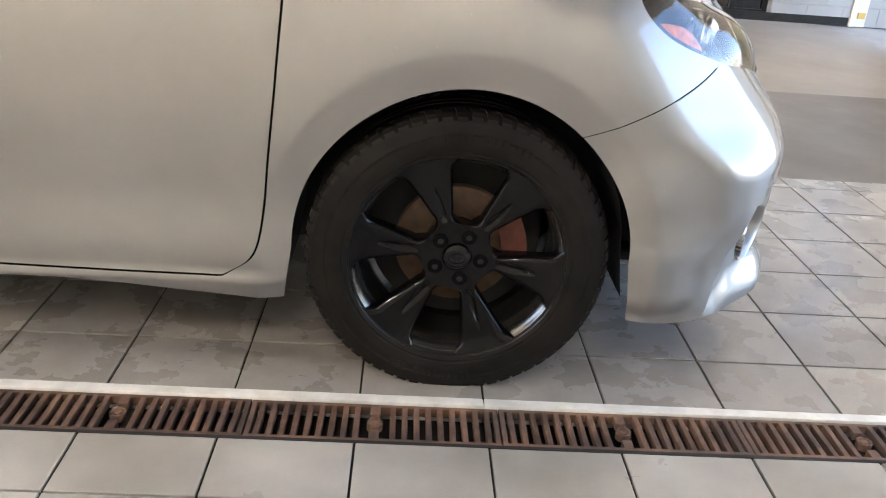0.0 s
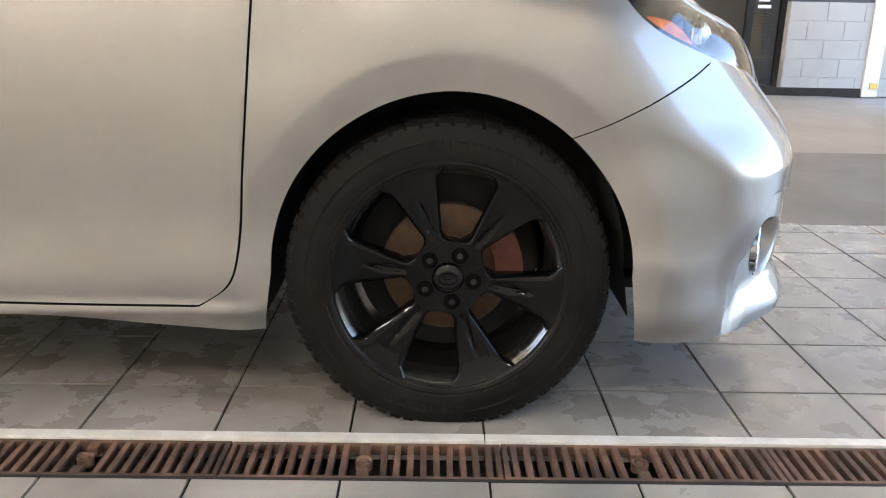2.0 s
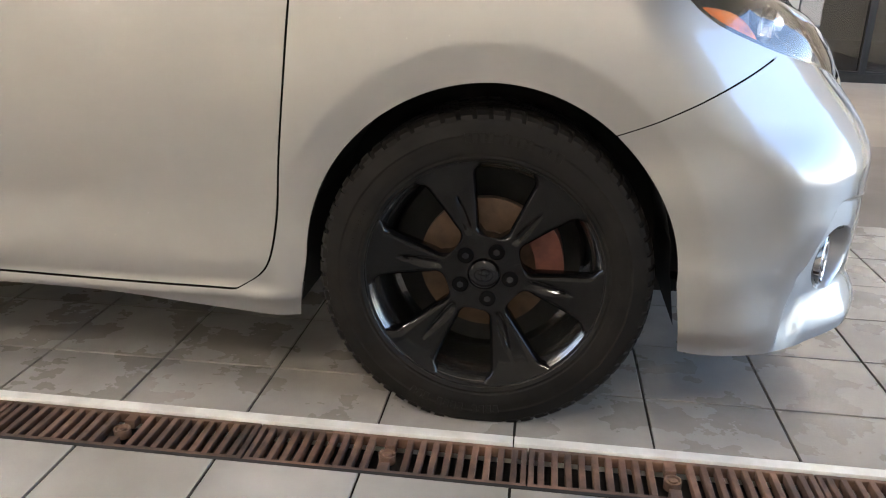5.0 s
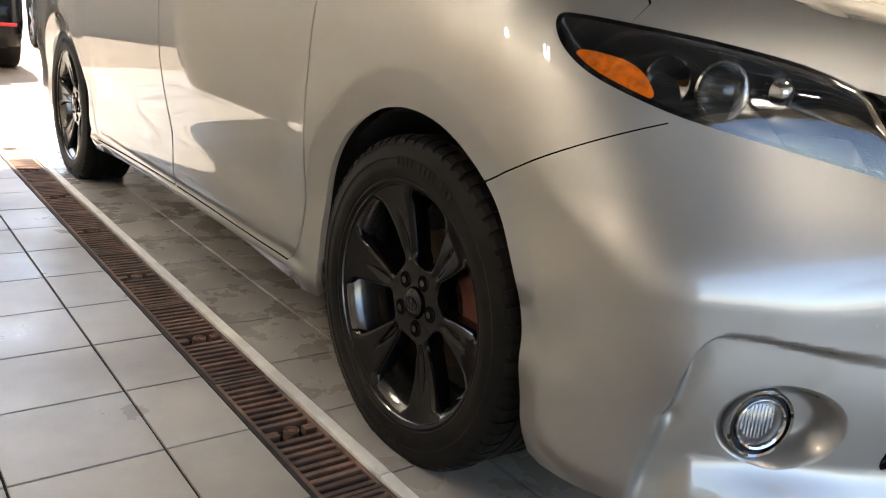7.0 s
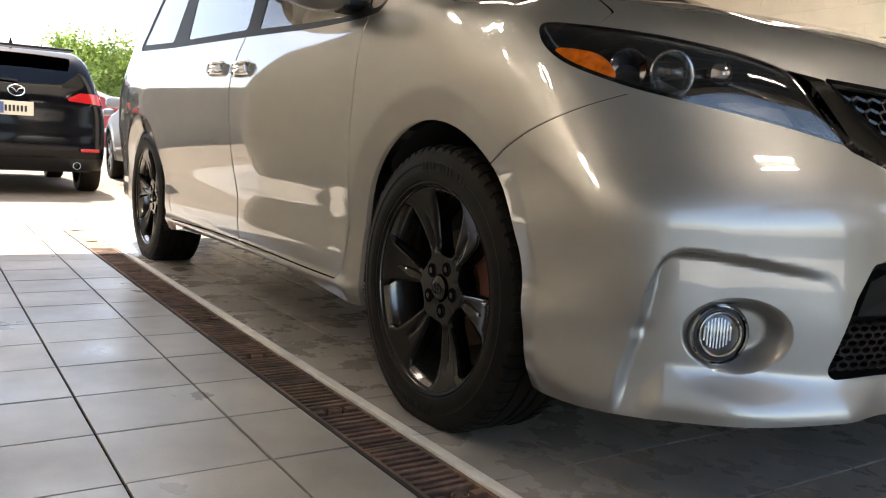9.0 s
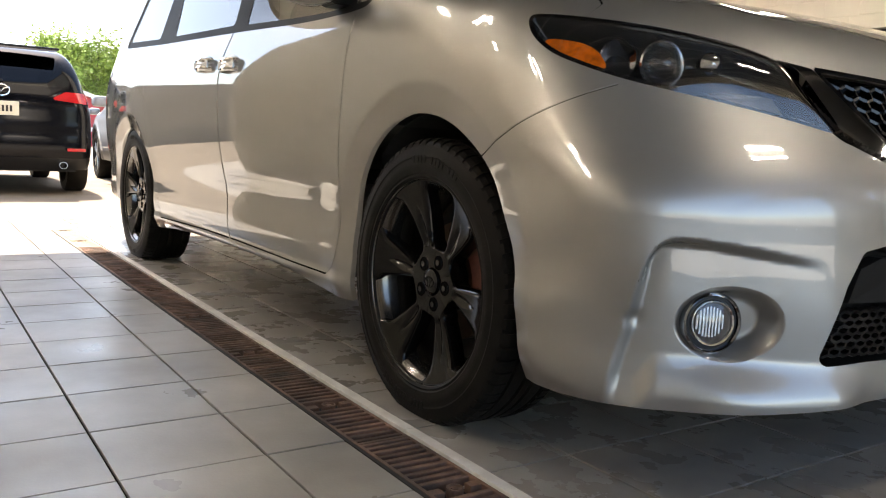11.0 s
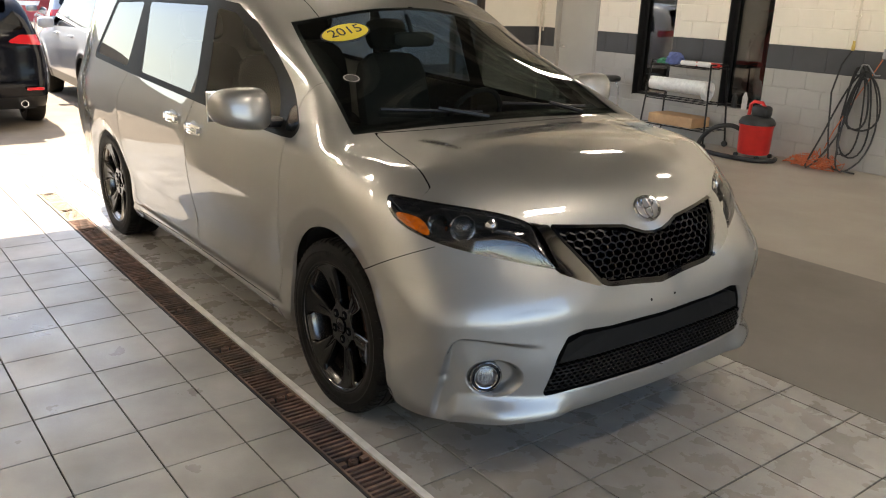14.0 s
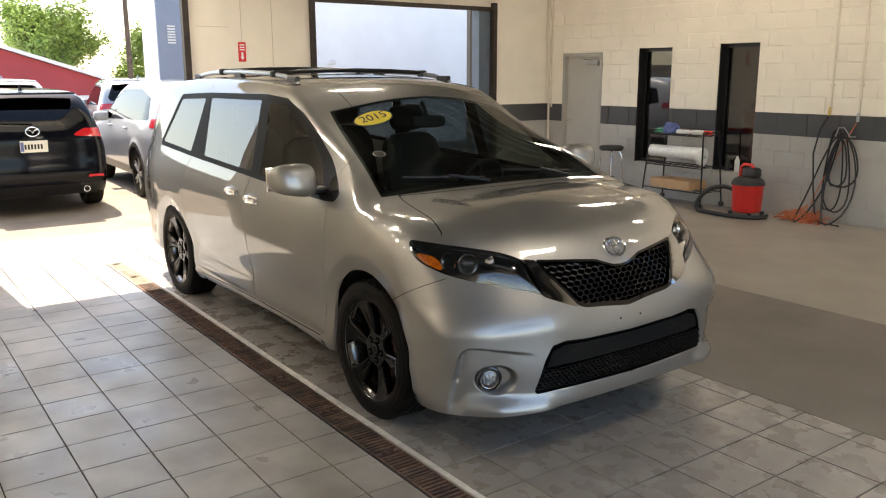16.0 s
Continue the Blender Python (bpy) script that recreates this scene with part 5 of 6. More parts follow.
    add_lathe(bm, [(.0005, .05), (.212, .05), (.212, .06), (.0005, .06)], 40)
    part("dust_shield", bm, M_UNDER, wheel, "dark backing plate")
    return wheel


wheel = build_wheel()
wheel.matrix_basis = pose(0, -.840, .3475) @ Matrix.Diagonal((TYRE, 1, TYRE, 1))
for m in (pose(-3.03, -.840, .3475), pose(0, .840, .3475, 0, 0, 180), pose(-3.03, .840, .3475, 0, 0, 180)):
    c = copy_thing(wheel, m @ Matrix.Diagonal((TYRE, 1, TYRE, 1)))
    c.parent = van


# ---- floor drain ----
drain = empty("floor_drain", "rusted slotted floor drain with a white edging strip", "drain")
for x0, x1, name in ((-4.40, TILE_X0 - .0015, "edge_strip"), (TILE_X0 + .0015, X_FRONT, "edge_strip")):
    bm = bmesh.new()
    add_box(bm, x0, x1, Y_STRIP - .030, Y_STRIP, -.05, .002, .0015)
    part(name, bm, M_WHITE_STRIP, drain, "white metal edging strip")
bm = bmesh.new()
add_box(bm, -4.40, X_FRONT, Y_GRATE0 - .012, Y_GRATE0 - .002, -.05, -.001, .001)
part("edge_rail", bm, M_DARK, drain, "dark steel rail beside the grate")
GRATE_L = .598
gc = (Y_GRATE0 + Y_GRATE1) / 2
gw = Y_GRATE1 - Y_GRATE0
bm = bmesh.new()
add_box(bm, -.0068, .0068, -gw / 2 + .008, gw / 2 - .008, -.022, 0, .0022)
bar_mesh = part("bar", bm, M_GRATE, drain).data
bpy.data.objects.remove(bpy.data.objects["bar"])
# paler copy of the rust: sunlight on the doorway sections put into the colour
M_GRATE_SUN = material("sunlit_grate", (0.36, 0.31, 0.24), 0.8, 0.1, vary=0.2, vary_scale=15, random_tint=0.1)
for k in range(-7, 8):
    cx = -.177 + GRATE_L * k
    bm = bmesh.new()
    for s in (-1, 1):
        y = s * (gw / 2 - .005)
        add_box(bm, -GRATE_L / 2 + .001, GRATE_L / 2 - .001, y - .005, y + .005, -.025, 0, .0015)
    for xe in (-GRATE_L / 2 + .008, GRATE_L / 2 - .008):
        add_box(bm, xe - .006, xe + .006, -gw / 2 + .008, gw / 2 - .008, -.025, 0, .0015)
    for yy in (-.05, .05):
        add_box(bm, -.012, .012, yy - .018, yy + .018, -.022, -.0005, .0015)
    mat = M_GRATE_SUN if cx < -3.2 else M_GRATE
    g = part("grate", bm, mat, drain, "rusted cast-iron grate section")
    g.location = (cx, gc, random.uniform(-.0035, -.0015))
    bm = bmesh.new()
    add_lathe(bm, [(.0005, -.001), (.008, -.001), (.009, -.004), (.013, -.004), (.015, .0005), (.0185, .0), (.0185, -.02)], 20, "z", False)
    part("bolt_boss", bm, M_GRATE, g, "round bolt boss")
    n = 20
    near = -3.2 < cx < 2.3
    vs, fs = [], []
    for i in range(n):
        bx = -GRATE_L / 2 + .0285 + i * (GRATE_L - .057) / (n - 1)
        if abs(bx) < .018:
            continue
        if near:
            ob = new("bar", bar_mesh)
            ob.parent = g
            ob.location = (bx, 0, random.uniform(-.0008, .0004))
            ob.rotation_euler = (0, 0, random.uniform(-.012, .012))
        else:
            o = len(vs)
            vs += [(v.co.x + bx, v.co.y, v.co.z) for v in bar_mesh.vertices]
            fs += [tuple(i2 + o for i2 in p.vertices) for p in bar_mesh.polygons]
    if vs:
        mesh_object("bar_rest", vs, fs, mat, g)["kind"] = "stuff"


# ---- things along the far wall ----
M_DOOR = material("grey_door", (0.40, 0.385, 0.35), 0.45, vary=0.04, vary_scale=3)
M_DOOR_FRAME = material("grey_door_frame", (0.36, 0.34, 0.31), 0.45, vary=0.05, vary_scale=5)
M_BLACK_FRAME = material("black_aluminium", (0.015, 0.015, 0.016), 0.35, 0.3)
M_PANE = glass_material("window_pane", (0.45, 0.47, 0.47), ior=1.55)
M_RED = material("red_plastic", (0.62, 0.03, 0.025), 0.35, vary=0.08, vary_scale=12)
M_BLACK_PLASTIC = material("black_plastic", (0.02, 0.02, 0.02), 0.45, vary=0.2, vary_scale=20)
M_HOSE = material("black_hose", (0.018, 0.018, 0.018), 0.55, vary=0.2, vary_scale=25)
M_ORANGE = material("orange_cord", (0.55, 0.14, 0.05), 0.5, vary=0.15, vary_scale=30)
M_CARD = material("cardboard", (0.48, 0.30, 0.16), 0.8, vary=0.12, vary_scale=10)
M_WRAP = material("clear_wrap", (0.72, 0.72, 0.70), 0.35, vary=0.12, vary_scale=25, bump=0.6, bump_scale=40)
M_RAG = material("blue_rag", (0.10, 0.13, 0.30), 0.9, vary=0.3, vary_scale=30)
M_CAN_WHITE = material("white_can", (0.70, 0.70, 0.70), 0.35)
M_CAN_GREEN = material("green_cloth", (0.05, 0.22, 0.12), 0.8, vary=0.3, vary_scale=30)
M_PIPE = material("painted_pipe", (0.66, 0.60, 0.50), 0.5)
M_BRASS = material("brass_valve", (0.55, 0.38, 0.12), 0.3, 1.0)
M_SIGN_RED = material("red_sign", (0.62, 0.03, 0.03), 0.4)
M_SIGN_WHITE = material("white_sign", (0.8, 0.8, 0.8), 0.4)

# door
D0, D1, DH = -6.20, -5.36, 2.04
door = tagged(box("door_1", D0 + .05, D1 - .05, Y_FAR + .06, Y_FAR + .105, .01, DH - .05, M_DOOR, bevel=.003), "plain grey steel door, shut", "door", kind="structure")
for nm, a in (("frame_post", (D0, D0 + .05, 0, DH - .05)), ("frame_post", (D1 - .05, D1, 0, DH - .05)), ("frame_head", (D0, D1, DH - .05, DH))):
    box(nm, a[0], a[1], Y_FAR - .012, Y_FAR + .13, a[2], a[3], M_DOOR_FRAME, door, "grey steel frame")
bm = bmesh.new()
add_lathe(bm, [(.0005, -.012), (.024, -.012), (.026, 0), (.0005, .0)], 20, "y", False, Matrix.Translation((D0 + .12, Y_FAR + .06, 1.0)))
add_tube(bm, [(D0 + .12, Y_FAR + .06, 1.0), (D0 + .12, Y_FAR - .0, 1.0), (D0 + .14, Y_FAR - .01, 1.0), (D0 + .23, Y_FAR - .01, .995)], .010, 8)
part("door_handle", bm, M_CHROME, door, "chrome lever handle", True)
bm = bmesh.new()
add_box(bm, D1 - .32, D1 - .08, Y_FAR - .03, Y_FAR + .055, 1.86, 1.92, .006)
add_tube(bm, [(D1 - .14, Y_FAR - .02, 1.925), (D1 - .30, Y_FAR - .10, 1.935), (D1 - .40, Y_FAR - .01, 1.955)], .009, 6)
part("door_closer", bm, M_GREY_METAL, door, "metal door closer")

# windows with dark rooms behind
for i, (x0, x1, z0, z1) in enumerate(((-4.66, -4.07, .46, 2.085), (-3.30, -2.72, .46, 2.11), (2.60, 3.74, .05, 2.3))):
    win = empty("window_%d" % (i + 1), "narrow black-framed interior window", "window", kind="structure")
    ya, yb = Y_FAR + .10, Y_FAR + .17
    for nm, b in (("window_frame", (x0, x0 + .05, z0, z1)), ("window_frame", (x1 - .05, x1, z0, z1)), ("window_frame", (x0 + .05, x1 - .05, z1 - .05, z1)), ("window_frame", (x0 + .05, x1 - .05, z0, z0 + .05))):
        box(nm, b[0], b[1], ya, yb, b[2], b[3], M_BLACK_FRAME, win)
    if i == 2:
        box("window_frame", x1 - .42, x1 - .35, ya, yb, z0 + .05, z1 - .05, M_BLACK_FRAME, win)
        for k, (w, zz) in enumerate(((.16, 1.05), (.12, .98), (.14, .91))):
            box("lettering_bar", x1 - .30, x1 - .30 + w, ya + .028, ya + .031, zz, zz + .035, M_SIGN_WHITE, win, "white lettering too small to read")
    p = box("pane", x0 + .05, x1 - .05, ya + .035, ya + .041, z0 + .05, z1 - .05, M_PANE, win, "dark glass pane")
    p.visible_shadow = False
    if i < 2:
        for nm, b in (("reveal", (x0 - .001, x0 + .008, z0, z1)), ("window_sill", (x0, x1, z0 - .02, z0 + .012))):
            box(nm, b[0], b[1], Y_FAR + .004, ya, b[2], b[3], M_BLACK_FRAME if nm == "reveal" else M_WAINSCOT, win)
# the unlit room's dimness is put into one dark wall colour
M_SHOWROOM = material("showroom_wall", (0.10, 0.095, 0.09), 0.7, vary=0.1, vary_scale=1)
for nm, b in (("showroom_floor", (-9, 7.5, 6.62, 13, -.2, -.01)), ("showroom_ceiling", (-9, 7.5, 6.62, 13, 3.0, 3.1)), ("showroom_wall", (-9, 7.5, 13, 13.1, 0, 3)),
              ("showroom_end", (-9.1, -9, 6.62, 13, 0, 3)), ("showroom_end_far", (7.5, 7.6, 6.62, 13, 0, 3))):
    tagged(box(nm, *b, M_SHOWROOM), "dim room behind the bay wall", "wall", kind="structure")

# corner trim at the front end of the far wall
trim = tagged(box("trim", 4.63, 4.80, Y_FAR - .03, Y_FAR - .001, 0, 2.2, M_PIPE), "cream corner trim on the block wall", "trim", kind="structure")
box("socket", 4.70, 4.78, Y_FAR - .045, Y_FAR - .031, .09, .15, M_BRASS, trim, "small brass fitting")
bb = tagged(box("baseboard", 2.2, 4.62, Y_FAR - .012, Y_FAR - .001, 0, .09, M_DARK), "dark rubber wall base", "baseboard", kind="structure")

# conduits
for px, z0, r in ((-6.50, 0, .016), (-6.44, 1.2, .012), (-1.725, 1.30, .014), (-1.385, 1.24, .014)):
    pipe = empty("conduit", "thin cream-painted pipe fixed to the block wall", "pipe", "wall pipes")
    y = Y_FAR - r - .004
    bm = bmesh.new()
    add_tube(bm, [(px, y, z0), (px, y, Z_CEIL)], r, 10)
    part("pipe", bm, M_PIPE, pipe, "", True)
    for z in (1.6, 2.6, 3.6):
        box("clip", px - r - .012, px + r + .012, y - r - .003, Y_FAR, z - .01, z + .01, M_PIPE, pipe)
    if px > -2:
        bm = bmesh.new()
        add_lathe(bm, [(.0005, -.05), (.016, -.05), (.020, -.01), (.014, .02), (.014, .05), (.0005, .05)], 16, "z", False, Matrix.Translation((px, y - .01, z0)))
        part("valve", bm, M_BRASS if px < -1.5 else M_GREY_METAL, pipe, "small valve at the pipe's end", True)

# joints between the boards of the pier
for y0, y1, z0, z1 in ((1.565, 1.571, 0, Z_CEIL), (1.150, 1.155, 2.13, Z_CEIL), (.56, 1.00, 2.30, 2.306)):
    tagged(box("trim", X_BACK + .0005, X_BACK + .004, y0, y1, z0, z1, M_JAMB_WALL), "thin joint between the boards of the pier", "trim", kind="structure")
# sign on the pier
sg = box("extinguisher_sign", X_BACK + .001, X_BACK + .006, 1.10, 1.20, 1.885, 2.125, M_SIGN_RED)
tagged(sg, "small red arrow sign on the cream pier", "sign")
bm = bmesh.new()
vs = [bm.verts.new((X_BACK + .008, 1.15 + a, b)) for a, b in ((-.012, 2.0), (.012, 2.0), (.012, 1.945), (.028, 1.945), (0, 1.905), (-.028, 1.945), (-.012, 1.945))]
bm.faces.new(vs)
part("arrow", bm, M_SIGN_WHITE, sg, "white arrow")
for k, z in enumerate((2.085, 2.055, 2.025)):
    box("lettering_bar", X_BACK + .006, X_BACK + .008, 1.118, 1.182, z, z + .014, M_SIGN_WHITE, sg, "white lettering bar")

# door tracks at the doorways
M_TRACK = material("dark_track", (0.05, 0.04, 0.035), 0.5, 0.5, vary=0.2, vary_scale=10)
M_TRACK_BLUE = material("blue_grey_jamb", (0.10, 0.13, 0.17), 0.5, vary=0.1, vary_scale=5)
for y0, y1, mat in ((.40, .475, M_TRACK), (2.10, 2.16, M_TRACK), (5.17, 5.245, M_TRACK)):
    tagged(box("door_track", X_BACK - .02, X_BACK + .07, y0, y1, 0, Z_CEIL if y0 < 1 else 2.78, mat), "dark steel track of the overhead door", "door track", "door tracks")
tagged(box("jamb_panel", X_BACK - .195, X_BACK - .02, 4.96, 5.17, 0, 2.70, M_TRACK_BLUE), "blue-grey panel lining the doorway", "jamb", kind="structure")
tagged(box("door_head_trim", X_BACK - .02, X_BACK + .03, 2.16, 5.17, 2.66, 2.72, M_TRACK), "dark trim under the doorway head", "trim", kind="structure")


# stool
def stool(x, y):
    e = empty("stool", "round black shop stool with chrome legs", "stool")
    e.location = (x, y, 0)
    bm = bmesh.new()
    add_lathe(bm, [(.0005, .70), (.15, .70), (.175, .685), (.178, .655), (.165, .635), (.0005, .632)], 32, "z", False)
    part("seat", bm, M_BLACK_PLASTIC, e, "padded black seat", True)
    for k in range(4):
        a = math.pi / 4 + k * math.pi / 2
        bm = bmesh.new()
        add_tube(bm, [(.10 * math.cos(a), .10 * math.sin(a), .64), (.15 * math.cos(a), .15 * math.sin(a), .55), (.19 * math.cos(a), .19 * math.sin(a), .0)], .011, 8)
        part("leg", bm, M_CHROME, e, "chrome leg", True)
    bm = bmesh.new()
    oval(bm, Vector((0, 0, .22)), Vector((1, 0, 0)), Vector((0, 1, 0)), .172, .172, .009)
    part("foot_ring", bm, M_CHROME, e, "chrome foot ring", True)


stool(-4.85, 6.05)


# rolling cart
def cart(x0, x1, y):
    e = empty("rolling_cart", "black wire rolling cart loaded with shop supplies", "cart")
    e.location = ((x0 + x1) / 2, y, 0)
    h = (x1 - x0) / 2
    for sx in (-1, 1):
        for sy in (-1, 1):
            bm = bmesh.new()
            add_tube(bm, [(sx * h, sy * .22, .07), (sx * (h - .06), sy * .16, .98)], .011, 8)
            part("leg", bm, M_BLACK_FRAME, e, "", True)
            bm = bmesh.new()
            add_lathe(bm, [(.0005, -.014), (.034, -.014), (.036, 0), (.034, .014), (.0005, .014)], 18, "y", False, Matrix.Translation((sx * h, sy * .22, .036)))
            part("caster", bm, M_BLACK_PLASTIC, e, "", True)
        bm = bmesh.new()
        add_tube(bm, [(sx * (h - .06), -.16, .98), (sx * (h - .06), .16, .98)], .011, 8)
        part("end_bar", bm, M_BLACK_FRAME, e, "", True)
    for z, inset in ((.20, .015), (.52, .035), (.93, .055)):
        bm = bmesh.new()
        for yy in (-.20, 0, .20):
            add_tube(bm, [(-h + inset, yy, z), (h - inset, yy, z)], .007, 6)
        for k in range(9):
            xx = -h + inset + k * (2 * h - 2 * inset) / 8
            add_tube(bm, [(xx, -.20, z + .006), (xx, .20, z + .006)], .004, 5)
        part("shelf", bm, M_BLACK_FRAME, e, "black wire shelf", True)
    return e


cart(-4.08, -3.10, 6.08)
bm = bmesh.new()
add_box(bm, -3.98, -3.32, 5.90, 6.26, .212, .33, .006)
cb = tagged(part("cardboard_box", bm, M_CARD), "low open cardboard box on the cart's bottom shelf", "box")
bm = bmesh.new()
add_box(bm, -3.97, -3.33, 5.91, 6.25, .325, .334, .002)
part("flap", bm, M_CARD, cb)
bm = bmesh.new()
add_lathe(bm, [(.0005, -.43), (.05, -.43), (.085, -.42), (.085, .40), (.05, .42), (.0005, .42)], 24, "x", False, Matrix.Translation((-3.62, 5.98, .70)))
for v in bm.verts:
    v.co.z += .012 * noise.noise(v.co * 9)
wrap = tagged(part("wrap_roll", bm, M_WRAP, None, "", True), "roll of clear plastic wrap lying across the cart", "roll")
bm = bmesh.new()
add_lathe(bm, [(.03, -.05), (.10, -.05), (.11, -.03), (.10, .0), (.03, .0)], 20, "x", True, Matrix.Translation((-3.16, 5.96, .67)))
for v in bm.verts:
    v.co += Vector((noise.noise(v.co * 12), noise.noise(v.co * 12 + Vector((5, 0, 0))), noise.noise(v.co * 14))) * .03
part("loose_end", bm, M_WRAP, wrap, "crumpled loose end", True)
# bottles and rags on the top shelf
for k, (bx, mat, r, hh) in enumerate(((-3.52, M_CAN_WHITE, .028, .12), (-3.40, M_SIGN_RED, .026, .11), (-3.30, M_CAN_WHITE, .03, .10), (-3.20, M_RED, .028, .09))):
    bm = bmesh.new()
    add_lathe(bm, [(.0005, -hh), (r, -hh), (r, hh * .6), (r * .4, hh * .8), (r * .4, hh), (.0005, hh)], 16, "x", False, Matrix.Translation((bx, 6.0 + .05 * (k % 2), .945 + r)))
    tagged(part("bottle", bm, mat, None, "", True), "plastic spray bottle lying on the cart", "bottle", "bottles on the cart")
for bx, mat, hgt in ((-3.78, M_RAG, .11), (-3.92, M_CAN_GREEN, .05)):
    bm = bmesh.new()
    r = bmesh.ops.create_icosphere(bm, subdivisions=3, radius=1)
    for v in bm.verts:
        n = noise.noise(v.co * 2.5 + Vector((bx * 3, 0, 0)))
        v.co = Vector((v.co.x * .11 * (1 + .3 * n), v.co.y * .10 * (1 + .3 * n), max(v.co.z, -.4) * hgt * (1 + .5 * n)))
    bmesh.ops.transform(bm, matrix=Matrix.Translation((bx, 6.05, .945 + hgt * .4)), verts=bm.verts)
    tagged(part("rag", bm, mat, None, "", True), "crumpled cloth rag on the cart's top shelf", "rag", "rags on the cart")
for bx, hh, mat in ((-3.10, .17, M_BLACK_PLASTIC), (-2.96, .20, M_CAN_WHITE)):
    bm = bmesh.new()
    add_lathe(bm, [(.0005, 0), (.032, 0), (.033, hh * .7), (.02, hh * .85), (.012, hh), (.0005, hh)], 18, "z", False, Matrix.Translation((bx, Y_FAR + .05, .472)))
    tagged(part("spray_can", bm, mat, None, "", True), "small spray can standing on the window sill", "can", "cans on the sill")


# shop vacuum
vac = empty("shop_vacuum", "red drum shop vacuum with a black motor head", "vacuum")
vac.location = (-2.50, 5.98, 0)
bm = bmesh.new()
add_lathe(bm, [(.0005, .05), (.165, .05), (.175, .07), (.185, .36), (.195, .375), (.195, .39), (.0005, .39)], 36, "z", False)
part("drum", bm, M_RED, vac, "red plastic drum", True)
bm = bmesh.new()
add_lathe(bm, [(.0005, .385), (.20, .385), (.20, .41), (.175, .45), (.12, .48), (.0005, .485)], 32, "z", False)
part("lid", bm, M_BLACK_PLASTIC, vac, "black lid", True)
bm = bmesh.new()
soft_box(bm, Vector((.04, 0, .53)), (.20, .17, .14), 4)
part("motor_head", bm, M_BLACK_PLASTIC, vac, "", True)
bm = bmesh.new()
add_tube(bm, [(-.10, -.03, .46), (-.09, -.03, .60), (-.05, -.03, .635), (.05, -.03, .63), (.09, -.03, .58)], .020, 8)
part("carry_handle", bm, M_RED, vac, "red carry handle", True)
for k in range(4):
    a = math.pi / 4 + k * math.pi / 2
    bm = bmesh.new()
    add_lathe(bm, [(.0005, -.012), (.026, -.012), (.026, .012), (.0005, .012)], 14, "y", False, Matrix.Translation((.19 * math.cos(a), .19 * math.sin(a), .026)))
    part("caster", bm, M_BLACK_PLASTIC, vac, "", True)
bm = bmesh.new()
hp = [(-.19, -.02, .30), (-.30, -.06, .33), (-.48, -.10, .28), (-.60, -.16, .14), (-.56, -.24, .035), (-.35, -.33, .03), (-.05, -.36, .03), (.22, -.30, .03), (.33, -.15, .03), (.30, -.02, .035)]
hv = [Vector(p) for p in hp]
fine = []
for i in range(len(hv) - 1):
    p0, p1, p2, p3 = hv[max(i - 1, 0)], hv[i], hv[i + 1], hv[min(i + 2, len(hv) - 1)]
    for t in np.linspace(0, 1, 8, endpoint=False):
        fine.append(.5 * ((2 * p1) + (p2 - p0) * t + (2 * p0 - 5 * p1 + 4 * p2 - p3) * t * t + (3 * p1 - p0 - 3 * p2 + p3) * t ** 3))
add_tube(bm, fine, .026, 10)
part("hose", bm, M_HOSE, vac, "thick black vacuum hose", True)


# coiled hoses on the wall
def loop_hose(name, x, y, top, low, width, r, mat, label, seed, turns=2):
    rnd = random.Random(seed)
    bm = bmesh.new()
    pts = []
    for k in range(turns * 28 + 1):
        a = 2 * math.pi * k / 28
        t = k / 28
        cx = x + .03 * math.sin(t * 2.1 + seed)
        mid, half = (top + low) / 2, (top - low) / 2
        wv = width * (.75 + .25 * math.sin(t * 1.7 + seed))
        pts.append((cx + wv * math.sin(a) * (1 - .35 * math.cos(a)), y - .03 - .012 * t + .01 * math.sin(a * 3), mid + half * math.cos(a) * (1 - .10 * ((t * 1.3) % 1))))
    add_tube(bm, pts, r, 7)
    return tagged(part(name, bm, mat, None, "", True), label, "hose", "hoses on the wall")


loop_hose("air_hose", -1.58, Y_FAR - .02, 1.12, .10, .15, .0095, M_HOSE, "black rubber hose looped over a wall hook", 1, 2)
loop_hose("water_hose", -1.50, Y_FAR - .05, 1.00, .42, .20, .0105, M_HOSE, "black rubber hose coil hanging on the wall", 2, 2)
bm = bmesh.new()
add_tube(bm, [(-1.725, Y_FAR - .03, 1.26), (-1.80, Y_FAR - .06, 1.10), (-1.86, Y_FAR - .06, .80), (-1.80, Y_FAR - .10, .40), (-1.72, Y_FAR - .16, .12), (-1.60, Y_FAR - .25, .02), (-1.35, Y_FAR - .28, .02)], .0095, 7)
tagged(part("feed_hose", bm, M_HOSE, None, "", True), "black feed hose running down from the valve", "hose", "hoses on the wall")
bm = bmesh.new()
add_tube(bm, [(-1.40, Y_FAR, 1.02), (-1.42, Y_FAR - .08, 1.02), (-1.50, Y_FAR - .09, 1.12), (-1.56, Y_FAR - .09, 1.12), (-1.60, Y_FAR - .08, 1.02), (-1.60, Y_FAR, 1.02)], .008, 6)
tagged(part("hose_hook", bm, M_GREY_METAL, None, "", True), "bent steel hose hook on the wall", "hook")
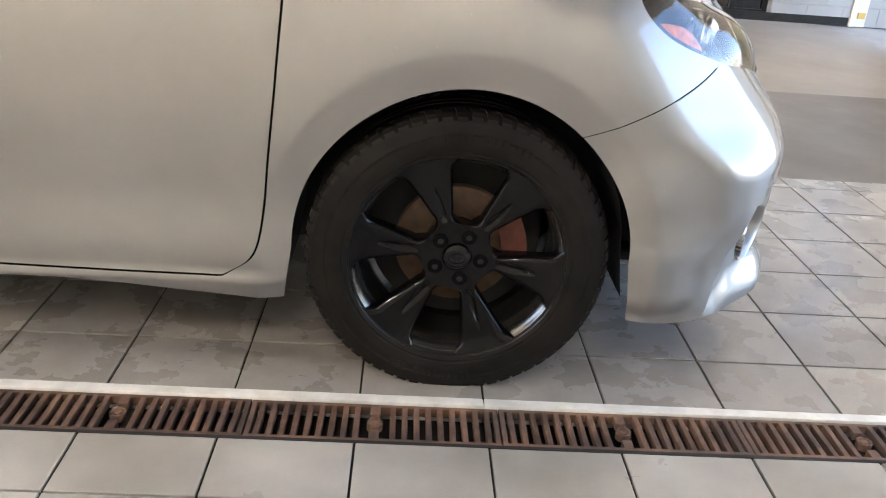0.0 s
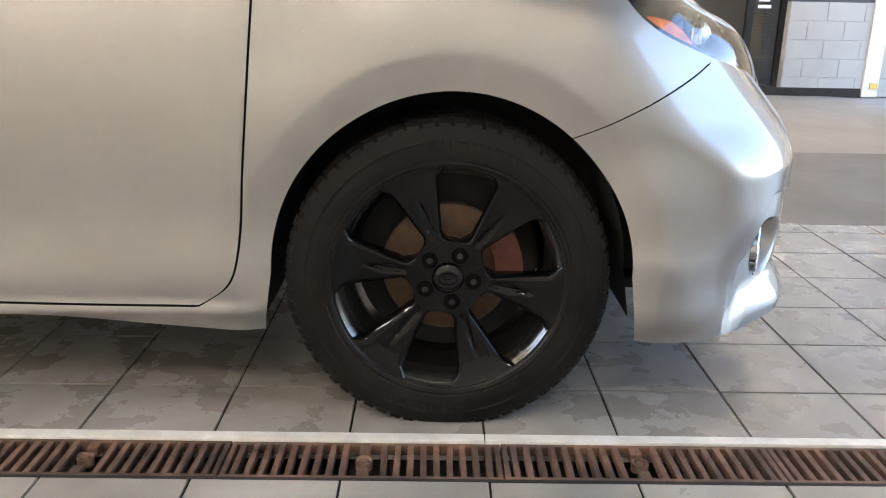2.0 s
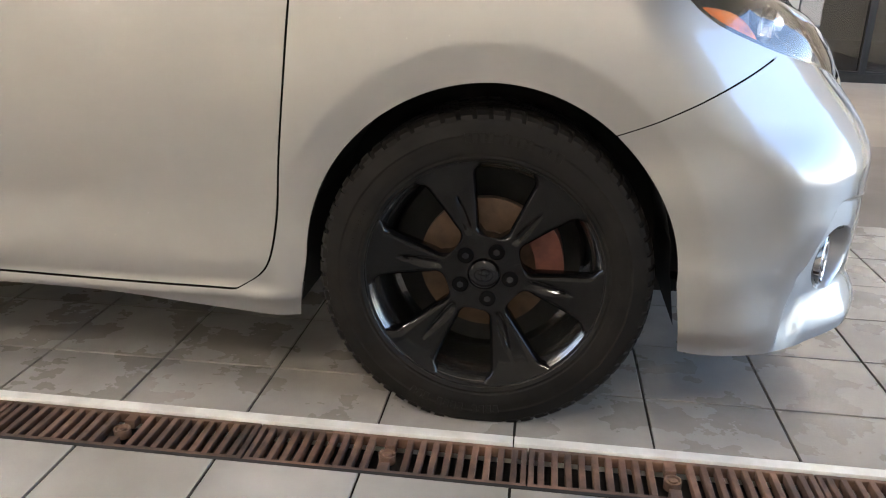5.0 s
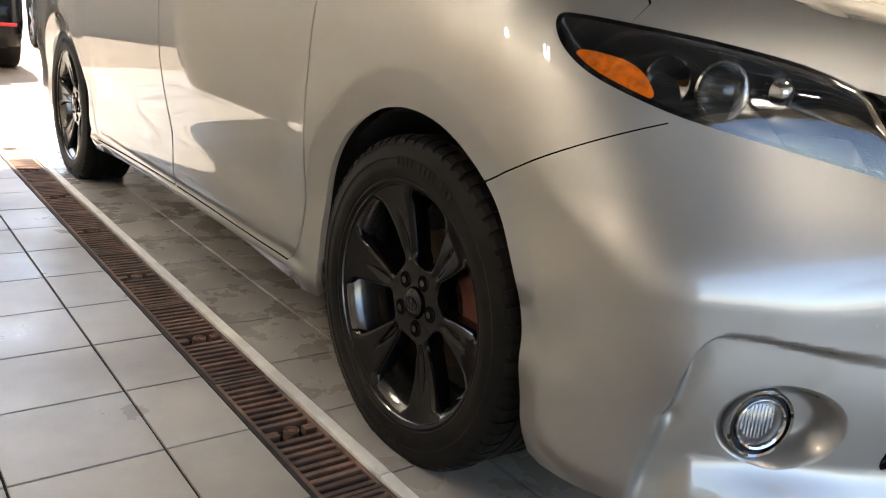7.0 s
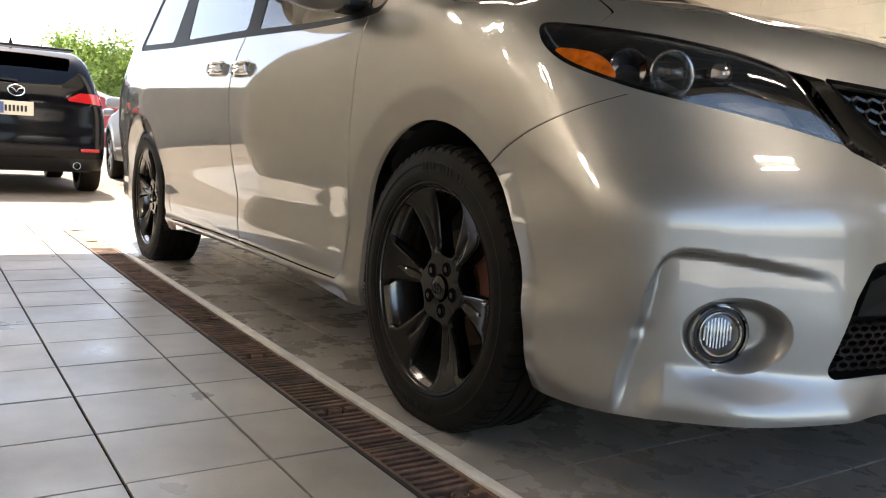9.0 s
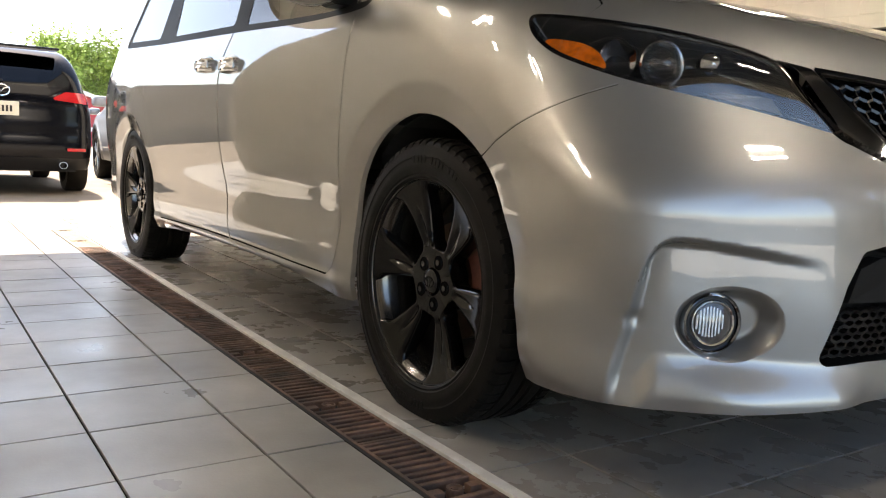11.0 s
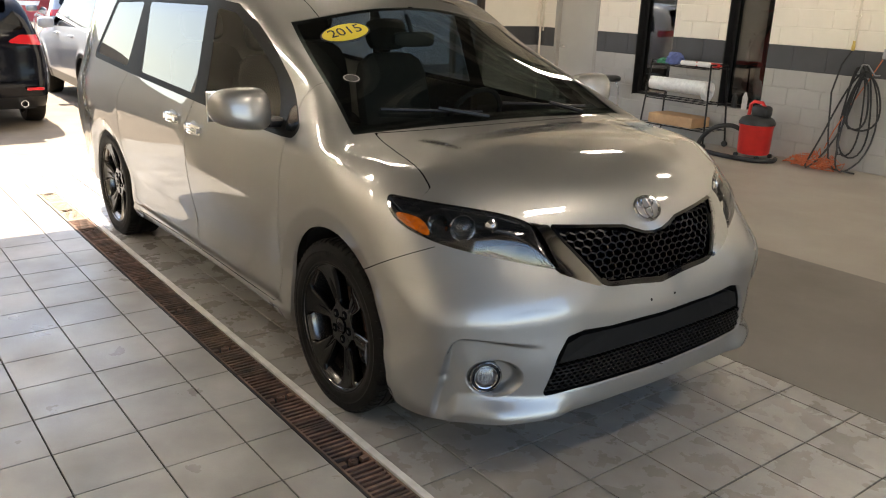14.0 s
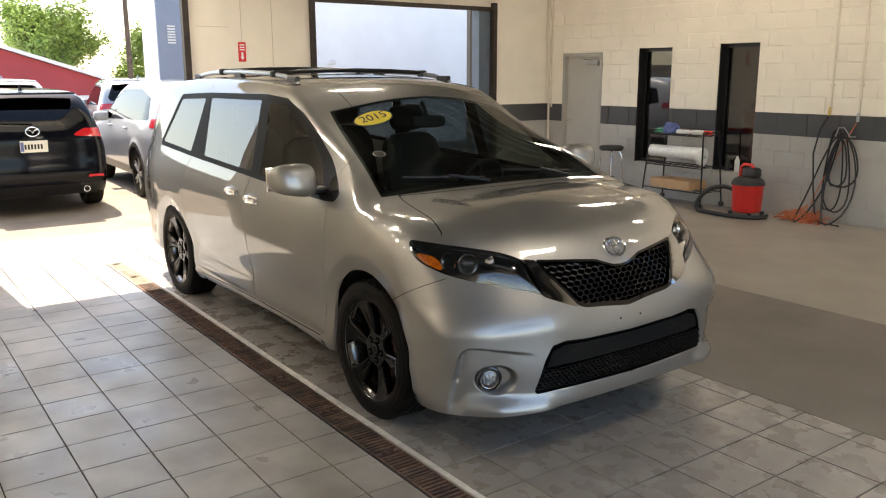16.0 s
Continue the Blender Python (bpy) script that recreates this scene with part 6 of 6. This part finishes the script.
# long slack loops that reach from the hook to the floor and lie there
for k, (dx, low, out, side) in enumerate(((-.30, .016, .34, .10), (.06, .017, .30, .22))):
    pts = []
    for i in range(25):
        t = i / 24
        a = 2 * math.pi * t
        drop = .5 - .5 * math.cos(a)
        pts.append((-1.52 + dx * math.sin(a * .5) + side * math.sin(a) * .8, Y_FAR - .07 - out * drop ** 3, 1.06 - (1.06 - low) * drop ** .8 + .012 * k * (drop > .9)))
    bm = bmesh.new()
    add_tube(bm, pts, .0095, 7)
    tagged(part("slack_hose", bm, M_HOSE, None, "", True), "black rubber hose hanging slack to the floor", "hose", "hoses on the wall")
# orange cord: a strand down the wall and a tangled heap
rnd = random.Random(4)
bm = bmesh.new()
add_tube(bm, [(-1.40, Y_FAR - .02, 1.18), (-1.48, Y_FAR - .05, .98), (-1.62, Y_FAR - .06, .70), (-1.75, Y_FAR - .08, .40), (-1.80, Y_FAR - .12, .20)], .006, 6)
pts = []
for k in range(150):
    a = k * .55
    pts.append((-1.83 + (.10 + .16 * rnd.random()) * math.cos(a) * (1 + .4 * math.sin(k * .13)), Y_FAR - .24 + (.05 + .10 * rnd.random()) * math.sin(a), .01 + .20 * rnd.random() ** 2 * (1 - .5 * abs(math.cos(a)))))
add_tube(bm, pts, .006, 5)
tagged(part("extension_cord", bm, M_ORANGE, None, "", True), "tangled orange extension cord heaped on the floor", "cord")


# ---- outside: parked cars, barn, trees, building ----
M_CAR_BLACK = material("black_car_paint", (0.003, 0.0035, 0.0055), 0.10, 0.0, spec=0.25)
M_CAR_WHITE = material("white_car_paint", (0.40, 0.41, 0.425), 0.3, 0.0, coat=1.0)
M_CAR_GREY = material("grey_car_paint", (0.30, 0.32, 0.34), 0.3, 0.5, coat=1.0)
M_CAR_RED = material("red_car_paint", (0.55, 0.02, 0.02), 0.25, 0.1, coat=1.0)
M_CAR_GLASS = glass_material("car_glass", (0.03, 0.035, 0.04), ior=1.28)
M_TAIL = material("tail_lamp", (0.42, 0.01, 0.015), 0.15, coat=1.0)
M_PLATE = material("plate", (0.62, 0.60, 0.52), 0.5)
M_ALLOY = material("silver_alloy", (0.45, 0.46, 0.47), 0.3, 0.9)
M_BARN = material("barn_red", (0.36, 0.045, 0.055), 0.6, vary=0.1, vary_scale=0.6)
M_TRIM_WHITE = material("white_trim", (0.72, 0.72, 0.72), 0.5)
M_WHITE_BLOCK = material("white_building", (0.86, 0.87, 0.89), 0.7, vary=0.05, vary_scale=0.8, bump=0.4, bump_scale=20)
M_BLUE_BLOCK = material("blue_grey_block", (0.24, 0.28, 0.36), 0.7, vary=0.06, vary_scale=1.5, bump=0.4, bump_scale=20)
M_BARK = material("bark", (0.10, 0.075, 0.055), 0.9, vary=0.3, vary_scale=6, bump=0.6, bump_scale=30)
M_LEAF = material("leaves", (0.20, 0.28, 0.06), 0.5, vary=0.3, vary_scale=0.7, random_tint=0.35, island=True)

S_HALF = curve([(.2, .84), (.35, .89), (.6, .915), (.85, .915), (1.0, .895), (1.1, .865), (1.3, .80), (1.5, .72), (1.62, .66), (1.75, .6)])
S_TOP = curve([(-.98, 1.06), (-.92, 1.14), (-.80, 1.35), (-.66, 1.55), (-.50, 1.625), (0, 1.655), (.8, 1.665), (1.35, 1.62), (1.75, 1.42), (2.25, 1.10), (2.4, 1.06), (2.9, 1.0), (3.35, .90), (3.55, .78)])
S_BACK = curve([(.25, -.84), (.40, -.90), (.62, -.93), (.80, -.90), (1.0, -.90), (1.2, -.85), (1.6, -.72)])
S_FRONT = curve([(.2, 3.48), (.4, 3.56), (.6, 3.58), (.8, 3.52), (1.0, 3.3)])


def suv_body(x, w, z):
    w = np.abs(w)
    half = S_HALF(z) - .10 * np.clip((x - 2.6) / 1.0, 0, 1) ** 2 - .10 * np.clip((-.2 - x) / .75, 0, 1.2) ** 2
    for ax in (0, 2.7):
        half = half + .02 * np.exp(-((np.hypot(x - ax, z - .35) - .42) / .06) ** 2)
    f = smax(w - half, x - S_FRONT(z) + .25 * w ** 2, .18)
    f = smax(f, S_BACK(z) + .10 * w ** 2 - x, .12)
    f = smax(f, (z - S_TOP(x + .12 * w * w * step(1.2, 1.6, x)) + .05 * w ** 2) * .8, .09)
    return np.maximum(f, .26 - z)


s_pts, s_quads = skin(.026, suv_body, (-1.1, .2), (3.7, 1.8), 1.02)
s_all = Sheet(s_pts, [tuple(q) for q in s_quads.tolist()], suv_body)
_, s_all = s_all.cut(lambda x, w, z: w - 0)
_, s_all = s_all.cut(lambda x, w, z: z - .29)
_, s_all = s_all.cut(lambda x, w, z: np.maximum(np.minimum(np.hypot(x, np.maximum(z - .35, 0)), np.hypot(x - 2.7, np.maximum(z - .35, 0))) - .385, .5 - w))
s_side, s_all = s_all.cut(lambda x, w, z: np.maximum(rounded([(-.55, 1.12), (-.42, 1.42), (.2, 1.54), (1.2, 1.52), (1.60, 1.36), (2.0, 1.09), (1.9, 1.05)], .03)(x, z), .5 - w))
s_rear, s_all = s_all.cut(lambda x, w, z: np.maximum(np.maximum(rounded([(-1, 1.20), (.62, 1.20), (.67, 1.27), (.55, 1.53), (-1, 1.55)], .03)(w, z), x + .45), 0 * x - 1))
s_wind, s_all = s_all.cut(lambda x, w, z: np.maximum(np.maximum(1.50 - x, x - 2.25), np.maximum(w - .66, 1.0 - z)))
s_tail, s_all = s_all.cut(lambda x, w, z: np.maximum(rounded([(.44, 1.06), (1.1, 1.0), (1.1, 1.14), (.60, 1.15)], .015)(w, z), x + .62))
s_low, s_all = s_all.cut(lambda x, w, z: np.minimum(z - .42, np.maximum(np.minimum(np.hypot(x, z - .35), np.hypot(x - 2.7, z - .35)) - .45, .6 - w)))
S_PARTS = [("body", s_all, 0), ("window_band", s_side, 1), ("rear_window", s_rear, 1), ("front_window", s_wind, 1), ("tail_lamp", s_tail, 2), ("lower_trim", s_low, 3)]


def suv_wheel(parent, x, y, s, rim_mat):
    bm = bmesh.new()
    add_lathe(bm, [(.235, -.09), (.25, -.108), (.33, -.105), (.35, -.08), (.35, .08), (.33, .105), (.25, .108), (.235, .09)], 40)
    w = part("wheel", bm, M_RUBBER, parent, "black tyre on an alloy wheel", True, 40)
    bm = bmesh.new()
    add_lathe(bm, [(.238, -.095), (.215, -.09), (.21, .02), (.0005, .02)], 40, closed=False)
    part("rim", bm, M_UNDER, w, "", True)
    for k in range(5):
        bm = bmesh.new()
        for a in (-9, 9):
            add_box(bm, .03, .235, -.098, -.075, -.014, .014, .004, Matrix.Rotation(radians(72 * k + a), 4, "Y"))
        part("spoke", bm, rim_mat, w)
    w.matrix_basis = pose(x, y, .35, 0, 0, 180 if s > 0 else 0)
    return w


def suv(name, m, paint, label, rim_mat, plate=True):
    e = empty(name, label, "car", "parked cars")
    for nm, sheet, kind in S_PARTS:
        mat = (paint, M_CAR_GLASS, M_TAIL, M_BLACK_TRIM)[kind]
        if nm == "tail_lamp":
            sheet.moved(lambda x, w, z: .006 + 0 * x).build(nm, mat, e, (-1, 1), "red tail lamp")
        elif nm == "window_band":
            sheet.moved(lambda x, w, z: -.004 + 0 * x).build(nm, mat, e, (-1, 1), "dark side windows")
        else:
            sheet.both(nm, mat, e)
    bm = bmesh.new()
    add_box(bm, -.80, 3.3, -.70, .70, .27, 1.0)
    part("underbody", bm, M_UNDER, e, "dark inside")
    for x in (0, 2.7):
        for s in (-1, 1):
            suv_wheel(e, x, s * .80, s, rim_mat)
    for s in (-1, 1):
        bm = bmesh.new()
        soft_box(bm, Vector((1.72, s * 1.0, 1.10)), (.16, .22, .15), 4)
        part("door_mirror", bm, paint, e, "", True)
        bm = bmesh.new()
        add_lathe(bm, [(.034, .0), (.040, .0), (.040, .12), (.034, .12)], 20, "x", True, Matrix.Translation((-.93, s * .56, .345)))
        part("exhaust_tip", bm, M_CHROME, e, "chrome exhaust tip", True)
        for hx in (.55, 1.5):
            bm = bmesh.new()
            add_box(bm, hx - .10, hx + .10, s * .90, s * .935, .955, .985, .01)
            part("door_handle", bm, paint, e)
        bm = bmesh.new()
        add_box(bm, -.925, -.90, s * .60, s * .78, .50, .535, .006)
        part("reflector", bm, M_TAIL, e, "red bumper reflector")
    p = part("number_plate", add_box(bmesh.new(), -.925, -.912, -.155, .155, .865, 1.015, .004), M_PLATE, e, "number plate with unreadable marks")
    for k in range(6):
        box("plate_bar", -.928, -.9255, .10 - k * .036 - .014, .10 - k * .036 + .008, .905, .97, M_INK, p)
    box("plate_patch", -.9275, -.9255, .115, .15, .88, 1.0, M_RAG, p)
    bm = bmesh.new()
    c = Vector((-.905, 0, 1.13))
    oval(bm, c, Vector((0, 1, 0)), Vector((0, 0, 1)), .075, .058, .008)
    add_tube(bm, [c + Vector((0, -.06, .03)), c + Vector((0, -.02, .015)), c + Vector((0, 0, -.02)), c + Vector((0, .02, .015)), c + Vector((0, .06, .03))], .007, 6)
    part("emblem", bm, M_CHROME, e, "chrome oval emblem", True)
    bm = bmesh.new()
    add_box(bm, -.80, -.55, -.55, .55, 1.60, 1.625, .01)
    part("roof_spoiler", bm, paint, e)
    bm = bmesh.new()
    add_tube(bm, [(-.86, -.02, 1.235), (-.83, .30, 1.25), (-.81, .45, 1.26)], .010, 6)
    part("rear_wiper", bm, M_BLACK_TRIM, e)
    bm = bmesh.new()
    add_lathe(bm, [(.0005, .10), (.012, .06), (.03, 0)], 10, "z", False, Matrix.Translation((-.35, 0, 1.64)))
    part("antenna", bm, paint, e)
    e.matrix_basis = m
    return e


suv("black_suv", pose(-8.50, -1.18, -.012, 0, 0, 180) @ Matrix.Diagonal((1, 1, .94, 1)), M_CAR_BLACK, "black SUV seen from behind, parked outside the doorway", M_ALLOY)
suv("white_suv", pose(-8.62, 1.22, -.012, 0, 0, 178), M_CAR_WHITE, "white SUV parked outside beside the black one", M_ALLOY)
suv("grey_car", pose(-15.2, 2.2, -.012, 0, 0, 172), M_CAR_GREY, "grey car parked in the row behind", M_ALLOY)
suv("silver_car", pose(-15.6, -.4, -.012, 0, 0, 180), M_CAR_GREY, "silver car parked in the row behind", M_ALLOY)
suv("white_car", pose(-21, 4.6, -.012, 0, 0, 170), M_CAR_WHITE, "white car parked far back in the lot", M_ALLOY)
suv("red_car", pose(-4.0, 9.6, -.01, 0, 0, 40), M_CAR_RED, "red car standing in the dim showroom", M_ALLOY)

# barn
barn = empty("barn", "long red metal barn with white roof trim", "barn")
bm = bmesh.new()
prof = [(6.7, -1.0), (6.7, 1.42), (1.0, 3.27), (-4.7, 1.42), (-4.7, -1.0)]
a = [bm.verts.new((-36, y, z)) for y, z in prof]
b = [bm.verts.new((-60, y, z)) for y, z in prof]
bm.faces.new(a)
for k in range(5):
    bm.faces.new((a[k], a[(k + 1) % 5], b[(k + 1) % 5], b[k]))
part("wall", bm, M_BARN, barn, "red ribbed metal wall")
for s, (ya, za, yb, zb) in enumerate(((6.95, 1.36, 1.0, 3.30), (1.0, 3.30, -4.95, 1.36))):
    bm = bmesh.new()
    vs = [bm.verts.new(p) for p in ((-35.7, ya, za), (-35.7, yb, zb), (-60.3, yb, zb), (-60.3, ya, za))]
    vt = [bm.verts.new(v.co + Vector((0, 0, .16))) for v in vs]
    bm.faces.new(vs)
    bm.faces.new(vt)
    for k in range(4):
        bm.faces.new((vs[k], vs[(k + 1) % 4], vt[(k + 1) % 4], vt[k]))
    part("roof", bm, M_TRIM_WHITE, barn, "white edged roof")
box("corner_trim", -35.98, -35.9, 6.55, 6.72, -.1, 1.40, M_TRIM_WHITE, barn, "white corner trim")
box("base_trim", -35.98, -35.93, -4.6, 6.5, .62, .80, M_TRIM_WHITE, barn, "white band along the wall")

# neighbouring building
nb = empty("white_building", "pale painted block building across the yard", "building")
box("wall", -15, -14, 2.36, 20, -.1, 7, M_WHITE_BLOCK, nb, "pale painted block wall")
# thin slab over the wall's near end, darker and bluer than the rest
box("corner_pier", -14.0, -13.94, 2.36, 4.3, -.1, 7, M_BLUE_BLOCK, nb, "blue-grey end of the wall")
for k in range(7):
    z = 2.35 + k * .055
    bm = bmesh.new()
    add_box(bm, -13.94, -13.91, 2.56, 2.72, z, z + .03, 0)
    part("vent_slat", bm, M_TRIM_WHITE, nb)
bm = bmesh.new()
soft_box(bm, Vector((-13.93, 6.35, 2.0)), (.14, .16, .12), 4)
part("wall_lamp", bm, M_TRIM_WHITE, nb, "", True)

# lamp pole
pole = empty("lamp_pole", "tall dark lamp pole at the edge of the lot", "street lamp")
bm = bmesh.new()
add_tube(bm, [(-30, 6.15, -.1), (-30, 6.12, 8.5)], lambda t: .11 - .04 * t, 10)
part("pole", bm, M_BARK, pole, "", True)
bm = bmesh.new()
add_box(bm, -30.2, -29.8, 5.6, 6.7, 8.45, 8.6, .05)
part("lamp_head", bm, M_BLACK_FRAME, pole)


def tree(x, y, h, spread, seed, leaves=4400):
    rnd = random.Random(seed)
    e = empty("tree", "tall leafy tree with an open sunlit crown", "tree", "trees behind the lot")
    bm = bmesh.new()
    tips = []

    def limb(p, d, length, r, depth):
        pts = [p]
        for k in range(5):
            d = (d + Vector((rnd.uniform(-.18, .18), rnd.uniform(-.18, .18), rnd.uniform(-.02, .12)))).normalized()
            pts.append(pts[-1] + d * length / 5)
        add_tube(bm, pts, lambda t: max(r * (1 - .6 * t), .012), 6)
        tips.extend(pts[2:])
        if depth > 0:
            for k in range(4 if depth > 1 else 3):
                i = rnd.choice((2, 3, 4, 5))
                a = rnd.uniform(0, 2 * math.pi)
                nd = (d * .6 + Vector((math.cos(a), math.sin(a), rnd.uniform(.0, .6))) * .8).normalized()
                limb(pts[i], nd, length * rnd.uniform(.45, .65), r * .45, depth - 1)

    limb(Vector((0, 0, -.2)), Vector((0, 0, 1)), h * .62, h * .018, 3)
    part("trunk", bm, M_BARK, e, "brown trunk and limbs", True)
    tips = [t for t in tips if t.z > h * .18]
    v, f = [], []
    centres = [rnd.choice(tips) + Vector((rnd.gauss(0, 1), rnd.gauss(0, 1), rnd.gauss(0, .8))) * spread * .10 for _ in range(leaves // 26)]
    for c in centres:
        for _ in range(26):
            p = c + Vector((rnd.gauss(0, .26), rnd.gauss(0, .26), rnd.gauss(0, .20)))
            s = rnd.uniform(.07, .15)
            u = Vector((rnd.gauss(0, 1), rnd.gauss(0, 1), rnd.gauss(0, .6))).normalized()
            w = u.orthogonal().normalized()
            o = len(v)
            v += [p - u * s, p + w * s * .45, p + u * s, p - w * s * .45]
            f.append((o, o + 1, o + 2, o + 3))
    crown = mesh_object("crown", v, f, M_LEAF, e, "loose green leaves with gaps of sky")
    e.location = (x, y, 0)
    return e


for k, (tx, ty, th, ts) in enumerate(((-44, 6.4, 6.0, 3.4), (-43.5, 10.9, 5.6, 3.6), (-42.5, 5.7, 5.8, 3.0), (-43, 2.0, 3.0, 2.0), (-46, 10.0, 4.8, 2.8), (-44, 12.4, 4.6, 2.6), (-50, 8.4, 5.6, 3), (-52, -1, 3.4, 2.4), (-47, 14.6, 4.4, 2.6),
                                      (-49, 6.6, 6.0, 3.2), (-54, -8, 5, 3), (-40, -24, 5.0, 3), (-42, -33, 5.5, 3), (-36, -17, 4.6, 3))):
    tree(tx, ty, th * .86, ts * .72, 20 + k)


# ---- floor tiles (last: many small pieces) ----
def tile_mesh(name, lx, ly, mat, gap=.0060, b=.0010, h=.009):
    x, y = lx / 2 - gap / 2, ly / 2 - gap / 2
    v = [(sx * x, sy * y, -h) for sx, sy in ((-1, -1), (1, -1), (1, 1), (-1, 1))]
    v += [(sx * x, sy * y, -b) for sx, sy in ((-1, -1), (1, -1), (1, 1), (-1, 1))]
    v += [(sx * (x - b), sy * (y - b), 0) for sx, sy in ((-1, -1), (1, -1), (1, 1), (-1, 1))]
    f = [(8, 9, 10, 11)] + [(i, (i + 1) % 4, 4 + (i + 1) % 4, 4 + i) for i in range(4)] + [(4 + i, 4 + (i + 1) % 4, 8 + (i + 1) % 4, 8 + i) for i in range(4)]
    me = bpy.data.meshes.new(name)
    me.from_pydata(v, [], f)
    me.materials.append(mat)
    return me


def lay_tiles(parent, rows, x_from, x_to, near, mat):
    """Tiles in rows of (y0, y1); those inside the stretch near are objects, the rest one mesh."""
    meshes = {}
    rest_v, rest_f = [], []
    k0, k1 = math.floor((x_from - TILE_X0) / TILE), math.ceil((x_to - TILE_X0) / TILE)
    for y0, y1 in rows:
        for k in range(k0, k1):
            cx, cy, ly = TILE_X0 + (k + .5) * TILE, (y0 + y1) / 2, round(y1 - y0, 4)
            if ly not in meshes:
                meshes[ly] = tile_mesh("tile", TILE, ly, mat)
            if near[0] < cx < near[1] and near[2] < cy < near[3]:
                ob = new("tile", meshes[ly])
                ob.parent = parent
                ob.location = (cx, cy, random.uniform(-.0006, .0006))
                ob.rotation_euler = (random.uniform(-.001, .001), random.uniform(-.001, .001), 0)
            else:
                me = meshes[ly]
                o = len(rest_v)
                rest_v += [(v.co.x + cx, v.co.y + cy, v.co.z) for v in me.vertices]
                rest_f += [tuple(i + o for i in p.vertices) for p in me.polygons]
    return rest_v, rest_f


near_rows = [(Y_GRATE0 - 0.012 - .203, Y_GRATE0 - 0.012)] + [(-1.390 - .312 * (i + 1), -1.390 - .312 * i) for i in range(20)]
near_rows[0] = (-1.390, Y_GRATE0 - .012)
far_rows = [(-.778, Y_STRIP)] + [(-.778 + .308 * i, -.778 + .308 * (i + 1)) for i in range(5)]
far_rows[0] = (Y_STRIP, -.778)
far_rows.append((.762, Y_TILE_END))
v1, f1 = lay_tiles(bpy.data.objects["floor"], near_rows, -4.9, X_FRONT - .15, (-2.6, 2.6, -3.6, 0), M_TILE)
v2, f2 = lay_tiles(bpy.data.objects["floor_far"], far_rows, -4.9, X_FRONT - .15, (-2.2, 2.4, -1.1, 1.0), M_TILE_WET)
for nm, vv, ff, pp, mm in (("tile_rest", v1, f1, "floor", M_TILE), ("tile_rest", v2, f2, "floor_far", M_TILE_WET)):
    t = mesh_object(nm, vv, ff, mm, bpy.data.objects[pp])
    t["kind"] = "stuff"


# ---- blocks of the far wall ----
def block_mesh(lx, lz, mat):
    x, z, d, b = lx / 2 - .004, lz / 2 - .004, .006, .003
    v = [(-x, 0, -z), (x, 0, -z), (x, 0, z), (-x, 0, z)] + [(-x, -d + b, -z), (x, -d + b, -z), (x, -d + b, z), (-x, -d + b, z)] + [(-x + b, -d, -z + b), (x - b, -d, -z + b), (x - b, -d, z - b), (-x + b, -d, z - b)]
    f = [(8, 9, 10, 11)] + [(i, (i + 1) % 4, 4 + (i + 1) % 4, 4 + i) for i in range(4)] + [(4 + i, 4 + (i + 1) % 4, 8 + (i + 1) % 4, 8 + i) for i in range(4)]
    me = bpy.data.meshes.new("block")
    me.from_pydata(v, [], f)
    me.materials.append(mat)
    return me


def lay_blocks(x_from, x_to, z_top):
    parent = bpy.data.objects["wall_far_1"]
    courses = [(i * .197, (i + 1) * .197, M_WAINSCOT) for i in range(5)] + [(BAND0, BAND1, M_BAND)] + [(BAND1 + i * .2, BAND1 + (i + 1) * .2, M_WALL) for i in range(8)]
    cache = {}
    for n, (z0, z1, mat) in enumerate(courses):
        if z1 > z_top:
            continue
        cuts = sorted((o[0], o[1]) for o in FAR_OPENINGS if o[2] < z1 - .03 and o[3] > z0 + .03)
        x = x_from - (.2 if n % 2 else 0)
        while x < x_to:
            spans = [(x, x + .4)]
            for a, b in cuts:
                spans = [s for p, q in spans for s in ((p, min(q, a)), (max(p, b), q)) if s[1] - s[0] > .03]
            for p, q in spans:
                p = max(p, X_BACK)
                key = (round(q - p, 2), round(z1 - z0, 3), mat.name)
                if key not in cache:
                    cache[key] = block_mesh(round(q - p, 2), z1 - z0, mat)
                ob = new("block", cache[key])
                ob.parent = parent
                ob.location = ((p + q) / 2, Y_FAR - random.uniform(0, .0006), (z0 + z1) / 2)
            x += .4


lay_blocks(-6.6, -.4, 2.7)
lay_blocks(3.74, 5.0, 1.24)
